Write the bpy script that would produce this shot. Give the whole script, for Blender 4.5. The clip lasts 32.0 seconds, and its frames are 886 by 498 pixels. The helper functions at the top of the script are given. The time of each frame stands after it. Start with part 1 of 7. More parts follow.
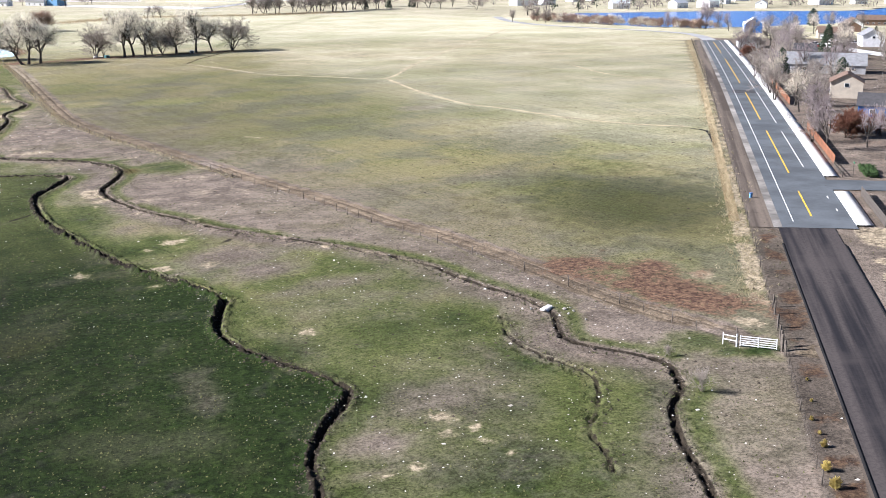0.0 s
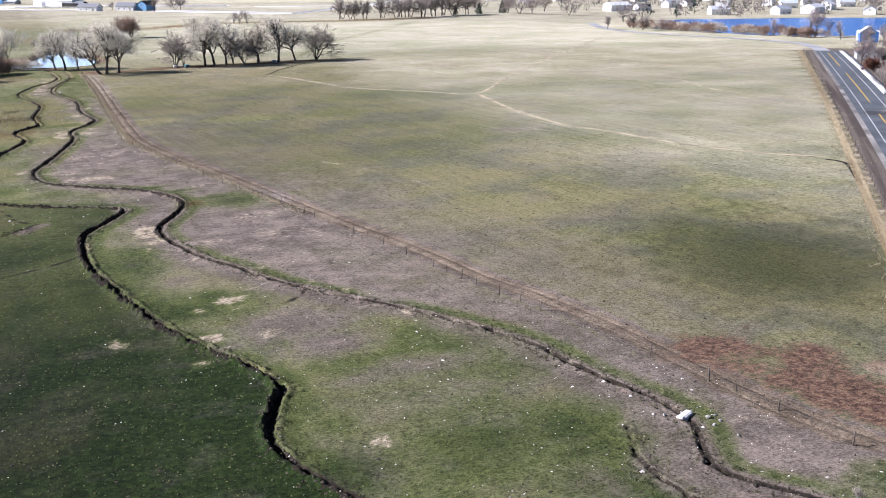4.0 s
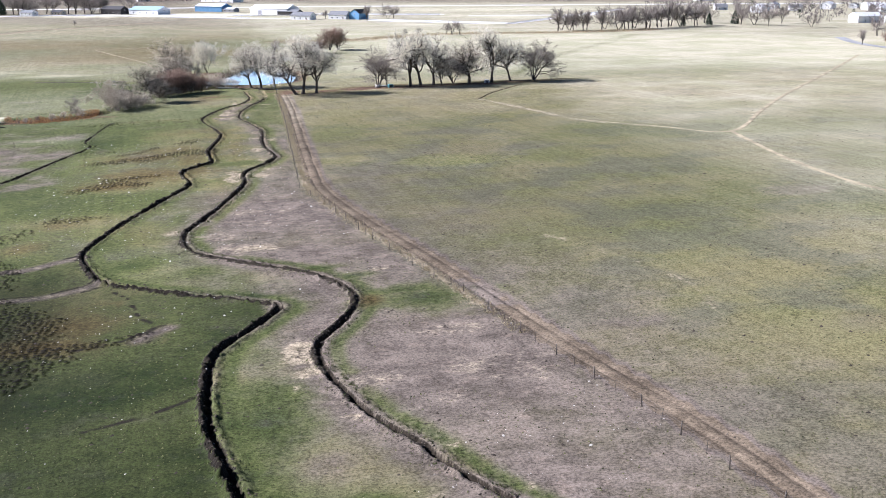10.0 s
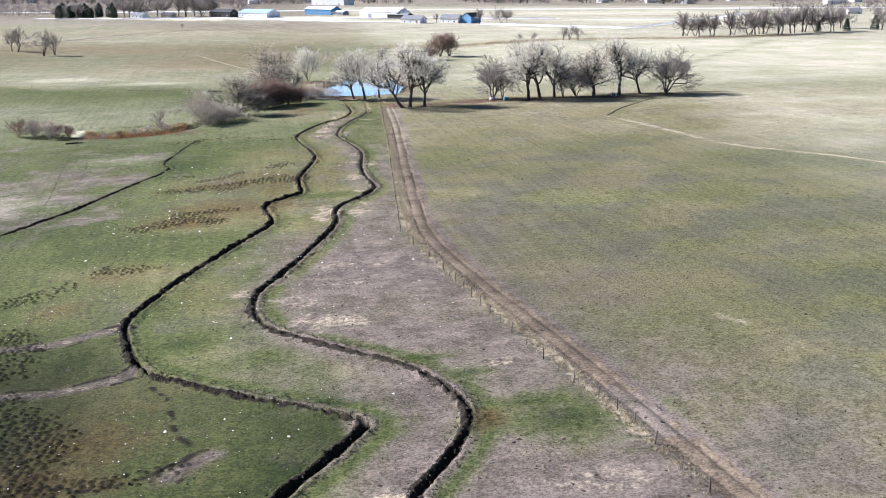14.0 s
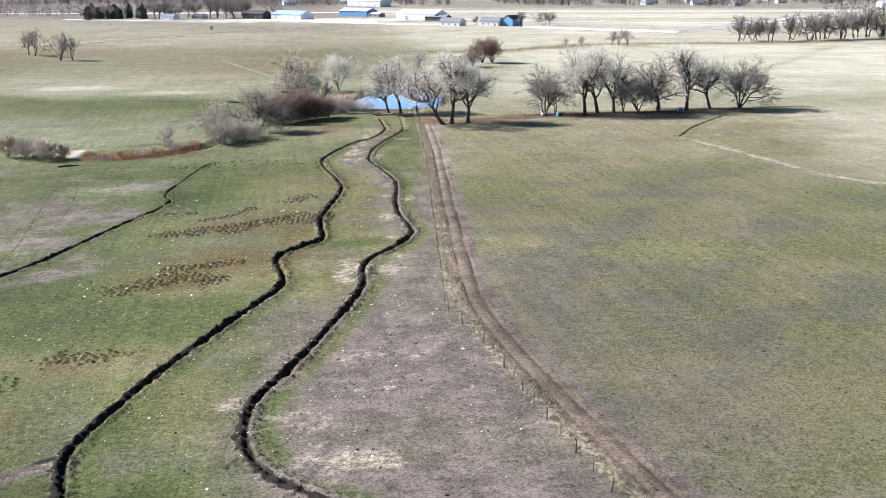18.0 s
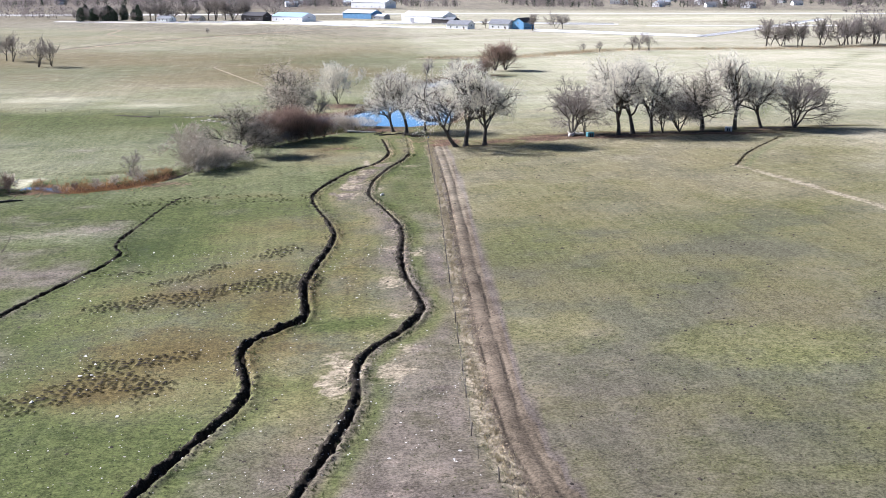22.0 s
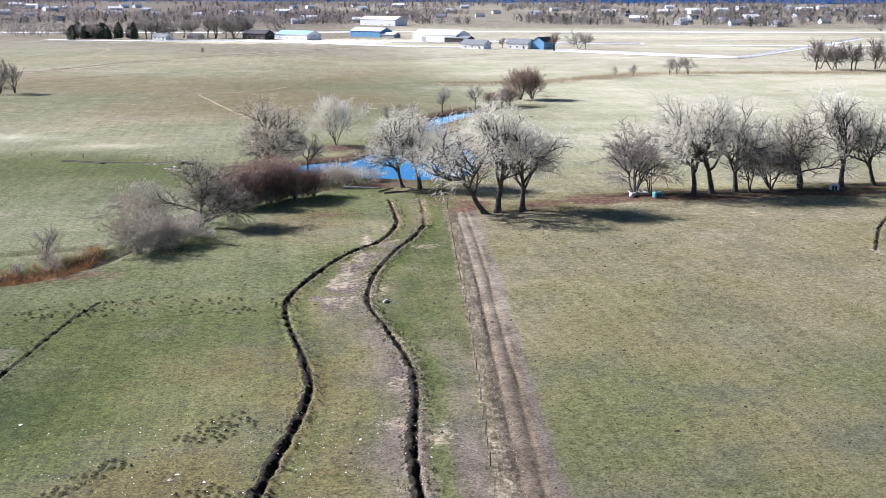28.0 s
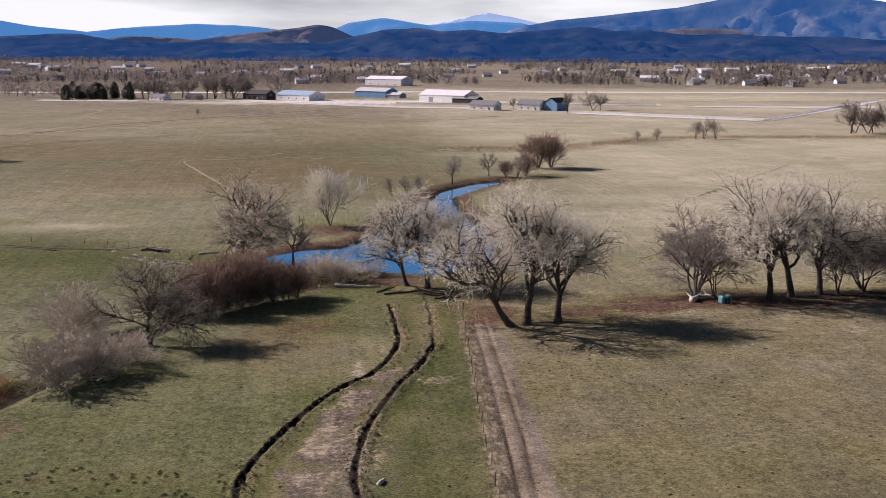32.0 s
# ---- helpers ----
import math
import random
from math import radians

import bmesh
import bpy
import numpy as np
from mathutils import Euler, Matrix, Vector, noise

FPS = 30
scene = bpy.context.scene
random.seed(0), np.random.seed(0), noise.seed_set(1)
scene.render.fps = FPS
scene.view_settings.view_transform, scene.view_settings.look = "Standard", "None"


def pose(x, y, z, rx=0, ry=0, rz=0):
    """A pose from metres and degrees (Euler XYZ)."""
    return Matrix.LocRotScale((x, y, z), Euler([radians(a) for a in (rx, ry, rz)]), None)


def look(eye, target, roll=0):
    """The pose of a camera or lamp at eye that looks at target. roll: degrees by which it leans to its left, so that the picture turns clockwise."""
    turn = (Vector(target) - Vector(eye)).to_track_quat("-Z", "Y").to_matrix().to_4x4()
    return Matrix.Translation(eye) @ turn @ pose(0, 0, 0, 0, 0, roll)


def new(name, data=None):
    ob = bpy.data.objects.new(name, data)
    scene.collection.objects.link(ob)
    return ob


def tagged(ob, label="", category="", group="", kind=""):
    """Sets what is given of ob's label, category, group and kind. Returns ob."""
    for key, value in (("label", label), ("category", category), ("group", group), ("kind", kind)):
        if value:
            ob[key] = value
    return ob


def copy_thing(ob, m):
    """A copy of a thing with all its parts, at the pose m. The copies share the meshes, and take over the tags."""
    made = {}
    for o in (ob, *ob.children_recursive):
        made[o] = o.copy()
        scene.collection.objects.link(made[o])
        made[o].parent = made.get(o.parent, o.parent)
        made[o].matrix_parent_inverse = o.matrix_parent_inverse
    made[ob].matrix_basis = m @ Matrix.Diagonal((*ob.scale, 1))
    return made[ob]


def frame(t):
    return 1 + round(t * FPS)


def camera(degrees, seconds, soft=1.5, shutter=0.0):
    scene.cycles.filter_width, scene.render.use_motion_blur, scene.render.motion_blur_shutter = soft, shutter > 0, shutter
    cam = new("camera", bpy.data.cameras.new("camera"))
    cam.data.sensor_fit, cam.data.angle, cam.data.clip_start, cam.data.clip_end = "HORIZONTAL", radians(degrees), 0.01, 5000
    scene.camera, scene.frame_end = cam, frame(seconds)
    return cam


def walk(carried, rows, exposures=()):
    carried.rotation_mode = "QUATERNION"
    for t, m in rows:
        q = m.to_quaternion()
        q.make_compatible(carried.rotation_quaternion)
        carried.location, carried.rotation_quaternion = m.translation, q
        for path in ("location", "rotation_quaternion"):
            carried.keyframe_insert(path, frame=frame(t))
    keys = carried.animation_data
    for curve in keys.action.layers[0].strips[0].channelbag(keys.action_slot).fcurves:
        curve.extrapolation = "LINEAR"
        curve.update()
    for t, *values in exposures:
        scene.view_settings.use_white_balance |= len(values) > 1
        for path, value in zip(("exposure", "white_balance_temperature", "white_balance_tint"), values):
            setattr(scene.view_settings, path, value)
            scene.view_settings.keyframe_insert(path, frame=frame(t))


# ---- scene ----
cam = camera(42.3, 32.0, soft=0.4)
METRES, EYE, TILT, LEAN, TURN = 357.0, 45.0, 1.1, -2.6, -23.0
ROWS = [
    (0.0, 0.0, 0.0, 0.0, -0.67, -15.23, 2.45),
    (0.5, -0.0003, 0.0075, -0.0001, -0.41, -15.21, 2.46),
    (1.0, -0.0008, 0.0159, -0.0, 0.31, -15.17, 2.49),
    (1.5, -0.0013, 0.0254, 0.0, 1.3, -15.12, 2.54),
    (2.0, -0.0019, 0.0359, 0.0002, 1.91, -15.08, 2.56),
    (2.5, -0.0027, 0.0472, 0.0003, 2.33, -15.04, 2.57),
    (4.5, -0.0082, 0.0987, 0.0012, 4.42, -14.8, 2.62),
    (5.0, -0.0101, 0.1129, 0.0014, 5.39, -14.72, 2.66),
    (5.5, -0.0123, 0.1271, 0.0015, 6.36, -14.64, 2.68),
    (6.0, -0.0148, 0.1418, 0.0016, 7.33, -14.58, 2.72),
    (6.5, -0.0175, 0.1565, 0.0017, 8.28, -14.5, 2.74),
    (7.0, -0.0206, 0.1712, 0.0018, 9.23, -14.43, 2.77),
    (7.5, -0.0239, 0.1861, 0.0017, 10.17, -14.36, 2.79),
    (8.0, -0.0275, 0.2011, 0.0016, 11.02, -14.29, 2.82),
    (8.5, -0.0313, 0.2161, 0.0014, 11.8, -14.23, 2.82),
    (9.0, -0.0354, 0.2311, 0.0013, 12.58, -14.17, 2.85),
    (9.5, -0.0397, 0.2462, 0.0011, 13.35, -14.12, 2.85),
    (10.0, -0.0441, 0.261, 0.001, 14.13, -14.06, 2.86),
    (10.5, -0.049, 0.2763, 0.0005, 14.92, -13.99, 2.88),
    (11.0, -0.0538, 0.2912, 0.0002, 15.65, -13.93, 2.88),
    (11.5, -0.059, 0.3062, -0.0002, 16.31, -13.88, 2.89),
    (12.0, -0.0643, 0.3212, -0.0005, 16.96, -13.83, 2.89),
    (12.5, -0.0697, 0.336, -0.0007, 17.63, -13.79, 2.91),
    (13.0, -0.0752, 0.3507, -0.001, 18.29, -13.74, 2.91),
    (13.5, -0.0809, 0.3655, -0.0013, 18.94, -13.69, 2.9),
    (14.0, -0.0869, 0.3802, -0.0016, 19.57, -13.65, 2.93),
    (14.5, -0.093, 0.3948, -0.0018, 20.2, -13.61, 2.89),
    (16.5, -0.1185, 0.4533, -0.0025, 21.29, -13.53, 2.85),
    (17.0, -0.1249, 0.4681, -0.0025, 21.31, -13.52, 2.85),
    (17.5, -0.1316, 0.4832, -0.0028, 21.34, -13.51, 2.83),
    (18.0, -0.1383, 0.4984, -0.003, 21.37, -13.5, 2.81),
    (18.5, -0.1451, 0.5137, -0.0031, 21.39, -13.49, 2.81),
    (19.0, -0.1519, 0.529, -0.0032, 21.42, -13.48, 2.79),
    (19.5, -0.1588, 0.5445, -0.0035, 21.46, -13.46, 2.77),
    (20.0, -0.1655, 0.5598, -0.0035, 21.49, -13.47, 2.78),
    (20.5, -0.1725, 0.5754, -0.0037, 21.53, -13.46, 2.76),
    (21.0, -0.1794, 0.5911, -0.0039, 21.56, -13.46, 2.77),
    (21.5, -0.1864, 0.6068, -0.0042, 21.59, -13.45, 2.73),
    (22.0, -0.1932, 0.6224, -0.0043, 21.63, -13.43, 2.74),
    (22.5, -0.2001, 0.6377, -0.0043, 21.66, -13.43, 2.73),
    (23.0, -0.207, 0.6535, -0.0045, 21.71, -13.42, 2.72),
    (23.5, -0.214, 0.669, -0.0047, 21.75, -13.41, 2.71),
    (24.0, -0.2209, 0.6847, -0.0049, 21.79, -13.41, 2.71),
    (24.5, -0.2279, 0.7003, -0.0049, 21.82, -13.41, 2.7),
    (25.0, -0.2349, 0.7159, -0.0051, 21.86, -13.41, 2.67),
    (25.5, -0.2418, 0.7316, -0.0051, 21.91, -13.41, 2.67),
    (27.5, -0.2698, 0.7947, -0.0056, 22.1, -13.1, 2.63),
    (28.0, -0.2768, 0.8104, -0.0057, 22.15, -12.61, 2.63),
    (28.5, -0.2836, 0.8262, -0.0058, 22.2, -12.1, 2.66),
    (29.0, -0.2906, 0.842, -0.006, 22.25, -11.63, 2.65),
    (29.5, -0.2973, 0.8567, -0.0063, 22.28, -11.58, 2.61),
    (30.0, -0.3043, 0.8726, -0.0065, 22.31, -11.57, 2.64),
    (30.5, -0.3113, 0.8884, -0.0067, 22.34, -11.56, 2.6),
    (31.0, -0.3184, 0.9044, -0.0068, 22.38, -11.21, 2.6),
    (31.5, -0.3253, 0.9203, -0.0069, 22.41, -10.41, 2.6),
    (32.0, -0.3323, 0.9362, -0.0072, 22.45, -9.71, 2.59),
]
LIGHT = [(0, 1.33, 5920, 17), (1.2, 1.26, 5850, 18), (3, 1.13, 5740, 21), (5, 0.99, 5640, 24), (8, 1.08, 5620, 22), (13, 1.2, 5600, 19), (20, 1.2, 5610, 19), (26, 1.15, 5620, 19), (30, 1.09, 5620, 19), (30.95, 1.14, 6450, 9), (31.2, 0.79, 6020, 20), (31.4, 0.34, 6170, 28), (31.7, 0.19, 6370, 31), (32, 0.16, 6520, 32)]
walk(cam, [(t, pose(0, 0, EYE, TILT, LEAN, TURN) @ pose(METRES * x, METRES * y, METRES * z, 90 + pitch, roll, yaw)) for t, x, y, z, yaw, pitch, roll in ROWS], LIGHT)

# ---- light ----
SUN_DIR = Vector((-0.92, 0.39, 0.0)).normalized()
SUN_EL = radians(31)
world = bpy.data.worlds.new("sky")
scene.world = world
world.use_nodes = True
wn, wl = world.node_tree.nodes, world.node_tree.links
wn.clear()
w_out, w_bg, w_sky = wn.new("ShaderNodeOutputWorld"), wn.new("ShaderNodeBackground"), wn.new("ShaderNodeTexSky")
w_sky.sky_type, w_sky.sun_disc, w_sky.sun_elevation = "NISHITA", False, SUN_EL
w_sky.sun_rotation = math.atan2(SUN_DIR.x, SUN_DIR.y)
w_sky.air_density, w_sky.dust_density, w_sky.ozone_density = 0.72, 0.2, 3.0
w_co, w_map, w_cl, w_ramp, w_mix = (wn.new("ShaderNode" + k) for k in ("TexCoord", "Mapping", "TexNoise", "ValToRGB", "MixRGB"))
w_map.inputs["Scale"].default_value = (1.4, 1.4, 9.0)
w_cl.inputs["Scale"].default_value, w_cl.inputs["Detail"].default_value = 2.2, 7
w_ramp.color_ramp.elements[0].position, w_ramp.color_ramp.elements[1].position = 0.2, 0.55
w_mix.inputs[2].default_value = (23, 26, 24.6, 1)
wl.new(w_co.outputs["Generated"], w_map.inputs[0])
wl.new(w_map.outputs[0], w_cl.inputs["Vector"])
wl.new(w_cl.outputs["Fac"], w_ramp.inputs[0])
w_sep, w_low, w_mul = wn.new("ShaderNodeSeparateXYZ"), wn.new("ShaderNodeMapRange"), wn.new("ShaderNodeMath")
w_low.inputs[1].default_value, w_low.inputs[2].default_value = 0.14, 0.05
w_mul.operation = "MULTIPLY"
wl.new(w_co.outputs["Generated"], w_sep.inputs[0])
wl.new(w_sep.outputs[2], w_low.inputs[0])
wl.new(w_ramp.outputs[0], w_mul.inputs[0])
wl.new(w_low.outputs[0], w_mul.inputs[1])
w_west, w_both = wn.new("ShaderNodeMapRange"), wn.new("ShaderNodeMath")
w_west.inputs[1].default_value, w_west.inputs[2].default_value = 0.7, 0.9
w_both.operation = "MULTIPLY"
wl.new(w_sep.outputs[1], w_west.inputs[0])
wl.new(w_mul.outputs[0], w_both.inputs[0])
wl.new(w_west.outputs[0], w_both.inputs[1])
wl.new(w_both.outputs[0], w_mix.inputs[0])
wl.new(w_sky.outputs[0], w_mix.inputs[1])
wl.new(w_mix.outputs[0], w_bg.inputs[0])
w_bg.inputs[1].default_value = 0.034
wl.new(w_bg.outputs[0], w_out.inputs[0])
sun = new("sun", bpy.data.lights.new("sun", "SUN"))
sun.data.energy, sun.data.angle, sun.data.color = 5.0, radians(0.53), (1.0, 0.96, 0.9)
sun.matrix_world = look((0, 0, 300), Vector((0, 0, 300)) - (SUN_DIR * math.cos(SUN_EL) + Vector((0, 0, math.sin(SUN_EL)))))


# ---- small tools ----
def smooth(a, b, x):
    t = np.clip((x - a) / (b - a), 0, 1)
    return t * t * (3 - 2 * t)


def lattice(ix, iy, seed):
    h = (ix * 374761393 + iy * 668265263 + seed * 974711) & 0xFFFFFFFF
    h = ((h ^ (h >> 13)) * 1274126177) & 0xFFFFFFFF
    return ((h ^ (h >> 16)) & 0xFFFF) / 65535.0


def vnoise(x, y, scale, seed=0):
    """Smooth noise, 0 to 1, with bumps of about the given size."""
    x, y = np.asarray(x, float) / scale, np.asarray(y, float) / scale
    ix, iy = np.floor(x).astype(np.int64), np.floor(y).astype(np.int64)
    fx, fy = x - ix, y - iy
    fx, fy = fx * fx * (3 - 2 * fx), fy * fy * (3 - 2 * fy)
    a, b = lattice(ix, iy, seed), lattice(ix + 1, iy, seed)
    c, d = lattice(ix, iy + 1, seed), lattice(ix + 1, iy + 1, seed)
    return (a * (1 - fx) + b * fx) * (1 - fy) + (c * (1 - fx) + d * fx) * fy


def fbm(x, y, scale, seed=0, octaves=4):
    total, amp, norm = 0, 1.0, 0
    for k in range(octaves):
        total = total + amp * vnoise(x, y, scale / 2 ** k, seed + k * 17)
        norm, amp = norm + amp, amp * 0.55
    return total / norm


def spline(points, step=1.0):
    """A smooth line through the points, cut about every step metres."""
    p = np.array(points, float)
    p = np.vstack([2 * p[0] - p[1], p, 2 * p[-1] - p[-2]])
    out = []
    for i in range(1, len(p) - 2):
        n = max(2, int(np.linalg.norm(p[i + 1] - p[i]) / step))
        t = np.linspace(0, 1, n, endpoint=False)[:, None]
        a, b, c, d = p[i - 1], p[i], p[i + 1], p[i + 2]
        out.append(0.5 * (2 * b + (c - a) * t + (2 * a - 5 * b + 4 * c - d) * t ** 2 + (3 * b - a - 3 * c + d) * t ** 3))
    return np.vstack(out + [p[-2:-1]])


def dist_line(x, y, line):
    """Distance to a line of points, the signed side (right is positive) and the way along it."""
    x, y = np.ravel(x), np.ravel(y)
    best = np.full(x.shape, 1e9)
    side, along = np.zeros(x.shape), np.zeros(x.shape)
    lo, hi = line.min(0) - 24, line.max(0) + 24
    idx = np.nonzero((x > lo[0]) & (x < hi[0]) & (y > lo[1]) & (y < hi[1]))[0]
    px, py = x[idx], y[idx]
    bb, ss, aa = best[idx], side[idx], along[idx]
    run = 0.0
    for a, b in zip(line[:-1], line[1:]):
        d = b - a
        l2 = float(d @ d)
        t = np.clip(((px - a[0]) * d[0] + (py - a[1]) * d[1]) / l2, 0, 1)
        ex, ey = px - a[0] - t * d[0], py - a[1] - t * d[1]
        q = np.hypot(ex, ey)
        m = q < bb
        bb = np.where(m, q, bb)
        ss = np.where(m, np.sign(ex * d[1] - ey * d[0]), ss)
        aa = np.where(m, run + t * math.sqrt(l2), aa)
        run += math.sqrt(l2)
    best[idx], side[idx], along[idx] = bb, ss, aa
    return best, side, along


def inside(x, y, poly):
    """Signed distance to a closed outline, positive inside."""
    poly = np.array(poly, float)
    x, y = np.ravel(x), np.ravel(y)
    inn = np.zeros(x.shape, bool)
    best = np.full(x.shape, 1e9)
    for a, b in zip(poly, np.roll(poly, -1, 0)):
        d = b - a
        t = np.clip(((x - a[0]) * d[0] + (y - a[1]) * d[1]) / float(d @ d), 0, 1)
        best = np.minimum(best, np.hypot(x - a[0] - t * d[0], y - a[1] - t * d[1]))
        cross = (a[1] > y) != (b[1] > y)
        with np.errstate(divide="ignore", invalid="ignore"):
            inn ^= cross & (x < a[0] + (y - a[1]) * d[0] / (d[1] if d[1] else 1e-9))
    return np.where(inn, best, -best)


def np_mesh(name, verts, faces, smooth_shade=True):
    """A mesh from arrays of places and of faces with equal numbers of corners."""
    verts, faces = np.asarray(verts, np.float32), np.asarray(faces, np.int32)
    me = bpy.data.meshes.new(name)
    k = faces.shape[1]
    me.vertices.add(len(verts))
    me.vertices.foreach_set("co", verts.ravel())
    me.loops.add(faces.size)
    me.loops.foreach_set("vertex_index", faces.ravel())
    me.polygons.add(len(faces))
    me.polygons.foreach_set("loop_start", np.arange(len(faces), dtype=np.int32) * k)
    me.update(calc_edges=True)
    if smooth_shade:
        me.polygons.foreach_set("use_smooth", np.ones(len(faces), bool))
    return me


def part(name, data, material, parent, label=""):
    """Links a mesh (or a bmesh) as one part under a thing or a part."""
    if isinstance(data, bmesh.types.BMesh):
        me = bpy.data.meshes.new(name)
        data.to_mesh(me)
        data.free()
        data = me
    ob = new(name, data)
    if material and not data.materials:
        data.materials.append(material)
    ob.parent = parent
    if label:
        tagged(ob, label)
    return ob


def thing(name, m, label, category, group="", kind=""):
    ob = tagged(new(name), label, category, group, kind)
    ob.matrix_world = m
    ob.empty_display_size = 0.3
    return ob


def box(bm, x0, x1, y0, y1, z0, z1, bevel=0.0):
    r = bmesh.ops.create_cube(bm, size=1, matrix=Matrix.Translation(((x0 + x1) / 2, (y0 + y1) / 2, (z0 + z1) / 2)) @ Matrix.Diagonal((x1 - x0, y1 - y0, z1 - z0, 1)))
    if bevel:
        edges = list({e for v in r["verts"] for e in v.link_edges})
        bmesh.ops.bevel(bm, geom=edges, offset=bevel, segments=1, affect="EDGES")
    return bm


def boxed(*a, bevel=0.0):
    return box(bmesh.new(), *a, bevel=bevel)


def tubes(p0, p1, r0, r1, k):
    """Tapered tubes with k sides from arrays of ends and radii."""
    p0, p1 = np.asarray(p0, float), np.asarray(p1, float)
    d = p1 - p0
    d /= np.linalg.norm(d, axis=1)[:, None] + 1e-9
    ref = np.where(np.abs(d[:, 2:3]) > 0.9, [[1.0, 0, 0]], [[0, 0, 1.0]])
    u = np.cross(d, ref)
    u /= np.linalg.norm(u, axis=1)[:, None]
    v = np.cross(d, u)
    a = np.arange(k) * 2 * np.pi / k
    ring = u[:, None] * np.cos(a)[None, :, None] + v[:, None] * np.sin(a)[None, :, None]
    lo = p0[:, None] + ring * np.asarray(r0)[:, None, None]
    hi = p1[:, None] + ring * np.asarray(r1)[:, None, None]
    verts = np.concatenate([lo, hi], 1).reshape(-1, 3)
    base = (np.arange(len(p0)) * 2 * k)[:, None]
    i, j = np.arange(k), (np.arange(k) + 1) % k
    faces = np.stack([base + i, base + j, base + k + j, base + k + i], -1).reshape(-1, 4)
    return verts, faces


# ---- materials ----
def material(name, rough=0.9, spec=0.3):
    m = bpy.data.materials.new(name)
    m.use_nodes = True
    nt = m.node_tree
    bs = nt.nodes["Principled BSDF"]
    bs.inputs["Roughness"].default_value = rough
    bs.inputs["Specular IOR Level"].default_value = spec
    return m, nt, bs


def node(nt, kind, **ins):
    n = nt.nodes.new("ShaderNode" + kind)
    for k, v in ins.items():
        n.inputs[k].default_value = v
    return n


def mix(nt, fac, a, b, mode="MIX"):
    n = nt.nodes.new("ShaderNodeMixRGB")
    n.blend_type = mode
    for i, v in enumerate((fac, a, b)):
        if isinstance(v, bpy.types.NodeSocket):
            nt.links.new(v, n.inputs[i])
        else:
            n.inputs[i].default_value = v if i == 0 else (*v, 1)
    return n.outputs[0]


def maths(nt, op, a, b=0.0, clamp=False):
    n = nt.nodes.new("ShaderNodeMath")
    n.operation, n.use_clamp = op, clamp
    for i, v in enumerate((a, b)):
        if isinstance(v, bpy.types.NodeSocket):
            nt.links.new(v, n.inputs[i])
        else:
            n.inputs[i].default_value = v
    return n.outputs[0]


def noise_tex(nt, scale, detail=4, rough=0.6, vec=None, space="Object"):
    n = node(nt, "TexNoise", Scale=scale, Detail=detail, Roughness=rough)
    if vec is None:
        vec = nt.nodes.new("ShaderNodeTexCoord").outputs[space]
    nt.links.new(vec, n.inputs["Vector"])
    return n.outputs["Fac"]


def ramp(nt, fac, lo, hi):
    n = nt.nodes.new("ShaderNodeMapRange")
    n.interpolation_type = "SMOOTHSTEP"
    nt.links.new(fac, n.inputs[0])
    n.inputs[1].default_value, n.inputs[2].default_value = lo, hi
    return n.outputs[0]


def bump(nt, bs, fac, strength, distance):
    n = node(nt, "Bump", Strength=strength, Distance=distance)
    nt.links.new(fac, n.inputs["Height"])
    nt.links.new(n.outputs[0], bs.inputs["Normal"])


def plain(name, colour, rough=0.8, scale=3.0, amount=0.25, spec=0.3, metal=0.0, each=0.0, fine=0.0):
    """A surface of one colour with stains at two scales; each: how far its pieces differ."""
    m, nt, bs = material(name, rough, spec)
    a, b = noise_tex(nt, scale, 5), noise_tex(nt, scale * 9, 3)
    dark = tuple(c * (1 - amount) for c in colour)
    light = tuple(min(1, c * (1 + amount)) for c in colour)
    col = mix(nt, ramp(nt, a, 0.3, 0.7), dark, light)
    col = mix(nt, maths(nt, "MULTIPLY", ramp(nt, b, 0.45, 0.75), amount), col, tuple(c * 0.55 for c in colour))
    if each:
        r = nt.nodes.new("ShaderNodeObjectInfo").outputs["Random"]
        v = maths(nt, "ADD", maths(nt, "MULTIPLY", r, 2 * each), 1 - each)
        h = nt.nodes.new("ShaderNodeHueSaturation")
        nt.links.new(v, h.inputs["Value"])
        nt.links.new(col, h.inputs["Color"])
        col = h.outputs[0]
    nt.links.new(col, bs.inputs["Base Color"])
    bs.inputs["Metallic"].default_value = metal
    if fine:
        bump(nt, bs, b, 0.6, fine)
    return m


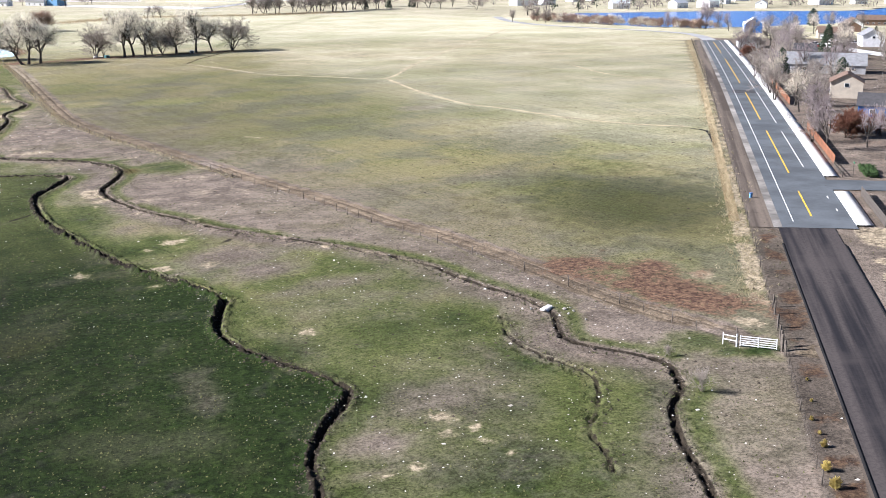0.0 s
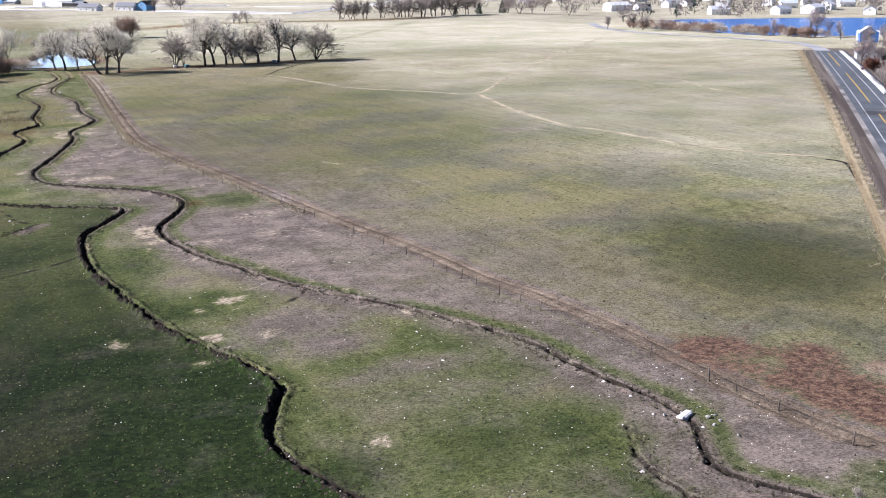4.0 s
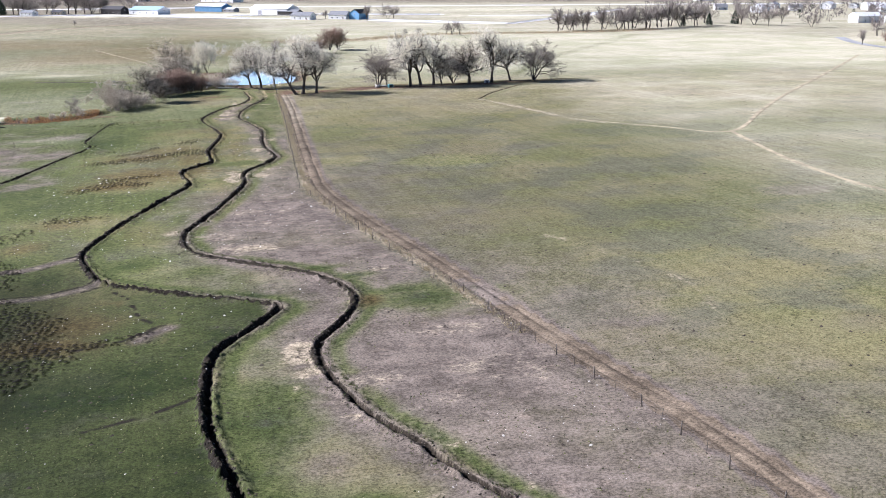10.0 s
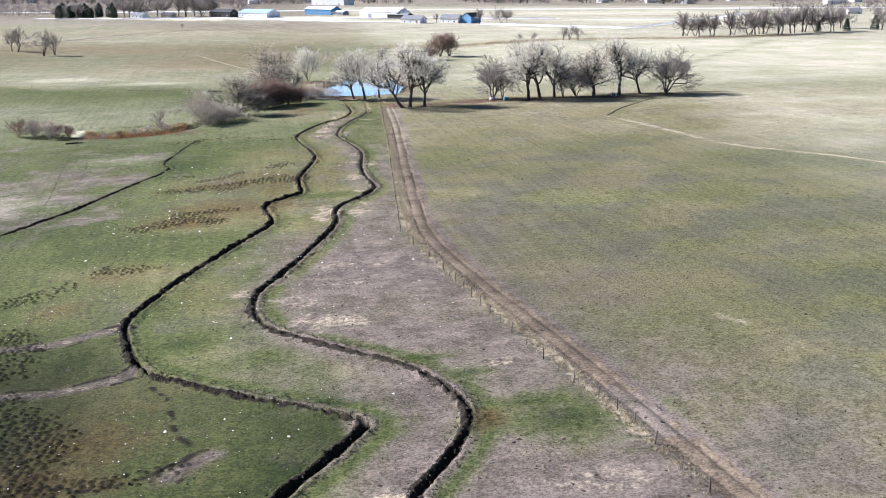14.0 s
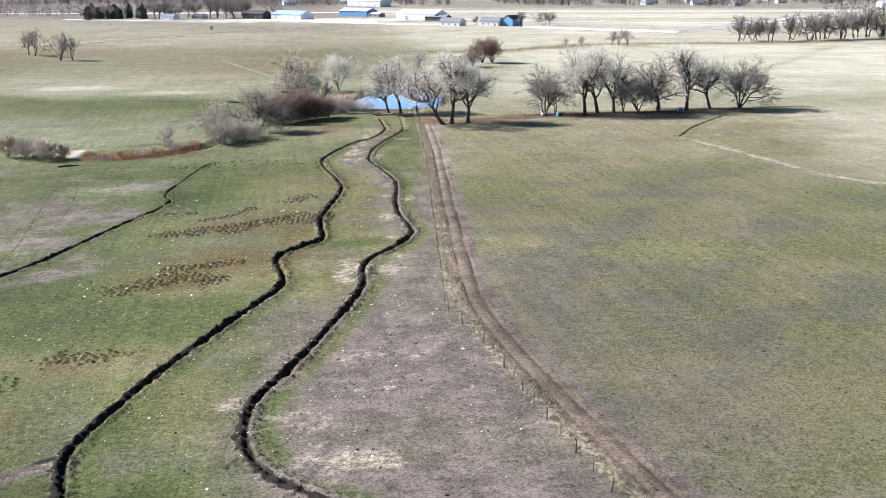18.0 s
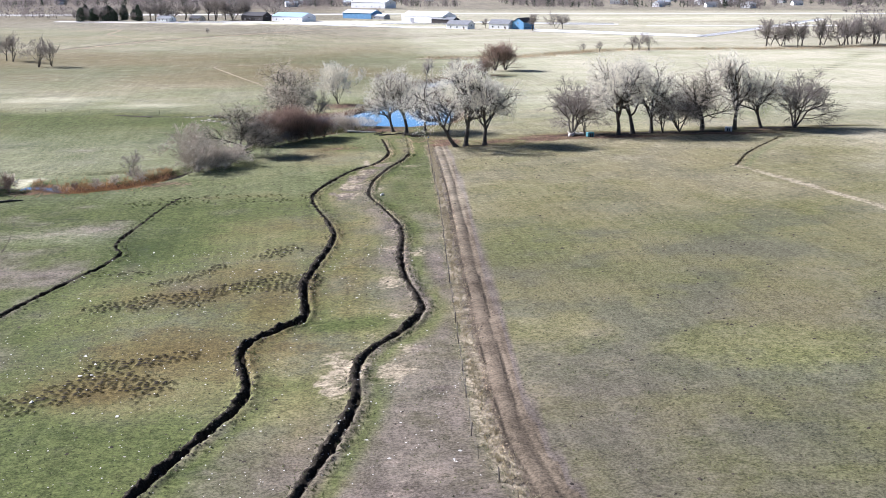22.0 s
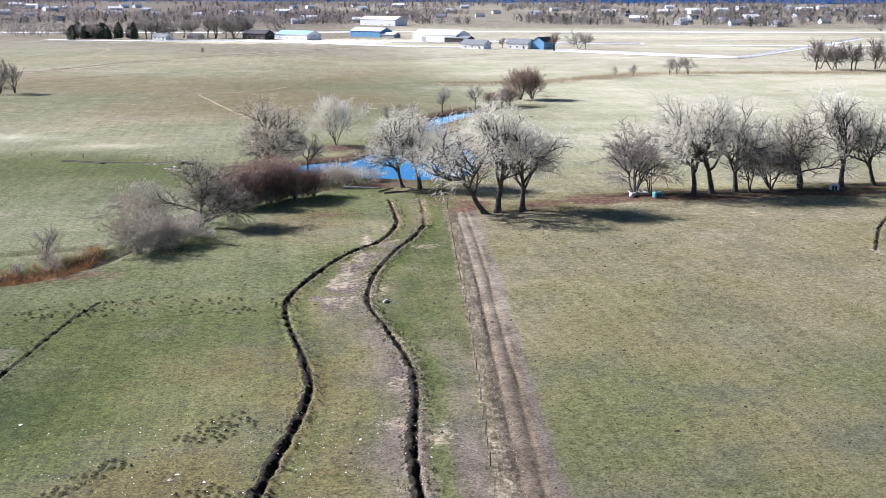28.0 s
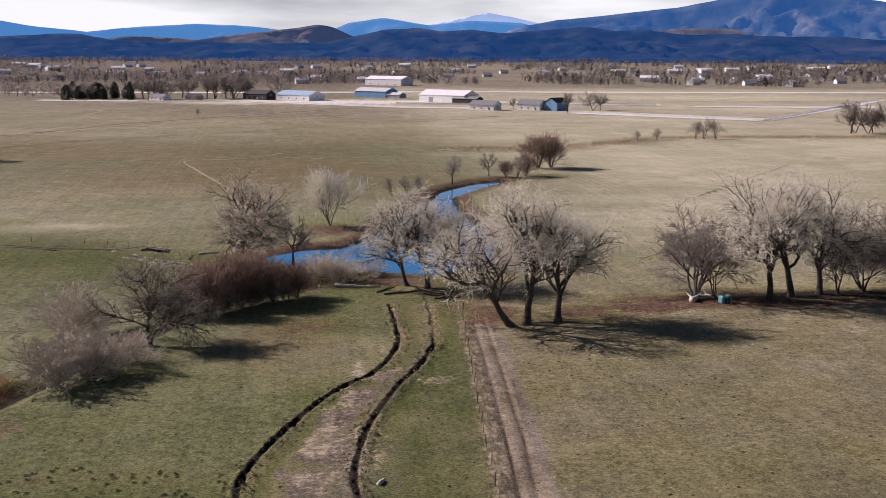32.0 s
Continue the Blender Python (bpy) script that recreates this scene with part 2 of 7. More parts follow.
def ground_material():
    m, nt, bs = material("pasture", 0.95, 0.08)
    cov = nt.nodes.new("ShaderNodeAttribute")
    cov.attribute_name = "cover"
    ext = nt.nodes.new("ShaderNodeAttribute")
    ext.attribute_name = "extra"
    s1, s2 = nt.nodes.new("ShaderNodeSeparateColor"), nt.nodes.new("ShaderNodeSeparateColor")
    nt.links.new(cov.outputs["Color"], s1.inputs[0])
    nt.links.new(ext.outputs["Color"], s2.inputs[0])
    green, straw, dirt = s1.outputs
    red, dark, pale = s2.outputs
    co = nt.nodes.new("ShaderNodeTexCoord").outputs["Object"]
    big = noise_tex(nt, 0.03, 5, 0.6, co)
    mid = noise_tex(nt, 0.16, 7, 0.7, co)
    mott = noise_tex(nt, 1.1, 6, 0.72, co)
    patch = noise_tex(nt, 0.055, 5, 0.58, co)
    fine = noise_tex(nt, 3.2, 4, 0.75, co)
    blot = noise_tex(nt, 0.42, 3, 0.6, co)

    def edge(mask, spread, lo=0.35, hi=0.65):
        wob = maths(nt, "MULTIPLY", maths(nt, "SUBTRACT", mid, 0.5), spread * 1.5)
        wob2 = maths(nt, "MULTIPLY", maths(nt, "SUBTRACT", mott, 0.5), spread * 1.5)
        return ramp(nt, maths(nt, "ADD", maths(nt, "ADD", mask, wob), wob2), lo, hi)

    olive = mix(nt, ramp(nt, mott, 0.25, 0.75), OLIVE_A, OLIVE_B)
    olive = mix(nt, ramp(nt, big, 0.4, 0.6), olive, mix(nt, 0.6, olive, OLIVE_C))
    olive = mix(nt, maths(nt, "MULTIPLY", ramp(nt, patch, 0.44, 0.62), 0.7), olive, GREY_GRASS)
    olive = mix(nt, edge(cov.outputs["Alpha"], 0.3, 0.1, 0.9), olive, mix(nt, ramp(nt, mott, 0.3, 0.7), BROWN_A, BROWN_B))
    grass = mix(nt, ramp(nt, mott, 0.28, 0.72), GRASS_A, GRASS_B)
    grass = mix(nt, maths(nt, "MULTIPLY", ramp(nt, patch, 0.48, 0.66), 0.3), grass, olive)
    grass = mix(nt, maths(nt, "MULTIPLY", ramp(nt, mid, 0.54, 0.66), 0.3), grass, SOIL_C)
    soil = mix(nt, ramp(nt, mid, 0.36, 0.64), SOIL_A, SOIL_B)
    soil = mix(nt, maths(nt, "MULTIPLY", ramp(nt, blot, 0.54, 0.72), 0.24), soil, SOIL_PALE)
    soil = mix(nt, maths(nt, "MULTIPLY", ramp(nt, mott, 0.5, 0.72), 0.6), soil, mix(nt, 0.5, soil, SOIL_C))
    worn = mix(nt, ramp(nt, mid, 0.36, 0.64), TRACK_A, TRACK_B)
    soil = mix(nt, maths(nt, "MULTIPLY", ramp(nt, dirt, 1.06, 1.22), 0.9), soil, worn)
    hay = mix(nt, ramp(nt, mott, 0.35, 0.65), STRAW_A, STRAW_B)
    col = mix(nt, edge(green, 0.4, 0.0, 0.6), olive, mix(nt, ramp(nt, mott, 0.28, 0.72), LUSH_A, LUSH_B))
    col = mix(nt, edge(green, 0.45, 0.5, 1.1), col, grass)
    col = mix(nt, edge(dirt, 0.36, 0.05, 0.95), col, soil)
    col = mix(nt, edge(straw, 0.8, 0.3, 0.75), col, hay)
    col = mix(nt, edge(red, 0.9, 0.3, 0.8), col, mix(nt, ramp(nt, mott, 0.35, 0.65), RED_LEAF, RED_STRAW))
    col = mix(nt, edge(pale, 0.16, 0.05, 0.95), col, mix(nt, ramp(nt, big, 0.35, 0.65), PALE_FIELD, HAY_AND_GLARE))
    col = mix(nt, ramp(nt, pale, 1.0, 1.2), col, (0.74, 0.72, 0.68))
    col = mix(nt, edge(dark, 0.5, 0.3, 0.75), col, WET_SOIL_SHADE)
    # Multiplies the ground colour darker by the alpha of the extra layer.
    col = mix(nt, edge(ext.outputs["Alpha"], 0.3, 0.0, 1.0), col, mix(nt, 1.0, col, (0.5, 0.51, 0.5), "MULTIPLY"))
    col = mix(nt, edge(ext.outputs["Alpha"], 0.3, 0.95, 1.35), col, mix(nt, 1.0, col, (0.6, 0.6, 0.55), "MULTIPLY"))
    grain = maths(nt, "ADD", maths(nt, "MULTIPLY", ramp(nt, mott, 0.34, 0.66), 0.36), maths(nt, "MULTIPLY", ramp(nt, fine, 0.35, 0.65), 0.78))
    grain = maths(nt, "ADD", maths(nt, "ADD", grain, maths(nt, "MULTIPLY", ramp(nt, mid, 0.36, 0.64), 0.14)), -0.66)
    calm = maths(nt, "SUBTRACT", 1.0, maths(nt, "MULTIPLY", pale, 0.45), True)
    lay, run = node(nt, "Mapping", Rotation=(0, 0, -0.12)), node(nt, "Mapping", Scale=(0.75, 0.014, 1.0))
    nt.links.new(co, lay.inputs[0])
    nt.links.new(lay.outputs[0], run.inputs[0])
    rows = maths(nt, "MULTIPLY", maths(nt, "SUBTRACT", ramp(nt, noise_tex(nt, 1.0, 3, 0.6, run.outputs[0]), 0.3, 0.7), 0.5), 0.16)
    grain = maths(nt, "ADD", maths(nt, "ADD", maths(nt, "MULTIPLY", grain, calm), rows), 1.0)
    shade = nt.nodes.new("ShaderNodeHueSaturation")
    nt.links.new(grain, shade.inputs["Value"])
    nt.links.new(col, shade.inputs["Color"])
    nt.links.new(shade.outputs[0], bs.inputs["Base Color"])
    high = maths(nt, "ADD", maths(nt, "MULTIPLY", fine, 0.5), mott)
    bump(nt, bs, high, 0.6, 0.22)
    return m


OLIVE_A, OLIVE_B, OLIVE_C = (0.110, 0.116, 0.043), (0.222, 0.213, 0.090), (0.255, 0.216, 0.112)
GREY_GRASS = (0.126, 0.124, 0.086)
LUSH_A, LUSH_B = (0.062, 0.080, 0.023), (0.124, 0.136, 0.046)
TRACK_A, TRACK_B = (0.125, 0.096, 0.064), (0.212, 0.165, 0.112)
BROWN_A, BROWN_B = (0.095, 0.071, 0.026), (0.178, 0.130, 0.050)
GRASS_A, GRASS_B = (0.006, 0.014, 0.003), (0.036, 0.059, 0.013)
SOIL_A, SOIL_B, SOIL_C, SOIL_PALE = (0.128, 0.104, 0.083), (0.200, 0.163, 0.130), (0.088, 0.082, 0.066), (0.41, 0.315, 0.24)
STRAW_A, STRAW_B = (0.25, 0.205, 0.135), (0.39, 0.325, 0.225)
RED_LEAF, RED_STRAW, WET_SOIL_SHADE = (0.075, 0.043, 0.032), (0.185, 0.118, 0.074), (0.030, 0.024, 0.017)
PALE_FIELD, HAY_AND_GLARE = (0.49, 0.465, 0.305), (0.62, 0.565, 0.41)
M_GROUND = ground_material()
M_ASPHALT = plain("asphalt", (0.095, 0.106, 0.114), 0.9, 0.12, 0.25)
M_PATCH = plain("asphalt_patch", (0.05, 0.05, 0.052), 0.95, 0.4, 0.3)


def streaked(name, dark, light, turn):
    """A road surface with long wheel streaks."""
    m, nt, bs = material(name, 0.95, 0.2)
    mr, mp = node(nt, "Mapping", Rotation=(0, 0, turn)), node(nt, "Mapping", Scale=(1.0, 0.02, 1.0))
    nt.links.new(nt.nodes.new("ShaderNodeTexCoord").outputs["Object"], mr.inputs[0])
    nt.links.new(mr.outputs[0], mp.inputs[0])
    col = mix(nt, ramp(nt, noise_tex(nt, 0.4, 4, 0.6, mp.outputs[0]), 0.38, 0.62), dark, light)
    grit = noise_tex(nt, 2.5, 4, 0.7)
    col = mix(nt, maths(nt, "MULTIPLY", ramp(nt, grit, 0.4, 0.7), 0.35), col, tuple(c * 0.5 for c in dark))
    col = mix(nt, maths(nt, "MULTIPLY", ramp(nt, noise_tex(nt, 0.09, 4), 0.5, 0.7), 0.4), col, light)
    nt.links.new(col, bs.inputs["Base Color"])
    bump(nt, bs, grit, 0.4, 0.02)
    return m


M_DIRT_ROAD = streaked("oiled_gravel", (0.016, 0.015, 0.018), (0.075, 0.064, 0.060), 0.602)
M_LANE = plain("pale_gravel", (0.74, 0.72, 0.68), 0.95, 0.1, 0.12)
M_SHOULDER = plain("gravel_shoulder", (0.24, 0.225, 0.20), 0.95, 0.1, 0.55, fine=0.02)
M_CONCRETE = plain("concrete", (0.66, 0.65, 0.62), 0.9, 0.3, 0.12)
M_WHITE_LINE = plain("white_road_paint", (0.75, 0.75, 0.72), 0.7, 0.6, 0.15)
M_YELLOW_LINE = plain("yellow_road_paint", (0.72, 0.45, 0.06), 0.7, 0.6, 0.15)
M_BARK = plain("cottonwood_bark", (0.088, 0.076, 0.063), 0.95, 1.2, 0.4, fine=0.03)
M_TWIG = plain("pale_twigs", (0.88, 0.82, 0.68), 0.85, 0.3, 0.15, each=0.1)
M_TWIG_GREY = plain("grey_brown_twigs", (0.60, 0.53, 0.42), 0.85, 0.3, 0.2, each=0.25)
M_TWIG_DARK = plain("brown_twigs", (0.30, 0.26, 0.225), 0.85, 0.3, 0.25, each=0.2)
M_TWIG_RED = plain("reddish_willow_twigs", (0.29, 0.20, 0.15), 0.85, 0.3, 0.25, each=0.2)
M_TWIG_MAUVE = plain("mauve_grey_twigs", (0.30, 0.25, 0.245), 0.85, 0.3, 0.25, each=0.25)
M_TWIG_RUST = plain("rusty_leaves", (0.17, 0.075, 0.045), 0.85, 0.5, 0.3, each=0.15)
M_NEEDLE = plain("conifer_needles", (0.035, 0.055, 0.03), 0.8, 0.6, 0.3, each=0.2)
M_POST = plain("weathered_wood", (0.13, 0.11, 0.09), 0.9, 2.0, 0.3, each=0.25)
M_STEEL = plain("dull_steel", (0.16, 0.14, 0.12), 0.6, 2.0, 0.3, metal=0.6)
M_WHITE = plain("white_paint", (0.78, 0.78, 0.76), 0.6, 1.0, 0.08, each=0.04)


def water_material(name="water", colour=(0.03, 0.20, 0.41), rough=0.06):
    m, nt, bs = material(name, rough, 0.5 if rough < 0.1 else 0.25)
    bs.inputs["Base Color"].default_value = (*colour, 1)
    bs.inputs["IOR"].default_value = 1.333
    bump(nt, bs, noise_tex(nt, 1.2, 4), 0.08, 0.05)
    return m


M_WATER = water_material()
M_LAKE = water_material("lake_water", (0.0, 0.10, 0.38), 0.2)

# ---- the lie of the land ----
DITCH_WEST = spline([(23, 74), (26, 85), (27.4, 92), (30.7, 98), (34.4, 103), (35.9, 106.8), (34.2, 112), (31.1, 118.8), (28.8, 125.3), (27.9, 131.5), (30.3, 140), (31.7, 143.6), (30.6, 148.4), (27.1, 158.2), (23.7, 166), (21, 176), (16.6, 196), (14.7, 207), (14.4, 224), (16.4, 232), (20.7, 240.3), (23, 246.8), (18.3, 251.4), (9.7, 257), (0.5, 264), (-4.5, 270), (-8.1, 281), (-9.6, 288), (-8.6, 296.5), (-5.1, 313), (1.5, 336), (4.8, 349), (2.2, 365), (5.7, 372.4), (8.6, 378), (7.1, 396), (9.1, 421), (8.2, 433.5), (2.7, 458), (2.4, 470), (6.1, 487), (9.4, 496.6), (14.1, 505.5), (16.4, 519), (15.6, 532), (14.1, 546)], 1.0)
DITCH_EAST = spline([(50, 58), (56.3, 73.6), (58.7, 80), (62.5, 86.8), (65.7, 90), (67.9, 94.2), (68.5, 97.7), (67, 101), (64.5, 105), (63.2, 108), (63.5, 111), (66.2, 118), (66.1, 124.6), (64.6, 129.7), (62.9, 136.7), (60.8, 147.8), (53.5, 162.5), (46.6, 173.4), (42.7, 179.6), (38.6, 187), (35.6, 195.3), (32.1, 202.6), (29.1, 212.5), (27.3, 222), (27.7, 229.5), (30.4, 235.4), (33.2, 243.4), (33.4, 250), (31.1, 257.8), (26.5, 265.3), (18.3, 273.3), (10.4, 282), (7.4, 290), (7.1, 300), (10.4, 312.3), (16.6, 342), (16.6, 356), (18.1, 363), (21.7, 370), (24.1, 378.3), (23.8, 384.3), (21.9, 396.5), (21, 409), (20.7, 431), (16.9, 450), (13.7, 464), (14, 480), (16.7, 496), (19.5, 506.4), (21.8, 518.6)], 1.0)
DITCH_EAST_END = spline([(21.8, 518.6), (21.4, 533), (20.4, 550)], 1.0)
DITCH_SHORT = spline([(60.3, 120), (57.7, 112), (58.2, 105.4), (59.9, 98.6), (58.4, 94), (55.3, 89.2), (52.6, 86), (51.4, 81), (50, 77.5)], 1.0)
DITCH_LEFT = spline([(-52, 338), (-44.5, 354), (-39, 368), (-36, 378), (-32.8, 391.4), (-30, 401.6), (-27.2, 411.7), (-26.4, 420), (-28.9, 427.6), (-28.2, 444), (-27.4, 458), (-25.8, 468.3)], 1.0)
DITCH_FIELD = spline([(96.4, 488.6), (106.3, 511), (122.5, 538)], 1.0)
CREEK = spline([(-92, 505), (-75, 496), (-67, 489), (-60, 486.5), (-53, 481), (-46, 483), (-38, 490), (-33, 501), (-27, 518), (-21, 538), (-12, 552), (-3, 563), (6, 573)], 2.0)
CREEK_BANK = spline([(-74, 508), (-59, 501.5), (-48, 503), (-36, 507)], 2.0)
CREEK_UPPER = spline([(-62, 609), (-45, 608), (-31, 597), (-20, 594)], 2.0)
TRACK = spline([(92, 87), (85.2, 92), (80.8, 98), (79.6, 104.8), (77.2, 113), (75.4, 122), (74.1, 135), (72.6, 148), (69.7, 163), (67.9, 168.5), (66, 176), (64.4, 186), (62.1, 197), (59.1, 209.3), (55.6, 224), (51.6, 243.3), (46.5, 268), (39.7, 297), (34.2, 325), (32.4, 345), (31.6, 390), (31, 445), (30.2, 497), (29, 532)], 2.0)
FENCE_LINE = [(79.8, 99.5), (77.2, 105), (76.4, 112), (74.6, 122.5), (72.3, 135), (70.1, 143.3), (67.6, 156), (65.4, 164.7), (63.4, 174.8), (61, 186.8), (59.4, 197), (56.6, 208), (54.2, 218), (51.1, 232.5), (48.6, 246), (44.9, 257), (38.6, 284.7), (32.2, 318.2), (28.9, 329.7), (28.5, 342), (28.3, 369), (28, 404.6), (27.8, 453.7), (27.1, 484), (26.5, 530), (26.4, 540)]
STRAW_LINES = [spline(q, 3.0) for q in (
    [(96.4, 488.6), (103.1, 462), (108.1, 441), (114, 418), (130.6, 396), (144.5, 381), (172, 424), (200, 468), (262, 560), (346, 687)],
    [(144.5, 381), (138.5, 334), (138.2, 300), (143, 285), (148.7, 260), (157.4, 241.5), (166, 232.3)],
    [(227.8, 395), (219, 352), (228.7, 316)], [(68, 276), (74, 262), (80, 240), (78, 222)])]
REED_BAND = spline([(30, 868), (82, 880), (115, 915), (148, 943), (200, 950), (260, 957), (330, 985)], 5.0)
FAR_SHORE = spline([(425, 815), (470, 905), (530, 935), (650, 930), (815, 886), (940, 950), (1050, 1040)], 6.0)
TREE_LINE = spline([(122, 560), (150, 640), (180, 711), (235, 812), (329, 985)], 4.0)
POND = [(-16, 596), (-6, 609), (2, 611.5), (7, 626), (8.5, 643), (13.5, 666), (19.5, 690), (24, 720), (36, 742), (45, 750), (47, 746), (44, 738), (36, 720), (28.5, 701), (29, 676), (34, 645), (38, 612), (36, 592), (31, 580), (21, 575), (10, 579), (2, 582), (-10, 590)]
LAKE = [(446, 800), (462, 690), (482, 655), (505, 646), (600, 668), (720, 722), (1000, 850), (1050, 1010), (815, 862), (650, 905), (520, 912)]
ROAD_DIR, ROAD_NORMAL, ROAD_START = np.array((0.566, 0.8244)), np.array((0.8244, -0.566)), np.array((118.1, 137.9))


def land(x, y):
    """The smooth ground without ditches."""
    x, y = np.asarray(x, float), np.asarray(y, float)
    p = 0.0493 * 150 * np.tanh(x / 150)
    z = 1 + (p - 1) * (1 - smooth(250, 800, y))
    return z + 21 * smooth(1500, 4200, np.hypot(x, y))


def ground_z(x, y):
    return float(land(x, y))


def relief(x, y):
    """What is dug out of, or thrown up on, the smooth ground."""
    z = np.zeros(x.shape)
    clod = fbm(x, y, 0.9, 5, 3)
    for line, wide, deep, bank in ((DITCH_WEST, 0.36, 0.7, 0.5), (DITCH_EAST, 0.29, 0.65, 0.42), (DITCH_EAST_END, 0.4, 0.4, 0.25), (DITCH_SHORT, 0.18, 0.32, 0.12), (DITCH_LEFT, 0.36, 0.45, 0.25), (DITCH_FIELD, 0.45, 0.6, 0.2)):
        d, side, along = dist_line(x, y, line)
        d = np.abs(d + 0.5 * (vnoise(x, y, 2.6, 12) - 0.5) + 0.34 * (vnoise(x, y, 0.8, 13) - 0.5))
        vary = 0.65 + 0.7 * vnoise(along, along * 0 + deep * 91, 9, 3)
        taper = 1.0 - (0.52 if line is DITCH_EAST else 0.46) * smooth(160, 105, y) - 0.42 * smooth(150, 300, y) - 0.26 * smooth(370, 450, y)
        w = wide * taper * (0.8 + 0.5 * vnoise(along, along * 0, 4, 8))
        z -= deep * (0.4 + 0.6 * taper) * np.minimum(vary, 1.15) * (1 - smooth(w * 0.55, w * 1.15, d + 0.7 * (clod - 0.5)))
        heap = (1 + 0.3 * (side < 0)) * np.exp(-((d - w - 0.45) / 0.4) ** 2) * bank * taper * (0.35 + 1.5 * np.clip(clod - 0.3, 0, 1)) * (1.2 - 0.45 * side)
        z += heap * vary * (1 - 0.65 * smooth(250, 215, y) if line is DITCH_EAST else 1)
    d, side, _ = dist_line(x, y, TRACK)
    rut = np.exp(-((d - 0.95) / 0.3) ** 2)
    z -= 0.13 * rut * (0.4 + vnoise(x, y, 6, 2)) - 0.05 * np.exp(-(d / 0.4) ** 2)
    d, _, _ = dist_line(x, y, CREEK)
    z -= 1.25 * (1 - smooth(0.8, 4.2, d + 1.6 * (vnoise(x, y, 5, 4) - 0.5)))
    for line, deep in ((CREEK_BANK, 0.8), (CREEK_UPPER, 0.8)):
        d, side, _ = dist_line(x, y, line)
        z -= deep * (1 - smooth(0.3, 2.5, d))
    s = inside(x, y, POND) + 2.5 * (fbm(x, y, 9, 21, 3) - 0.5)
    z = np.where(s > -6, z - 1.5 * smooth(-3.0, 3.0, s), z)
    s = inside(x, y, LAKE)
    z = np.where(s > -8, z - 2.0 * smooth(-6.0, 6.0, s), z)
    z += 0.2 * pocks(x, y)
    return z


HUMMOCKS = [(spline(q, 1.0), w, a) for q, w, a in (
    ([(-20, 387), (-11.5, 388.6), (-6, 392.5), (0, 394.6), (5.6, 395.3)], 2.6, 1.0), ([(-2, 397), (2, 400), (4, 399)], 1.6, 0.9), ([(-16.5, 398), (-12, 401), (-7.7, 408)], 1.1, 0.9), ([(-1, 414), (3, 418)], 1.8, 0.9), ([(-14, 361), (-10.8, 362), (-5, 363.6)], 1.7, 1.0), ([(-27, 406), (-19, 405.5)], 1.0, 0.6),
    ([(-20, 350), (-12, 356), (-6, 353)], 2.4, 1.0), ([(-20, 258), (-17, 254), (-13, 249.5), (-11, 240), (-8, 231), (-9.5, 225)], 3.4, 1.0), ([(-13, 233.5), (-6, 236), (0, 237), (5.5, 239)], 1.3, 1.0), ([(-24, 285), (-21, 270)], 2.4, 0.8), ([(-20, 318), (-14, 319)], 2.0, 0.8), ([(-32, 462), (-20, 465), (-8, 465), (1, 465)], 4.0, 0.2), ([(-30, 302), (-24, 310)], 2.0, 0.7))]


def pocks(x, y):
    """Small bumps that hooves left in the wet places."""
    m = np.zeros(x.shape)
    for line, wide, amount in HUMMOCKS:
        d, _, _ = dist_line(x, y, line)
        m = np.maximum(m, amount * smooth(1.9, 0.6, d / (wide * (0.6 + 0.8 * vnoise(x, y, 4, 29)))))
    out = np.zeros(x.shape)
    at = np.nonzero(m > 0.05)
    px, py, pm = x[at] / 0.95, y[at] / 0.85, m[at]
    best = np.full(px.shape, 9.0)
    for i in (-1, 0, 1):
        for j in (-1, 0, 1):
            cx, cy = np.floor(px) + i, np.floor(py) + j
            h1, h2, h3 = (np.modf(np.abs(np.sin(cx * a + cy * b)) * 43758.5)[0] for a, b in ((12.99, 78.23), (39.35, 11.13), (73.16, 52.24)))
            far = np.hypot(px - cx - 0.2 - 0.6 * h1, py - cy - 0.2 - 0.6 * h2) + 9.0 * (h3 > 0.92 * pm)
            best = np.minimum(best, far / (0.75 + 0.5 * h3))
    out[at] = smooth(0.5, 0.26, best)
    return out


def blobs(x, y, rows, crisp=False):
    """Patches with frayed outlines: middle, half widths and amount of each."""
    m = np.zeros(x.shape)
    fray = 1 + 0.9 * (fbm(x, y, 4.0, 131, 4) - 0.5) + 0.5 * (vnoise(x, y, 1.3, 137) - 0.5)
    for bx, by, rx, ry, a in rows:
        at = np.nonzero((np.abs(x - bx) < 2.6 * rx) & (np.abs(y - by) < 2.6 * ry))[0]
        r = np.hypot((x[at] - bx) / rx, (y[at] - by) / ry) * fray[at]
        m[at] = np.maximum(m[at], a * (smooth(1.5, 0.45, r) if crisp else np.exp(-r ** 2)))
    return m


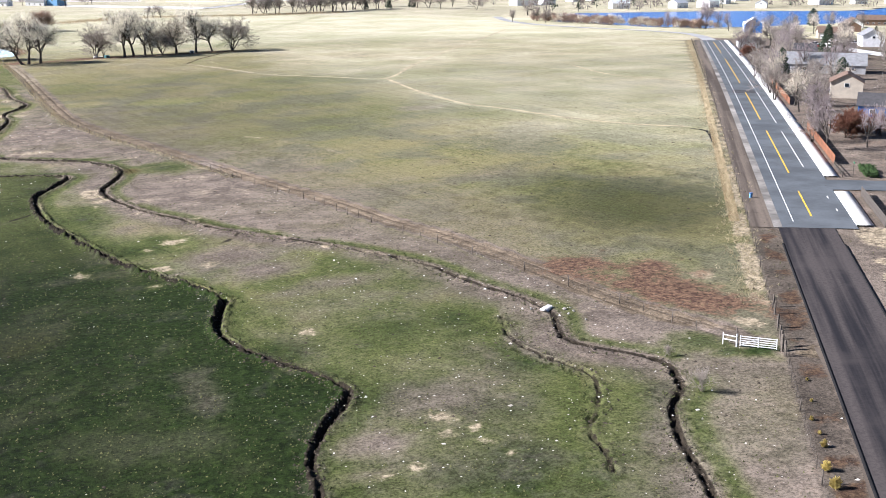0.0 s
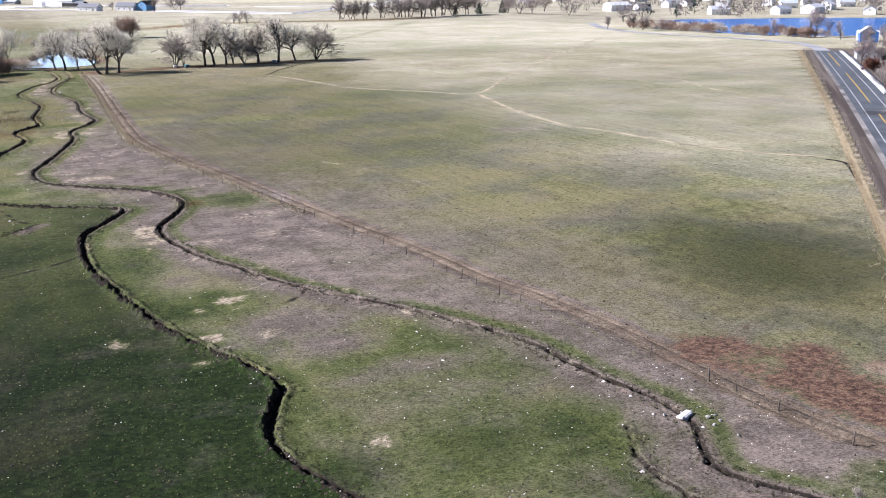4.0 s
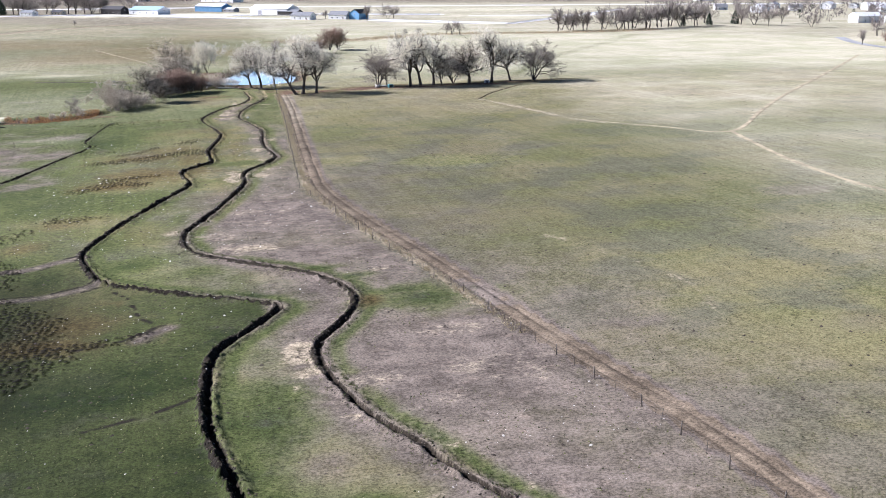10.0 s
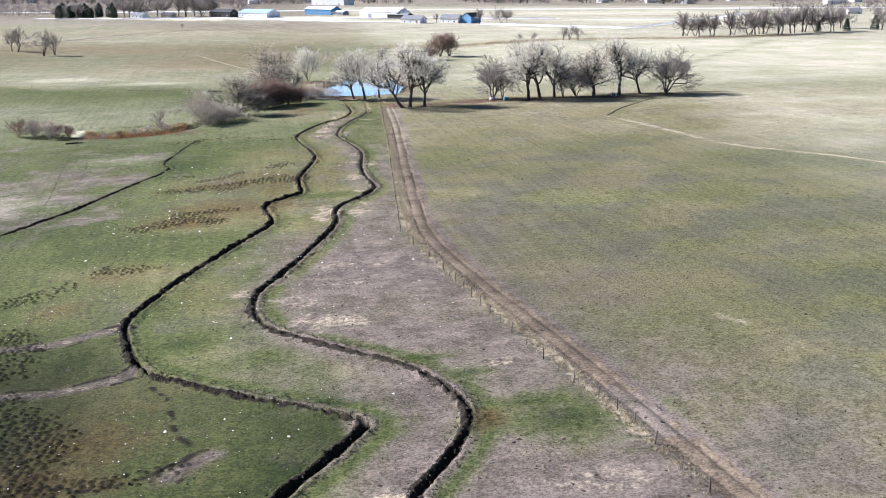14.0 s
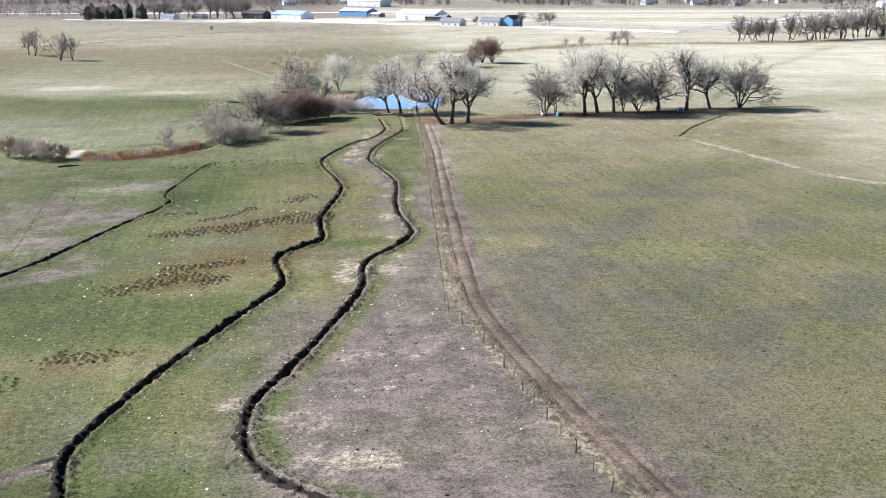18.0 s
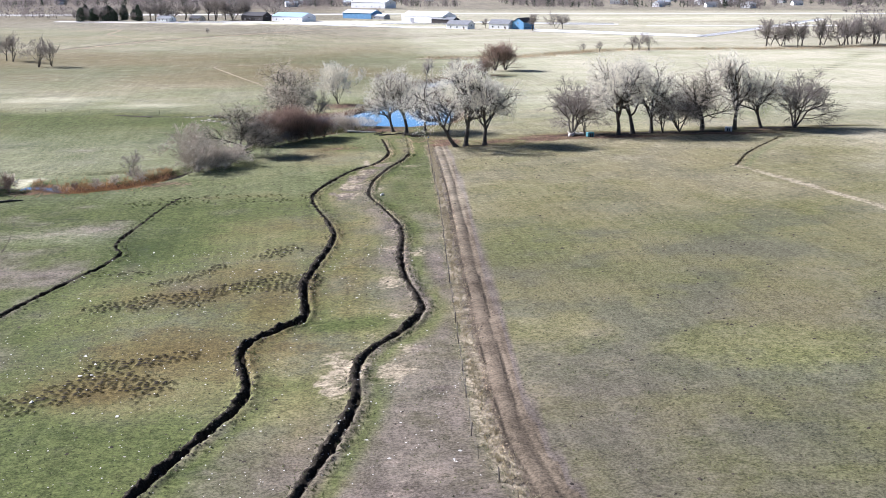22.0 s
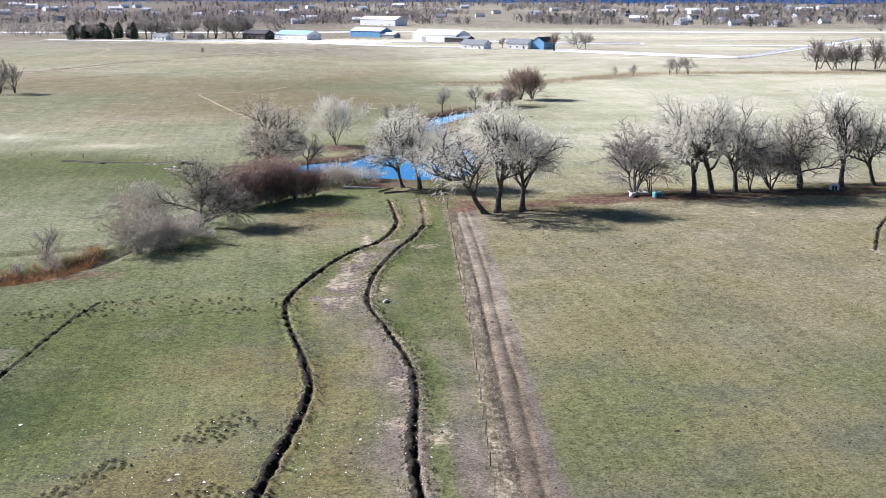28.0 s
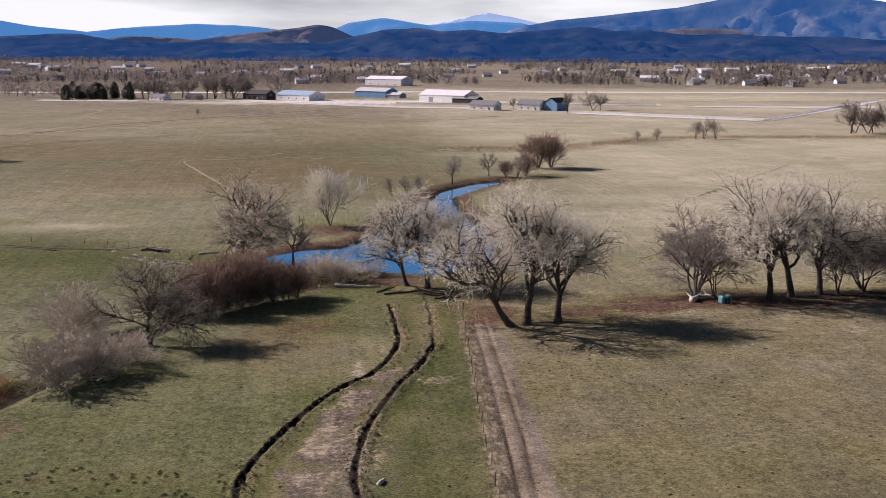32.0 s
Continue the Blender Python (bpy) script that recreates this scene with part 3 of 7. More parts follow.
BARE_SPOTS = [(15.4, 283, 3.7, 3.9, 0.9), (12.7, 292.1, 2.7, 2.8, 0.8), (18.7, 314, 3.4, 2.9, 0.8), (20.3, 301.9, 3.4, 2.6, 0.8), (38.7, 263.1, 1.7, 1.5, 0.8), (23.3, 324.1, 2.5, 2.5, 0.7), (33.1, 214.6, 3.7, 3.2, 0.8), (43.6, 229.7, 6, 3, 0.7), (35.8, 204.3, 2.5, 1.4, 0.5), (13, 295.2, 3.1, 2.9, 0.7), (10.3, 306.7, 1.9, 3.4, 0.6), (35, 282.1, 1.5, 1, 0.8), (31.6, 281.8, 1.1, 0.9, 0.7), (37.7, 268.9, 0.8, 0.6, 0.8), (25.5, 301.6, 1.4, 1.1, 0.6), (17.4, 304.9, 2.6, 1.4, 0.7), (23.3, 363, 1.2, 1.4, 0.8), (29.8, 300.6, 0.9, 0.7, 0.7), (25.9, 312.6, 3.4, 2.1, 0.6)]
BARE_SPOTS_B = [(26.2, 334.1, 1.2, 1, 0.6), (26.1, 348.8, 1.3, 1.1, 0.8), (22, 341.5, 1.6, 1.3, 0.5), (10.4, 483.9, 2.3, 4.7, 1), (12.5, 493.8, 1.7, 3.9, 1), (14.4, 501.9, 1.5, 2.4, 0.9), (9.4, 473.3, 2.1, 4, 1), (8.8, 465, 2.1, 3.8, 0.9), (5.9, 467.2, 0.9, 1.6, 0.8), (72.1, 116.4, 2.8, 1.8, 0.9), (63.2, 111.2, 2, 1.6, 0.5), (70.7, 94.6, 3.5, 2.4, 0.6), (48.3, 214.2, 7.9, 5.3, 0.7), (42.6, 206.7, 3.4, 2.4, 0.6), (80.5, 205.2, 5.1, 2.7, 0.4), (123.2, 298.6, 8, 5.1, 0.5)]
TREE_LITTER = [(58, 541, 9, 4, .7), (82, 542.5, 12, 3, .7), (108, 546, 14, 3, .7), (46, 539, 6, 5, .5), (31, 538, 5, 8, .6), (76, 552, 8, 3, .5)]
DRY_MOUNDS = [(37.9, 126.4, 1.2, 1.9, 1), (41.4, 95.6, 1.7, 1.6, 1), (40.5, 91.6, 1.2, 0.8, 0.8), (43.5, 91.5, 1.1, 0.9, 0.9), (43.3, 88.3, 1.3, 1, 0.8), (31.9, 85.9, 1.3, 0.9, 0.8), (35.6, 86.5, 1, 0.8, 0.9), (16.2, 166.9, 1.2, 1.9, 0.9), (27.3, 164.1, 2.1, 2.5, 0.9), (34.3, 163.2, 1.9, 2.2, 0.9), (25.1, 225.3, 2.4, 5, 0.9), (18.8, 282.9, 5.3, 2.5, 0.8), (44.1, 85.2, 0.9, 0.8, 0.6), (85.2, 103.6, 1.7, 2.1, 1), (91.5, 122.4, 1.9, 2.2, 0.9), (67.6, 126.5, 1.5, 1.2, 0.5), (52.2, 163.3, 1.4, 1, 0.8), (47.8, 168, 1.5, 1.1, 0.7), (31.5, 179.6, 2.4, 1.9, 0.8)]
DRY_MOUNDS_B = [(27, 176.1, 1.2, 1.2, 0.8), (15.9, 168.2, 1.1, 1.2, 0.8), (24.8, 155.7, 1.3, 1, 0.7), (32.2, 175.5, 1.4, 1.2, 0.6), (25.3, 217.9, 1.8, 1.6, 0.9), (28.5, 207.8, 0.8, 1.2, 0.6), (48.3, 150.4, 0.8, 0.7, 0.6), (47.6, 177, 1.1, 0.8, 0.8), (43.8, 183.5, 1, 1.1, 0.8), (42.5, 144.4, 1, 0.7, 0.5), (52.1, 136.6, 1.5, 0.9, 0.5), (38.1, 262.3, 1.6, 1, 0.8), (25, 228.2, 1.8, 2.1, 1), (25.2, 223.1, 1.7, 1.3, 1), (24.1, 213.4, 0.9, 1, 0.8), (29.6, 203.8, 1.1, 0.8, 0.9), (38.8, 193.9, 0.9, 0.9, 0.8), (35.2, 183.3, 1.2, 0.8, 0.8), (13.4, 352.5, 2, 4.6, 0.8)]
DRY_MOUNDS_C = [(4.2, 299.7, 1.8, 2, 0.8), (18.5, 392.5, 1.6, 4.1, 0.9), (15.4, 356.6, 2.6, 5.2, 0.9), (14.7, 350.5, 1.9, 2.4, 0.8), (20.8, 355.4, 2.6, 3, 0.9), (19, 394.7, 1.9, 4.3, 0.9), (13.5, 474.7, 3.5, 9.7, 0.6), (22.1, 362.6, 1.2, 1.8, 0.7), (23.6, 411.8, 1.5, 2.8, 0.7), (13.3, 360, 2.1, 2.3, 0.9), (18.6, 428.7, 1.7, 3.2, 0.8), (10.9, 470.7, 2.6, 8.6, 0.6), (17.2, 368.7, 1.1, 1.4, 0.7), (13.9, 348.9, 1.8, 2, 0.9), (20.4, 377.1, 1, 1.3, 0.9), (18.7, 416.2, 1.4, 2.2, 0.8), (9.4, 462.3, 1.8, 3.4, 0.6), (23.8, 414.7, 1.2, 1.8, 0.7), (24.4, 494.8, 1.8, 3, 0.5)]
DRY_MOUNDS_D = [(11.3, 506, 1.0, 7, 0.9), (10.6, 493, 1.1, 6, 0.95), (9.3, 485, 1.2, 6, 0.9), (7.9, 475, 1.1, 5, 0.85), (14.0, 517, 0.9, 5, 0.7), (25.7, 416.8, 0.9, 1.8, 0.6), (22.5, 499.8, 2.5, 2.1, 0.7), (20, 493.2, 1.1, 1.2, 0.5), (16.4, 505.3, 1.1, 2.3, 0.6)]
GREEN_SPOTS = [(13, 102.2, 10.9, 7.8, 0.9), (54.3, 116.3, 7.3, 3.2, 0.9), (76.7, 96.8, 2.7, 1.8, 1.2), (41.8, 78, 3.3, 2, 1), (28.4, 109, 5.4, 3.4, 0.8), (34.8, 132.4, 3.6, 4.5, 0.7), (59.7, 91.6, 1, 5.9, 0.7), (40, 113.7, 4.4, 3.2, 0.6), (45.2, 106.8, 4.9, 2.3, 0.5), (29.8, 182.5, 3.6, 3.4, 0.9), (5.2, 186.9, 8.6, 19.7, 0.9), (19.3, 203.8, 3.3, 4.9, 0.8), (26.4, 175.9, 3.4, 2.7, 0.6), (32.1, 146.2, 3.2, 1.7, 0.8), (25.8, 146.1, 4.2, 3.6, 0.7), (20.5, 208.9, 5.2, 7.2, 0.75), (28.8, 181.7, 4.6, 1.6, 0.8), (40, 249.7, 7.7, 3.1, 0.9), (-0.9, 277.9, 5.5, 4.9, 0.9)]
GREEN_SPOTS_B = [(105, 160, 13, 18, 0.4), (30.2, 266.2, 4.8, 1.8, 0.9), (34.4, 260, 3, 2.4, 0.9), (-13.2, 272.4, 4.7, 5.5, 0.8), (-24.9, 336.7, 6.9, 15.4, 0.6), (-56.3, 447.2, 20, 11.5, 0.5), (23.8, 488.2, 2.8, 9.1, 0.6), (19.9, 472.4, 2.5, 10.8, 0.7), (8.5, 530.4, 5.4, 5.3, 0.5), (6.7, 494.4, 2.9, 7.4, 0.4)]
BROWN_SPOTS = [(-4.8, 245.8, 10.9, 10.4, 0.8), (-11.3, 248, 5.1, 5.9, 0.6), (35.4, 245.9, 2.3, 3.6, 0.9), (-9.2, 391.5, 14.4, 9.4, 0.7), (-12.2, 352.4, 11, 7.4, 0.8), (-18.1, 314.3, 7.3, 5.5, 0.6), (-20.9, 296.8, 6.5, 6.6, 0.7), (-0.7, 436.6, 7.1, 9.9, 0.5), (-2.1, 403.2, 12.6, 10.6, 0.6), (-10, 356.7, 11, 8.4, 0.6), (1.7, 419, 5.5, 7.4, 0.4), (-3.6, 527.8, 6.3, 6.6, 0.8), (2.2, 508, 6.4, 2.9, 0.5), (-9.5, 468.1, 12.1, 3.4, 0.4), (-19.8, 467.4, 3.6, 2.7, 0.5)]
BARE_STRETCHES = [(37, 165.9, 9.7, 8.6, 0.9), (47.6, 144.2, 8.7, 4.4, 0.7), (34.6, 92.4, 4.5, 3.7, 0.9), (40.7, 132.7, 4.4, 2.3, 0.5), (38.5, 213.3, 10.1, 11.5, 0.7), (31.4, 86.9, 4, 1.8, 0.6), (33.9, 115.2, 2.5, 1.8, 0.4), (39.8, 156.1, 7, 5.1, 0.9), (37.9, 177.3, 3.4, 2.9, 0.5), (48.3, 214.2, 15, 11.2, 0.8), (53, 171.1, 9.4, 5.1, 0.7), (41, 142.8, 6.3, 3.6, 0.6), (27.9, 190.8, 6, 4.3, 0.5), (26.5, 192.7, 4.6, 4.8, 0.8), (39.6, 212.6, 8, 11.9, 0.8), (63.4, 234.2, 9.3, 6.6, 0.55), (65.2, 204.9, 9.5, 6.5, 0.55), (68.1, 183.9, 7.5, 5, 0.5), (59.9, 222, 5.7, 3.8, 0.5)]
BARE_STRETCHES_B = [(95.5, 218.9, 7.8, 6.2, 0.4), (44.2, 299.4, 13.5, 10.9, 0.4), (61.8, 239.4, 6.5, 4.5, 0.6), (70.1, 225.2, 5.3, 5.7, 0.5), (16.1, 395.6, 8.5, 8.2, 0.3), (47, 363.8, 12.9, 9.1, 0.35), (60.1, 316.9, 10, 7.9, 0.35), (62.2, 321.6, 11, 6.7, 0.3), (96, 200.9, 15.7, 9.2, 0.5), (73.8, 208.3, 12.5, 8.9, 0.45), (65.8, 225.5, 10.4, 5.4, 0.7), (68.7, 195.2, 8.7, 4.6, 0.6), (86.8, 187.6, 6.2, 4.5, 0.35)]
GREEN_PATCHES = [(80, 95.5, 4, 2.2, 1.2), (108, 163, 26, 34, .3), (68, 276, 22, 12, .25), (43, 245, 9, 7, .9), (76, 101, 5, 4, 1), (21, 205, 5, 14, .9), (30, 180, 6, 5, .9), (47, 122, 12, 14, .85), (24, 480, 4, 50, .42), (55, 90, 6, 14, .5)]
RED_PATCHES = [(80, 136, 6, 5, 1.2), (87, 128, 6, 6, 1.2), (63, 545.8, 5, 2.2, 1.2), (70, 544.5, 13, 6.5, .85), (97, 546.5, 24, 5, .72), (126, 553.5, 14, 4, .7), (46, 536, 8, 4, .5), (87, 111, 7, 5, .9), (82, 123, 6, 6, .9), (91, 104, 5, 4, .7), (77, 137, 4, 7, .6), (3, 531, 7, 4, .55), (67, 548, 8, 4, .9), (54, 545, 6, 3, .6), (12, 567, 16, 6, .85), (27, 545, 9, 10, .55), (84, 118, 7, 9, 1), (80, 130, 5, 7, .8), (-40, 485, 14, 5, .7), (-59, 480, 10, 5, .7), (66, 546, 14, 5, .75), (50, 536, 12, 4, .5), (100, 549, 30, 4, .7), (8, 632, 6, 20, .8), (-2, 632, 8, 10, .9), (60, 757, 10, 6, .6)]
MUD_LINES = [spline(q, 1.0) for q in ([(-10, 286), (-13.7, 284), (-16.8, 281), (-21, 280), (-30, 279)], [(-4.2, 268.5), (-6.7, 265.3), (-10.4, 263), (-13.5, 262), (-20, 262)], [(8, 241.3), (6.5, 239.6), (4.6, 236.7)])]
TRODDEN = [spline(q, 1.5) for q in ([(-4, 266), (0.7, 258), (3.5, 248), (6.2, 241.7), (0.8, 236), (-4, 235)], [(7.3, 284.5), (5.7, 280.8)], [(2, 207), (5.1, 208.4), (9.3, 210.8), (13, 214)], [(38.5, 174.6), (40.4, 176.4), (42, 179)], [(-40, 337), (-44.7, 364), (-46.1, 382.5), (-52.3, 417), (-57, 445)], [(-43.4, 392), (-46.3, 415.3), (-51, 438.6), (-56.2, 455)], [(-90, 447), (-71, 444), (-55.7, 443), (-41.7, 448.6), (-25, 456), (-5, 462)], [(-90, 455), (-54, 452), (-32, 447)], [(103, 700), (126, 733), (162, 787), (208, 866)])]
FAR_TRACKS = [spline(q, 8.0) for q in ([(-330, 800), (-201, 947), (-189, 1001), (-165, 1092), (-136, 1127), (-86, 1182), (-8, 1277)], [(-152, 929), (-98, 1021), (-37, 1081), (35, 1152)])]
BROWN_PATCHES = [(-6, 365, 15, 14, .75), (3, 386, 8, 22, .65), (7, 425, 6, 20, .45), (-2, 300, 9, 14, .4), (12, 330, 4, 30, .4), (-8, 237, 13, 8, .85), (-6, 396, 12, 11, .62), (-11, 388, 10, 6, .55), (-12, 356, 13, 8, .7), (0, 350, 6, 9, .4), (0, 520, 12, 9, .6), (-16, 318, 12, 7, .5), (2, 405, 8, 30, .35), (14, 400, 3, 40, .3)]
PALE_PATCHES = [(-66, 494, 4, 5, .8), (-72, 640, 30, 12, .55), (-110, 660, 40, 16, .6), (107, 890, 26, 16, .9), (180, 938, 60, 12, .9), (-62, 380, 20, 16, .4), (-40, 435, 16, 12, .3), (280, 1260, 75, 60, 1), (160, 1150, 60, 20, .8), (60, 1300, 200, 40, .8), (-60, 1372, 190, 55, 1.5), (300, 1500, 300, 120, .9), (170, 1110, 90, 20, 1)]


def cover(x, y):
    """How much grass, straw, bare soil, red litter, wet soil with shade, pale hay with far glare and extra darkening
    lies at each place.
    """
    fx = np.interp(y, [p[1] for p in FENCE_LINE], [p[0] for p in FENCE_LINE])
    wx = np.interp(y, np.linspace(74, 546, 60), [DITCH_WEST[np.argmin(np.abs(DITCH_WEST[:, 1] - q)), 0] for q in np.linspace(74, 546, 60)])
    ex = np.interp(y, np.linspace(58, 518, 60), [DITCH_EAST[np.argmin(np.abs(DITCH_EAST[:, 1] - q)), 0] for q in np.linspace(58, 518, 60)])
    n1, n2, n3 = fbm(x, y, 60, 41, 4), fbm(x, y, 22, 43, 4), fbm(x, y, 11, 47, 3)
    near = 1 - smooth(540, 640, y)
    field = smooth(-1, 1, x - fx) * near
    west = smooth(1, -1, x - wx) * near
    strip = np.clip(near - field - west, 0, 1)
    inner = strip * smooth(1, -1, x - ex)
    outer = strip - inner
    green = field * np.clip(0.02 + 0.05 * smooth(430, 370, y) * smooth(120, 80, x) + 0.5 * (n1 - 0.42), 0, 0.24)
    dirt = field * np.clip(0.12 + 0.12 * smooth(470, 380, y) * smooth(110, 70, x) + 0.4 * (n2 - 0.45) + 0.3 * smooth(40, 5, x - fx) * smooth(400, 300, y), 0, 1)
    green += west * np.clip(0.4 + 0.2 * smooth(-8, -24, x) + 0.45 * smooth(280, 215, y) + 0.6 * smooth(200, 130, y) + 0.9 * (n2 - 0.5), 0, 1.1)
    dirt += west * np.clip(1.6 * (n3 - 0.57) + 0.6 * smooth(-22, -34, x) * smooth(330, 370, y) * smooth(470, 440, y), 0, 1)
    beside = np.exp(-(np.maximum(ex - x - 1.0, 0) / 4.0) ** 2)
    green += inner * np.clip(0.45 - 0.3 * smooth(330, 360, y) + 0.35 * smooth(150, 90, y) + 1.6 * (n3 - 0.5), 0, 1)
    dirt += inner * np.clip(0.25 + 0.55 * beside * (1 - 0.55 * smooth(430, 470, y)) - 0.2 * smooth(340, 380, y) + 0.25 * smooth(290, 250, y) * smooth(150, 200, y) + 1.3 * (n2 - 0.5), 0, 1)
    green += outer * np.clip(0.2 + 0.36 * smooth(400, 470, y) + 1.2 * (n3 - 0.5), 0, 1)
    dirt += outer * np.clip(0.88 - 0.6 * smooth(380, 450, y) + 0.9 * (n2 - 0.5), 0, 1)
    far = 1 - near
    green += far * np.clip(0.2 + 0.35 * smooth(-50, 150, x) * smooth(1100, 800, y) + 0.9 * (n1 - 0.5), 0, 1)
    # Pale hay, also raised with distance to paint the glare of far ground.
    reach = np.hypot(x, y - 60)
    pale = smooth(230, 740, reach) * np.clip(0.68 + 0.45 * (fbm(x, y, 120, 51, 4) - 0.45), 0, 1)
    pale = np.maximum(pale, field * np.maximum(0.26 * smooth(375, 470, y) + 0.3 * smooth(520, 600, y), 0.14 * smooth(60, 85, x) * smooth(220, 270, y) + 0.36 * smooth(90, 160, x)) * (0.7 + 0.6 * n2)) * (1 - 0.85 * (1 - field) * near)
    fence_y = np.interp(x, [-160, -120, -75, -48, -30, 10], [640, 628, 618, 611, 597, 584])
    meadow = smooth(14, -8, x) * smooth(478, 500, y) * smooth(10, -10, y - fence_y + 26 * (n2 - 0.5))
    green, pale = np.maximum(green, meadow * (0.46 + 0.5 * (n2 - 0.5))), pale * (1 - 0.85 * meadow)
    pale = np.maximum(pale, (0.22 * smooth(440, 480, y) + 0.10 * smooth(485, 510, y) * smooth(-20, -34, x)) * west)
    straw = 0.2 * field * smooth(420, 530, y) + 0.15 * far
    tan = far * smooth(90, -10, x + 0.12 * (y - 900) + 60 * (n1 - 0.5)) * smooth(640, 760, y)
    dirt += 0.25 * tan * np.clip(0.5 + 1.4 * (n1 - 0.35), 0, 1)
    pale = pale * (1 - 0.45 * tan) * (1 - 0.34 * smooth(540, 600, y) * smooth(960, 860, y) * smooth(90, -10, x))
    band = np.exp(-(((x + 80) * 0.72 - (y - 1095) * 0.69) / 45) ** 2) * smooth(900, 1000, y) * smooth(1290, 1200, y) * (x < 90)
    straw = np.maximum(straw, 0.42 * band)
    plain_far = smooth(1010, 1130, y + 0.5 * x)
    dirt = np.maximum(dirt, (0.45 + 0.3 * n1) * plain_far)
    pale = pale * (1 - 0.14 * plain_far)
    town = smooth(1700, 1850, y)
    dirt, pale = np.maximum(dirt, 0.8 * town), pale * (1 - 0.4 * town)
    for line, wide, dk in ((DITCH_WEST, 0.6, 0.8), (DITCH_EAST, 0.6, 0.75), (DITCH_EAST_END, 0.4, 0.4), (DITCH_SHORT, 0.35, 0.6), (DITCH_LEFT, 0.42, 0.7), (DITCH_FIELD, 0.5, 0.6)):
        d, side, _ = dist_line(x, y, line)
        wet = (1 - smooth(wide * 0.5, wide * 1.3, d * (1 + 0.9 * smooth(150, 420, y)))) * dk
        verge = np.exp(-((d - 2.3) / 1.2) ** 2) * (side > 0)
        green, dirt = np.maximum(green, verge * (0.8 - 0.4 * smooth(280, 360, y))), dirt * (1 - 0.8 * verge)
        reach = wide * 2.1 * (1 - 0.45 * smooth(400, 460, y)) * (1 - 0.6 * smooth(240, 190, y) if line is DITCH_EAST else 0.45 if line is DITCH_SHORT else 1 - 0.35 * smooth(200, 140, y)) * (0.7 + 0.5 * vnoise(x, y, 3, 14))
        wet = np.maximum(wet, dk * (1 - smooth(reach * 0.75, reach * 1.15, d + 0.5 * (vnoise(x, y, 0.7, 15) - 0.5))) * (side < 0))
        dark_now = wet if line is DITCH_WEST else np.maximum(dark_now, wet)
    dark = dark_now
    for k, line in enumerate(STRAW_LINES):
        d, _, _ = dist_line(x, y, line)
        straw = np.maximum(straw, np.exp(-(d / (1.6 if k < 3 else 1.0)) ** 2) * (0.7, 0.66, 0.5, 0.4)[k] * (0.6 + 0.7 * vnoise(x, y, 7, 19)))
    d, side, _ = dist_line(x, y, TRACK)
    dirt = np.maximum(dirt, (1.3 - 0.06 * smooth(330, 360, y)) * (1 - smooth(2.0, 3.2, d)))
    green = green * smooth(1.5, 3.5, d)
    straw = np.maximum(straw, (0.2 + 0.36 * smooth(190, 150, y)) * np.exp(-(d / 1.5) ** 2) * smooth(335, 300, y))
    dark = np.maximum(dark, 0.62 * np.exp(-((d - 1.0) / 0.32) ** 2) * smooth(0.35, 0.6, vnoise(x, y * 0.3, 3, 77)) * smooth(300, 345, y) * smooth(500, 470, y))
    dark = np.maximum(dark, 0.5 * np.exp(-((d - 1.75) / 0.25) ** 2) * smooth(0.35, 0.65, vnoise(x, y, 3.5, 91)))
    straw = np.maximum(straw * np.maximum(smooth(1.5, 3.0, d), 0.4 * smooth(335, 300, y)), np.exp(-((d - 2.5) / 1.1) ** 2) * (side < 0) * 0.8 * smooth(225, 245, y))
    road = (x - ROAD_START[0]) * ROAD_NORMAL[0] + (y - ROAD_START[1]) * ROAD_NORMAL[1]
    along = (x - ROAD_START[0]) * ROAD_DIR[0] + (y - ROAD_START[1]) * ROAD_DIR[1]
    verge = smooth(-12.5, -11, road) * (along < 480) * (along > -52) * (along > -48 - 0 * road) * near
    straw = np.maximum(straw, smooth(-8.4, -6.8, road) * smooth(-4.7, -5.4, road) * (along > -40) * smooth(0.15, 0.45, vnoise(x, y, 5, 71)) * (along < 480) * 0.85)
    dirt = np.maximum(dirt, smooth(-5.6, -4.6, road) * (road < 60) * (along < 480) * 0.95)
    green = green * (1 - smooth(-6, -5, road) * (along < 480) * 0.85)
    for line in MUD_LINES:
        d, _, _ = dist_line(x, y, line)
        q = np.exp(-(d / 1.5) ** 2)
        green, dirt, straw = green * (1 - q), np.maximum(dirt, 1.1 * q), np.maximum(straw, 0.45 * q * smooth(0.4, 0.6, vnoise(x, y, 1.6, 81)))
        dark = np.maximum(dark, 0.7 * np.exp(-((d - 1.6) / 0.8) ** 2) * smooth(0.4, 0.6, vnoise(x, y, 1.2, 83)))
    for k, line in enumerate(TRODDEN):
        d, _, _ = dist_line(x, y, line)
        dark = np.maximum(dark, (0.72 if k < 4 else 0.55) * np.exp(-(d / (0.7 if k < 4 else 0.42)) ** 2) * smooth(0.2, 0.5, vnoise(x, y, 1.5, 85)))
    for line in FAR_TRACKS:
        d, _, _ = dist_line(x, y, line)
        q = np.exp(-(d / 3.5) ** 2)
        straw, dirt = np.maximum(straw, 0.5 * q), np.maximum(dirt, 0.4 * q)
    straw = np.maximum(straw, 0.7 * smooth(9.6, 11, road) * (road < 60) * (along < 2) * smooth(0.3, 0.55, vnoise(x, y, 6, 73)))
    bare = blobs(x, y, BARE_STRETCHES + BARE_STRETCHES_B)
    dirt, green = np.maximum(dirt, bare), green * (1 - 0.9 * bare)
    g = np.maximum(blobs(x, y, GREEN_PATCHES), blobs(x, y, GREEN_SPOTS + GREEN_SPOTS_B))
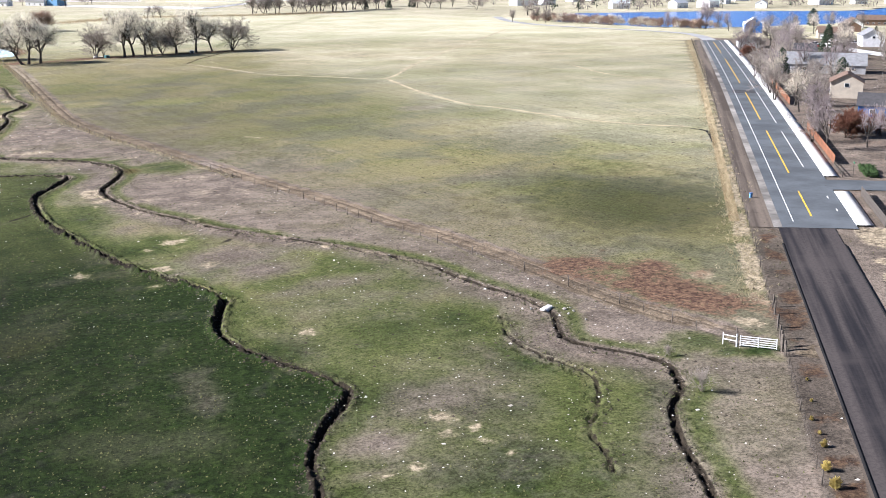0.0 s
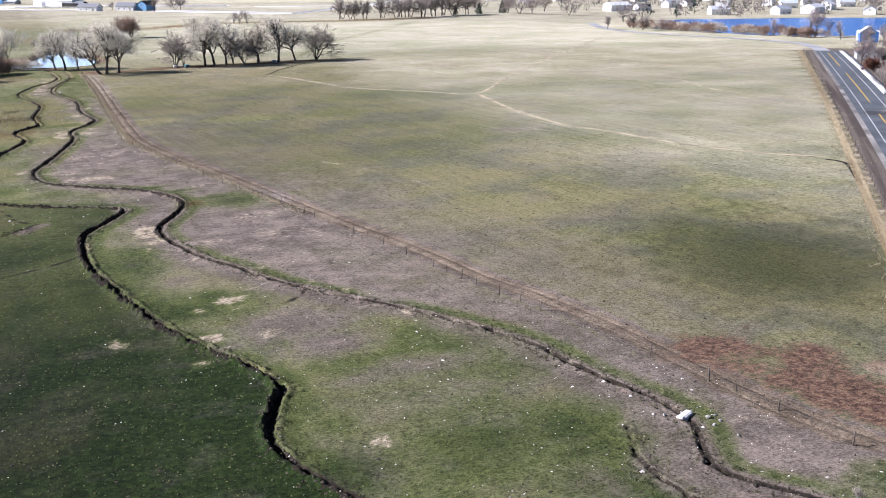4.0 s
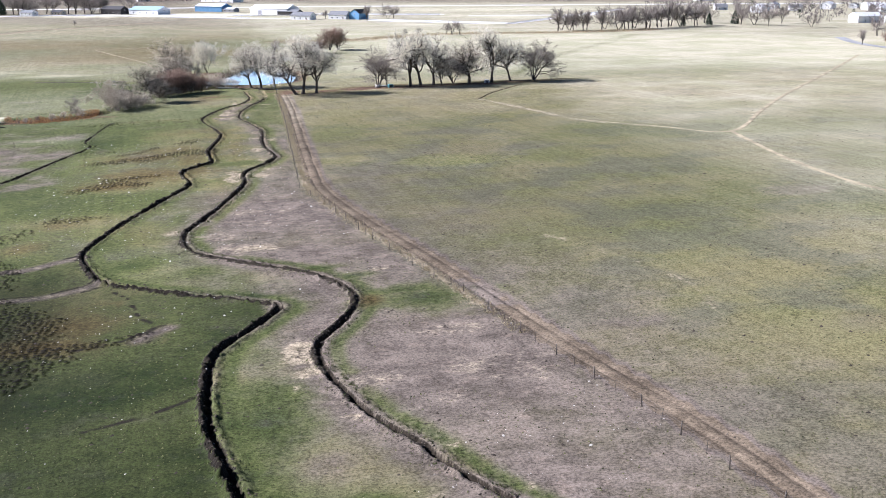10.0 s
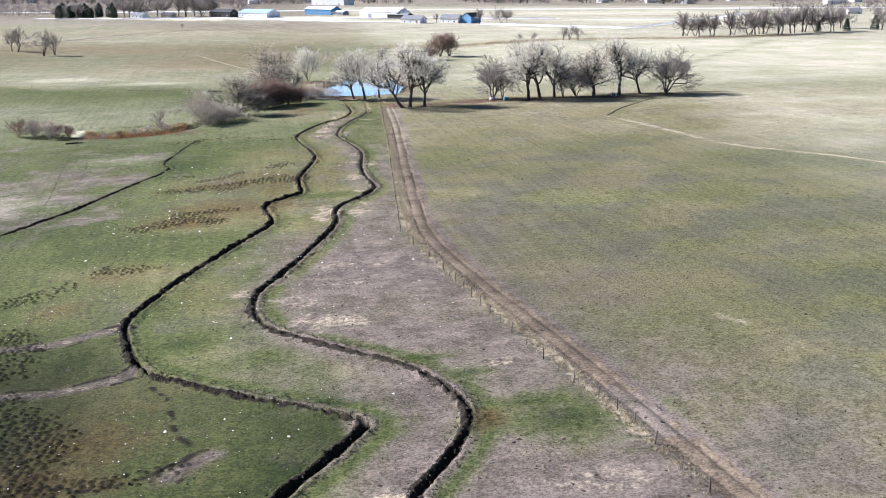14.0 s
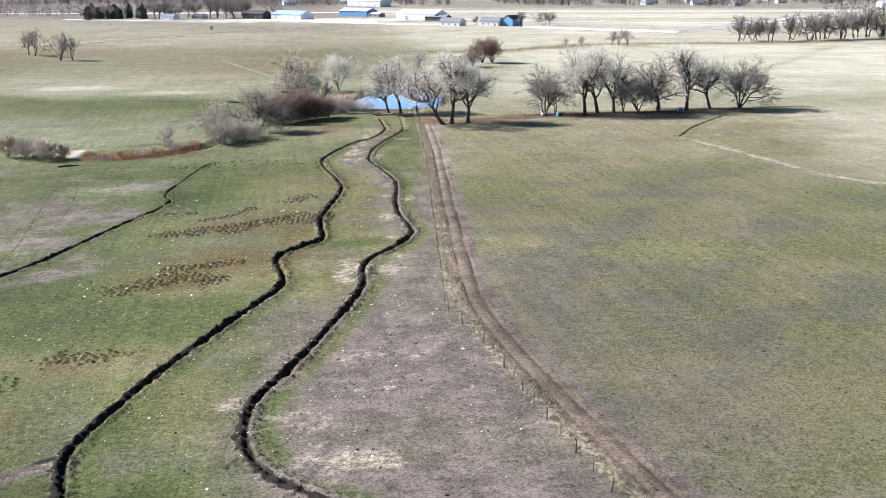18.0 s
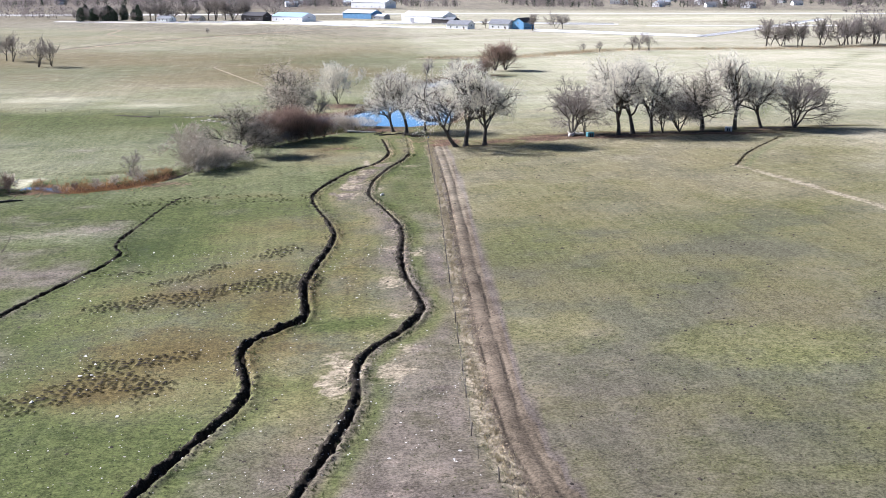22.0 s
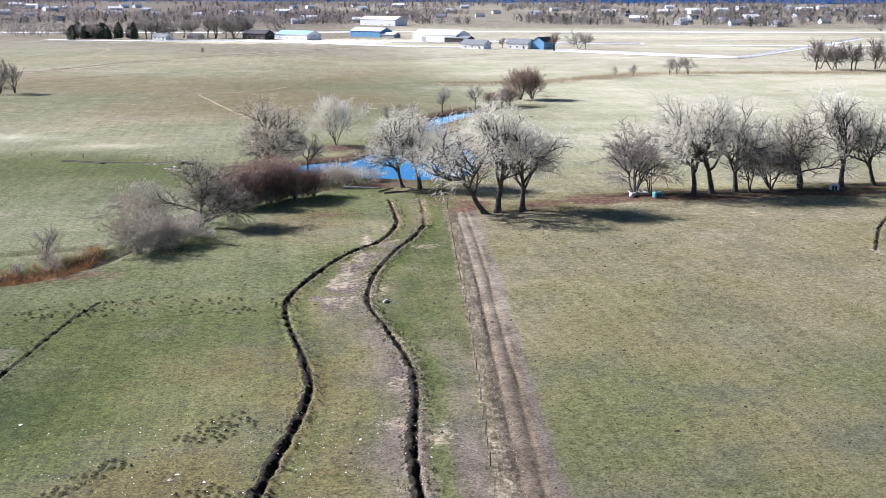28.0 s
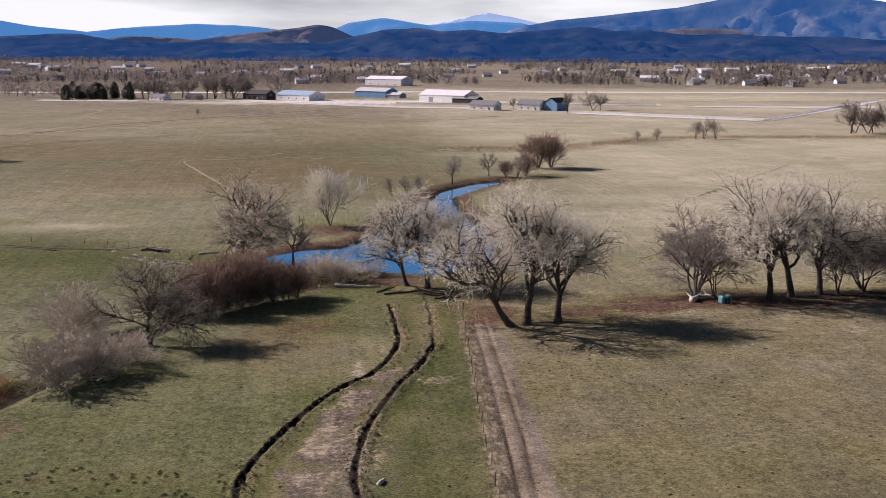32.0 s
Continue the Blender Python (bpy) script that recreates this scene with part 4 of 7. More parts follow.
    green, dirt, pale = np.maximum(green, g), dirt * (1 - 0.85 * g), pale * (1 - 0.9 * g)
    bare = blobs(x, y, BARE_SPOTS + BARE_SPOTS_B, True)
    dirt, straw, green = np.maximum(dirt, 1.16 * bare), np.maximum(straw, 0.5 * bare), green * (1 - bare)
    mound = blobs(x, y, DRY_MOUNDS + DRY_MOUNDS_B + DRY_MOUNDS_C + DRY_MOUNDS_D, True)
    straw, green = np.maximum(straw, 0.72 * mound), green * (1 - 0.6 * mound)
    straw = np.maximum(straw, 0.6 * blobs(x, y, [(a, b - 1, 1.5 * c, 2.0 * e, f) for a, b, c, e, f in TREE_LITTER], True))
    red = np.maximum(blobs(x, y, RED_PATCHES), 1.3 * blobs(x, y, TREE_LITTER, True))
    d, _, _ = dist_line(x, y, TREE_LINE)
    red = np.maximum(red, 0.3 * np.exp(-(d / 1.8) ** 2))
    d, _, _ = dist_line(x, y, CREEK)
    red, dark = np.maximum(red, (1 - smooth(2, 5, d)) * (0.12 + 0.78 * smooth(-66, -61, x) * smooth(-30, -38, x))), np.maximum(dark, 0.9 * (1 - smooth(0.4, 1.6, d)))
    s = inside(x, y, POND)
    red = np.maximum(red, 0.7 * smooth(-7, -2, s))
    dark = np.maximum(dark, 0.8 * smooth(-2, 0.5, s))
    br = blobs(x, y, BROWN_PATCHES + BROWN_SPOTS)
    green, dirt = green * (1 - np.minimum(1, 1.1 * br)), dirt * (1 - 0.7 * br)
    brown = np.maximum(br, west * np.clip(0.2 * smooth(270, 330, y) + 2.2 * (fbm(x, y, 34, 57, 4) - 0.56), 0, 0.7)) + 0.2 * inner * smooth(330, 380, y) + 0.55 * tan + 0.3 * smooth(600, 680, y) * smooth(1000, 880, y) * smooth(60, -40, x) + 0.5 * field * smooth(390, 460, y)
    # Blobs along the tree row paint its shade and dark litter; others dark soil.
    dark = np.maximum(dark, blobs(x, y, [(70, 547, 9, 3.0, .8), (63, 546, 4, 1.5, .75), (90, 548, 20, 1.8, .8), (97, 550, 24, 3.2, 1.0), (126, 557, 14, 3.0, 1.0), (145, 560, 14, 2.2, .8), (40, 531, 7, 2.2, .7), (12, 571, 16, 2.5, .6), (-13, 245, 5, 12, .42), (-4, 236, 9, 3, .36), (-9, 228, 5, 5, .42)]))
    red = red * (0.55 + 0.75 * fbm(x, y, 7, 151, 3)) * np.where(y < 150, 1.0, 1.1)
    red = np.maximum(red, 0.75 * smooth(-4.6, -3.4, road) * smooth(-0.6, -1.6, road) * (along < 150) * smooth(0.4, 0.6, vnoise(x, y, 2.5, 79)))
    gate = np.exp(-(((x - 85.5) / 5) ** 2 + ((y - 91.5) / 3.5) ** 2))
    red, straw = red * (1 - gate), np.maximum(straw * (1 - gate), 0.35 * gate)
    shore, _, _ = dist_line(x, y, FAR_SHORE)
    straw = np.maximum(straw, 1.1 * np.exp(-(shore / 14.0) ** 2))
    reeds, _, _ = dist_line(x, y, REED_BAND)
    straw, pale = np.maximum(straw, 0.95 * np.exp(-(reeds / 9.0) ** 2)), pale * (1 - 0.8 * np.exp(-(reeds / 9.0) ** 2))
    # Bumps coloured dark for their wet soil and the shade on their sides.
    dark = np.maximum(dark, 0.62 * pocks(x, y))
    beyond = smooth(-6.2, -5.0, road) * (road < 170) * (along < 480) * (along > -140)
    pale, dirt = pale * (1 - beyond), np.maximum(dirt, 0.85 * beyond * (road > 11) * (0.6 + 0.6 * n3))
    red = np.maximum(red, 0.38 * beyond * (road > 13) * smooth(0.5, 0.62, n3))
    pale = pale * (1 - np.clip(1.2 * red, 0, 1)) * (1 - np.clip(1.2 * dark, 0, 1))
    pale = np.maximum(pale, blobs(x, y, PALE_PATCHES))
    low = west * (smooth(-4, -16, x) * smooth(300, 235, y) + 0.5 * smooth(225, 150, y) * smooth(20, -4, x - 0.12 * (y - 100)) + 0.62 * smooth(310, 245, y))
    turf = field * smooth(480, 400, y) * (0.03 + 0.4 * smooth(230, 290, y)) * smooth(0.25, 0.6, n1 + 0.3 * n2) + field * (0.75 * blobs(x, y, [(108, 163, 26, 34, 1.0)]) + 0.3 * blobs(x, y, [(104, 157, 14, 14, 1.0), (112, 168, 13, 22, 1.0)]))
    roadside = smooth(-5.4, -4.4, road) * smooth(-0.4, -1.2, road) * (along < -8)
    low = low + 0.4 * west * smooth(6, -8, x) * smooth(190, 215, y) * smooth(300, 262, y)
    # Darkening of west ground, near field, roadside, inner strip and brown patches.
    darken = np.clip(np.maximum(np.maximum(low, turf), np.maximum(0.75 * roadside, np.maximum(0.3 * inner * smooth(240, 170, y), (0.42 + 0.4 * smooth(300, 260, y)) * br * near))), 0, 1.3) * (1 - 0.8 * np.clip(straw, 0, 1))
    return np.clip(np.stack([green, straw, dirt, brown], 1), 0, 1.3), np.clip(np.stack([red, dark, pale, darken], 1), 0, 1.3)


def stretch_axis(lo, a, b, hi, step, grow):
    mid = list(np.arange(a, b + step / 2, step))
    for sign, edge, end in ((-1, a, lo), (1, b, hi)):
        s, v = step, edge
        out = []
        while (end - v) * sign > 0:
            s *= grow
            v += sign * s
            out.append(v)
        mid = out[::-1] + mid if sign < 0 else mid + out
    return np.array(mid)


def build_ground():
    cell, fine = 1.0, 5
    gx = stretch_axis(-4600, -60, 120, 4600, cell, 1.06)
    gy = stretch_axis(-900, 64, 548, 4800, cell, 1.022)
    nx, ny = len(gx), len(gy)
    X, Y = np.meshgrid(gx, gy)
    Z = land(X, Y)
    flag = np.zeros((ny - 1, nx - 1), bool)
    cx, cy = (X[:-1, :-1] + X[1:, 1:]) / 2, (Y[:-1, :-1] + Y[1:, 1:]) / 2
    small = (np.abs(X[:-1, 1:] - X[:-1, :-1] - cell) < 1e-6) & (np.abs(Y[1:, :-1] - Y[:-1, :-1] - cell) < 1e-6)
    for line, reach in ((DITCH_WEST, 2.0), (DITCH_EAST, 2.0), (DITCH_EAST_END, 1.6), (DITCH_SHORT, 1.6), (DITCH_LEFT, 1.6), (DITCH_FIELD, 1.6), (TRACK, 1.6), *((q, 0.9) for q in TRODDEN), *((q, 1.6) for q in MUD_LINES)):
        d, _, _ = dist_line(cx, cy, line)
        flag |= (d.reshape(flag.shape) < reach)
    for line, wide, _ in HUMMOCKS:
        d, _, _ = dist_line(cx, cy, line)
        flag |= d.reshape(flag.shape) < wide * 1.9
    flag &= small
    Zr = Z + relief(X.ravel(), Y.ravel()).reshape(Z.shape)
    idx = np.arange(nx * ny).reshape(ny, nx)
    keep = ~flag
    coarse = np.stack([idx[:-1, :-1][keep], idx[:-1, 1:][keep], idx[1:, 1:][keep], idx[1:, :-1][keep]], 1)
    fj, fi = np.nonzero(flag)
    t = np.linspace(0, 1, fine + 1)
    U, V = np.meshgrid(t, t)
    x0, y0 = gx[fi][:, None, None], gy[fj][:, None, None]
    FX, FY = x0 + U[None] * cell, y0 + V[None] * cell
    FZ = land(FX, FY) + relief(FX.ravel(), FY.ravel()).reshape(FX.shape)
    c00, c10, c01, c11 = (Zr[fj + b, fi + a] for b, a in ((0, 0), (0, 1), (1, 0), (1, 1)))
    pad = np.pad(flag, 1)
    lerp = lambda a, b: a[:, None] * (1 - t) + b[:, None] * t
    for free, sl, a, b in ((~pad[fj, fi + 1], (slice(None), 0, slice(None)), c00, c10), (~pad[fj + 2, fi + 1], (slice(None), -1, slice(None)), c01, c11), (~pad[fj + 1, fi], (slice(None), slice(None), 0), c00, c01), (~pad[fj + 1, fi + 2], (slice(None), slice(None), -1), c10, c11)):
        row = FZ[sl]
        row[free] = lerp(a, b)[free]
        FZ[sl] = row
    for (j, i), c in (((0, 0), c00), ((0, -1), c10), ((-1, 0), c01), ((-1, -1), c11)):
        FZ[:, j, i] = c
    k = fine + 1
    loc = np.arange(k * k).reshape(k, k)
    quad = np.stack([loc[:-1, :-1].ravel(), loc[:-1, 1:].ravel(), loc[1:, 1:].ravel(), loc[1:, :-1].ravel()], 1)
    fq = (nx * ny + np.arange(len(fj)) * k * k)[:, None, None] + quad[None]
    P = np.vstack([np.stack([X.ravel(), Y.ravel(), Zr.ravel()], 1), np.stack([FX.ravel(), FY.ravel(), FZ.ravel()], 1)])
    key = np.round(P[:, 0] * 100).astype(np.int64) * 2000003 + np.round(P[:, 1] * 100).astype(np.int64)
    _, first, back = np.unique(key, return_index=True, return_inverse=True)
    faces = back.ravel()[np.vstack([coarse, fq.reshape(-1, 4)])]
    P = P[first]
    me = np_mesh("ground", P, faces)
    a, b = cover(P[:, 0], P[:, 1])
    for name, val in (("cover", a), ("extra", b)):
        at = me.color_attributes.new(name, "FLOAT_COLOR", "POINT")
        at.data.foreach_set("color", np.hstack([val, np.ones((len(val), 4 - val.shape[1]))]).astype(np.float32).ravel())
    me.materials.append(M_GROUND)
    return tagged(new("ground", me), "winter pasture of olive grass, bare soil and dry straw", "ground", kind="structure")


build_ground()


def sheet(name, outline, z, mat, label, category):
    bm = bmesh.new()
    bm.faces.new([bm.verts.new((x, y, z)) for x, y in outline])
    bmesh.ops.triangulate(bm, faces=bm.faces[:])
    me = bpy.data.meshes.new(name)
    bm.to_mesh(me)
    bm.free()
    me.materials.append(mat)
    return tagged(new(name, me), label, category, kind="structure")


def grown(poly, by):
    c = np.mean(poly, 0)
    return [tuple(np.array(p) + (np.array(p) - c) / np.linalg.norm(np.array(p) - c) * by) for p in poly]


sheet("water_pond", grown(POND, 3.0), -0.12, M_WATER, "still blue farm pond with brown banks", "pond")
sheet("water_lake", grown(LAKE, 5.0), 0.2, M_LAKE, "bright blue lake behind bare shrubs", "lake")
sheet("water_pool", [(-66, 485), (-62, 482.5), (-57, 482), (-53.5, 484), (-55, 488), (-60, 490.5), (-65, 490)], ground_z(-60, 487) - 0.75, M_WATER, "small blue pool in the creek bed", "pool")


# ---- road ----
def ribbon(name, line, left, right, lift, mat, label="", parent=None, columns=5, kind="structure", category="road", thick=0.0):
    """A strip along a line, from left to right of it, that follows the ground."""
    line = np.asarray(line, float)
    d = np.gradient(line, axis=0)
    d /= np.linalg.norm(d, axis=1)[:, None]
    n = np.stack([d[:, 1], -d[:, 0]], 1)
    off = np.linspace(left, right, columns)
    P = line[:, None] + n[:, None] * off[None, :, None]
    Z = land(P[..., 0], P[..., 1]) + lift
    V = np.concatenate([P, Z[..., None]], 2)
    if thick:
        low_l, low_r = V[:, :1].copy(), V[:, -1:].copy()
        low_l[..., 2] -= thick
        low_r[..., 2] -= thick
        V = np.concatenate([low_l, V, low_r], 1)
    r, c = V.shape[:2]
    idx = np.arange(r * c).reshape(r, c)
    F = np.stack([idx[:-1, :-1].ravel(), idx[:-1, 1:].ravel(), idx[1:, 1:].ravel(), idx[1:, :-1].ravel()], 1)
    me = np_mesh(name, V.reshape(-1, 3), F, False)
    me.materials.append(mat)
    ob = new(name, me)
    if parent:
        ob.parent = parent
        return tagged(ob, label)
    return tagged(ob, label, category, kind=kind)


def station(s, n=0.0):
    return tuple(ROAD_START + ROAD_DIR * s + ROAD_NORMAL * n)


straight = spline([station(s) for s in (0, 100, 200, 300, 400, 455)], 6.0)
bend = spline([station(400), station(455), (398, 552), (412, 590), (409, 640), (398, 690), (392, 745), (400, 800), (420, 860)], 6.0)
bend = bend[np.argmin(np.linalg.norm(bend - np.array(station(455)), axis=1)):]
ribbon("pavement_shoulder", straight, -1.3, 1.0, 0.11, M_SHOULDER, "pale gravel shoulder beside the asphalt", category="shoulder")
road = ribbon("road", straight, 0.0, 11.3, 0.15, M_ASPHALT, "two-lane grey asphalt road with painted lines", columns=9)
# Pale grey carries the glare on the far bend in its base colour.
M_GLARE_ROAD = plain("glare_pale_asphalt", (0.34, 0.34, 0.335), 0.85, 0.1, 0.2)
ribbon("road_bend", bend, 0.0, 7.5, 0.15, M_GLARE_ROAD, "road bending round the field towards the lake, pale with painted glare", columns=5)
ribbon("road_gravel", spline([station(s) for s in (-150, -60, -20, 0)], 5.0), -0.7, 7.8, 0.13, M_DIRT_ROAD, "dark oiled gravel road with wheel streaks", columns=9)
M_VERGE_DIRT = streaked("verge_dirt", (0.075, 0.060, 0.048), (0.17, 0.138, 0.108), 0.602)
M_VERGE_STRAW = streaked("verge_straw", (0.22, 0.165, 0.085), (0.46, 0.37, 0.22), 0.602)
M_SHADE_SOIL_EDGE = plain("shade_soil_edge", (0.012, 0.011, 0.011), 0.95, 0.8, 0.5)
ribbon("pavement_verge_lane", straight, -4.9, -1.3, 0.08, M_VERGE_DIRT, "grey-brown dirt lane between fence and road", columns=5, category="verge")
ribbon("pavement_verge_straw", spline([station(s) for s in (4, 100, 200, 300, 400, 455)], 6.0), -7.9, -6.2, 0.07, M_VERGE_STRAW, "dry straw-coloured grass strip beside the field", columns=5, category="verge")
# Thin dark strips paint the shade along both edges of the gravel road.
for n0, bend_by in ((-0.75, 0.25), (7.85, -0.2)):
    edge_line = spline([station(s, n0 + bend_by * math.sin(s * 0.9)) for s in range(-150, -3, 7)], 2.0)
    ribbon("kerb_tar_edge", edge_line, -0.13, 0.13, 0.2, M_SHADE_SOIL_EDGE, "ragged dark strip painted for shade along the gravel road", columns=3, category="road edge", thick=0.16)
ribbon("path", spline([(86, 93), (81.6, 85.8), (77.2, 79), (72, 71.6), (66.2, 63.7), (58, 53)], 2.0), -0.55, 0.55, 0.05, M_VERGE_DIRT, "worn footpath on the verge of the gravel road", columns=3, category="path")
ribbon("path", spline([(165.3, 228.4), (166.5, 223.7), (158.8, 210.6), (148.7, 195.1)], 2.0), -0.45, 0.45, 0.05, M_SHADE_SOIL_EDGE, "dark eroded crack beside the field verge", columns=3, category="crack")
for a, b, n, w, mat in ((4, 180, 2.0, 0.16, M_WHITE_LINE), (184, 452, 2.0, 0.16, M_WHITE_LINE), (8, 28, 5.2, 0.3, M_YELLOW_LINE), (45, 99, 5.2, 0.3, M_YELLOW_LINE), (118, 178, 5.2, 0.3, M_YELLOW_LINE), (206, 310, 5.2, 0.3, M_YELLOW_LINE), (345, 438, 5.2, 0.3, M_YELLOW_LINE),
                        (52, 98, 8.6, 0.18, M_WHITE_LINE), (112, 180, 8.6, 0.18, M_WHITE_LINE), (190, 310, 8.6, 0.18, M_WHITE_LINE), (320, 450, 8.6, 0.18, M_WHITE_LINE), (22, 24, 9.6, 0.16, M_WHITE_LINE), (12, 14, 9.8, 0.16, M_WHITE_LINE)):
    ribbon("road_line", spline([station(a, n), station((a + b) / 2, n), station(b, n)], 6.0), -w / 2, w / 2, 0.165, mat, "", road, 2)
ribbon("road_patch", spline([station(176, 5), station(180, 5), station(184, 5)], 4), -3.4, 3.2, 0.158, M_PATCH, "dark asphalt patch", road, 4)
side_line = spline([station(34.5, 11.3), station(34.5, 40), station(36, 90), station(40, 160)], 5.0)
ribbon("road_side_street", side_line, -4.6, 4.6, 0.14, M_ASPHALT, "asphalt side street into the houses", columns=5)
for a, b in ((2, 28), (42, 455)):
    ribbon("kerb", spline([station(a, 11.4), station((a + b) / 2, 11.4), station(b, 11.4)], 5.0), -0.1, 0.1, 0.29, M_CONCRETE, "pale concrete kerb", columns=2, category="kerb", thick=0.2)
    ribbon("pavement", spline([station(a, 12.7), station((a + b) / 2, 12.7), station(b, 12.7)], 5.0), -1.19, 1.2, 0.27, M_CONCRETE, "pale concrete pavement along the road", columns=3, category="pavement", thick=0.2)
for lane, wide in (([(-330, 1385), (-236, 1372), (-155, 1378), (-55, 1312), (10, 1268), (60, 1262)], 14), ([(122, 1195), (180, 1146), (237, 1104)], 12), ([(237, 1104), (300, 1205), (380, 1335), (456, 1467)], 7), ([(20, 1385), (86, 1376), (150, 1346), (215, 1330)], 16), ([(-700, 1560), (-200, 1600), (100, 1645), (700, 1650), (1100, 1600)], 22), ([(237, 1300), (330, 1300), (420, 1310)], 14)):
    ribbon("road_pale_lane", spline(lane, 14.0), -wide * 0.75, wide * 0.75, 0.25, M_LANE, "pale gravel lane round the farm", columns=3)

M_TAN_PATH = plain("trodden_tan_grass", (0.34, 0.27, 0.17), 0.95, 0.08, 0.3)
M_FAR_DITCH = plain("dark_ditch_edge", (0.13, 0.10, 0.066), 0.95, 0.06, 0.6)
for way, wide, mat, label in (([(-330, 800), (-200, 943), (-190, 964), (-179, 997), (-168, 1039), (-144, 1081), (-117, 1128), (-86, 1183), (-50, 1236), (-34, 1265)], 1.6, M_FAR_DITCH, "dark ditch edge across the far meadow"),
                              ([(-323, 806), (-193, 943), (-183, 966), (-171, 999), (-160, 1040), (-137, 1080), (-110, 1127), (-79, 1181), (-44, 1233), (-28, 1262)], 5.0, M_TAN_PATH, "tan farm track along the far ditch"),
                              ([(-172, 869), (-147, 911), (-114, 947), (-84, 974), (-52, 1019), (28, 1091), (66, 1148)], 0.9, M_FAR_DITCH, "dark field edge across the far meadow"),
                              ([(-280, 1274), (-267, 1256), (-223, 1205), (-214, 1136), (-186, 1084)], 3.0, M_TAN_PATH, "pale winding path on the far meadow"),
                              ([(101, 695), (122, 733), (164, 806)], 0.28, M_FAR_DITCH, "thin dark furrow across the far pasture"),
                              ([(-43, 845), (-55, 818), (-76, 809), (-66, 776), (-52, 739), (-38, 702), (-30, 660)], 1.0, M_TAN_PATH, "narrow trodden path on the far meadow")):
    ribbon("path", spline(way, 6.0), -wide / 2, wide / 2, 0.1, mat, label, columns=3, category="path")

BANK = [spline(q, 1.2) for q in ([(-76, 612.5), (-71.6, 611.2), (-62.8, 607.9), (-54.9, 606.8), (-47.9, 606.4), (-43.5, 609.1), (-36.9, 605.1)], [(-44, 598), (-40, 595), (-33.4, 589.4), (-28.7, 586.6)])]
for k, line in enumerate(BANK):
    q = line + np.stack([0 * line[:, 0], 0.5 * (vnoise(line[:, 0], line[:, 1], 1.6, 201) - 0.5)], 1)
    for a, b, lift, mat, label in ((-0.25, 0.55, 0.13, M_SHADE_SOIL_EDGE, "dark broken edge of a worn bank"), (0.5, 1.3, 0.11, M_FAR_DITCH, "bare soil below a worn bank")):
        ribbon("path", q, a, b, lift, mat, label + (" by the pond" if k else " on the meadow"), columns=3, category="bank")

M_DRY_LINE = plain("dry_grass_line", (0.40, 0.335, 0.215), 0.95, 0.15, 0.35)
for way in ([(114, 418), (130.6, 396), (144.5, 381), (172, 424), (200, 468), (262, 560), (346, 687)], [(144.5, 381), (138.5, 334), (138.2, 300), (143, 285), (148.7, 260), (157.4, 241.5), (166, 232.3)], [(227.8, 395), (219, 352), (228.7, 316)]):
    ribbon("path", spline(way, 4.0), -0.6, 0.6, 0.06, M_DRY_LINE, "faint line of dry grass across the field", columns=3, category="path")

# ---- trees and shrubs ----
def grow(rng, out, p, d, length, r, level, top, up, wild, kids):
    """One branch, bent in steps, with its own branches; out takes start, end, radii and level."""
    steps = (5, 5, 4, 3, 1)[min(level, 4)]
    seg = length / steps
    r_end = r * (0.6 if level < 2 else 0.45)
    ratio = (0.95, 0.6, 0.55, 0.5)[min(level, 3)]
    for i in range(steps):
        d = d + rng.normal(0, wild * (0.5 if level == 0 else 1), 3) + np.array((0, 0, up * (1.0 if level in (1, 2) else 0.2)))
        d /= np.linalg.norm(d)
        q = p + d * seg
        ra, rb = r + (r_end - r) * i / steps, r + (r_end - r) * (i + 1) / steps
        out.append((p, q, ra, rb, level))
        p = q
        if level < top and i >= (1 if level or r < 0.1 else 2):
            for _ in range(kids[min(level, len(kids) - 1)]):
                s = rng.normal(0, 1, 3)
                s -= d * (s @ d)
                s /= np.linalg.norm(s)
                spread = rng.uniform(0.55, 1.1)
                grow(rng, out, p, d * math.cos(spread) + s * math.sin(spread), length * ratio * rng.uniform(0.7, 1.1), rb * rng.uniform(0.5, 0.78), level + 1, top, up, wild, kids)
    if level < top:
        for _ in range(2):
            s = d + rng.normal(0, 0.4, 3)
            grow(rng, out, p, s / np.linalg.norm(s), length * ratio * rng.uniform(0.8, 1.1), r_end * 0.85, level + 1, top, up, wild, kids)


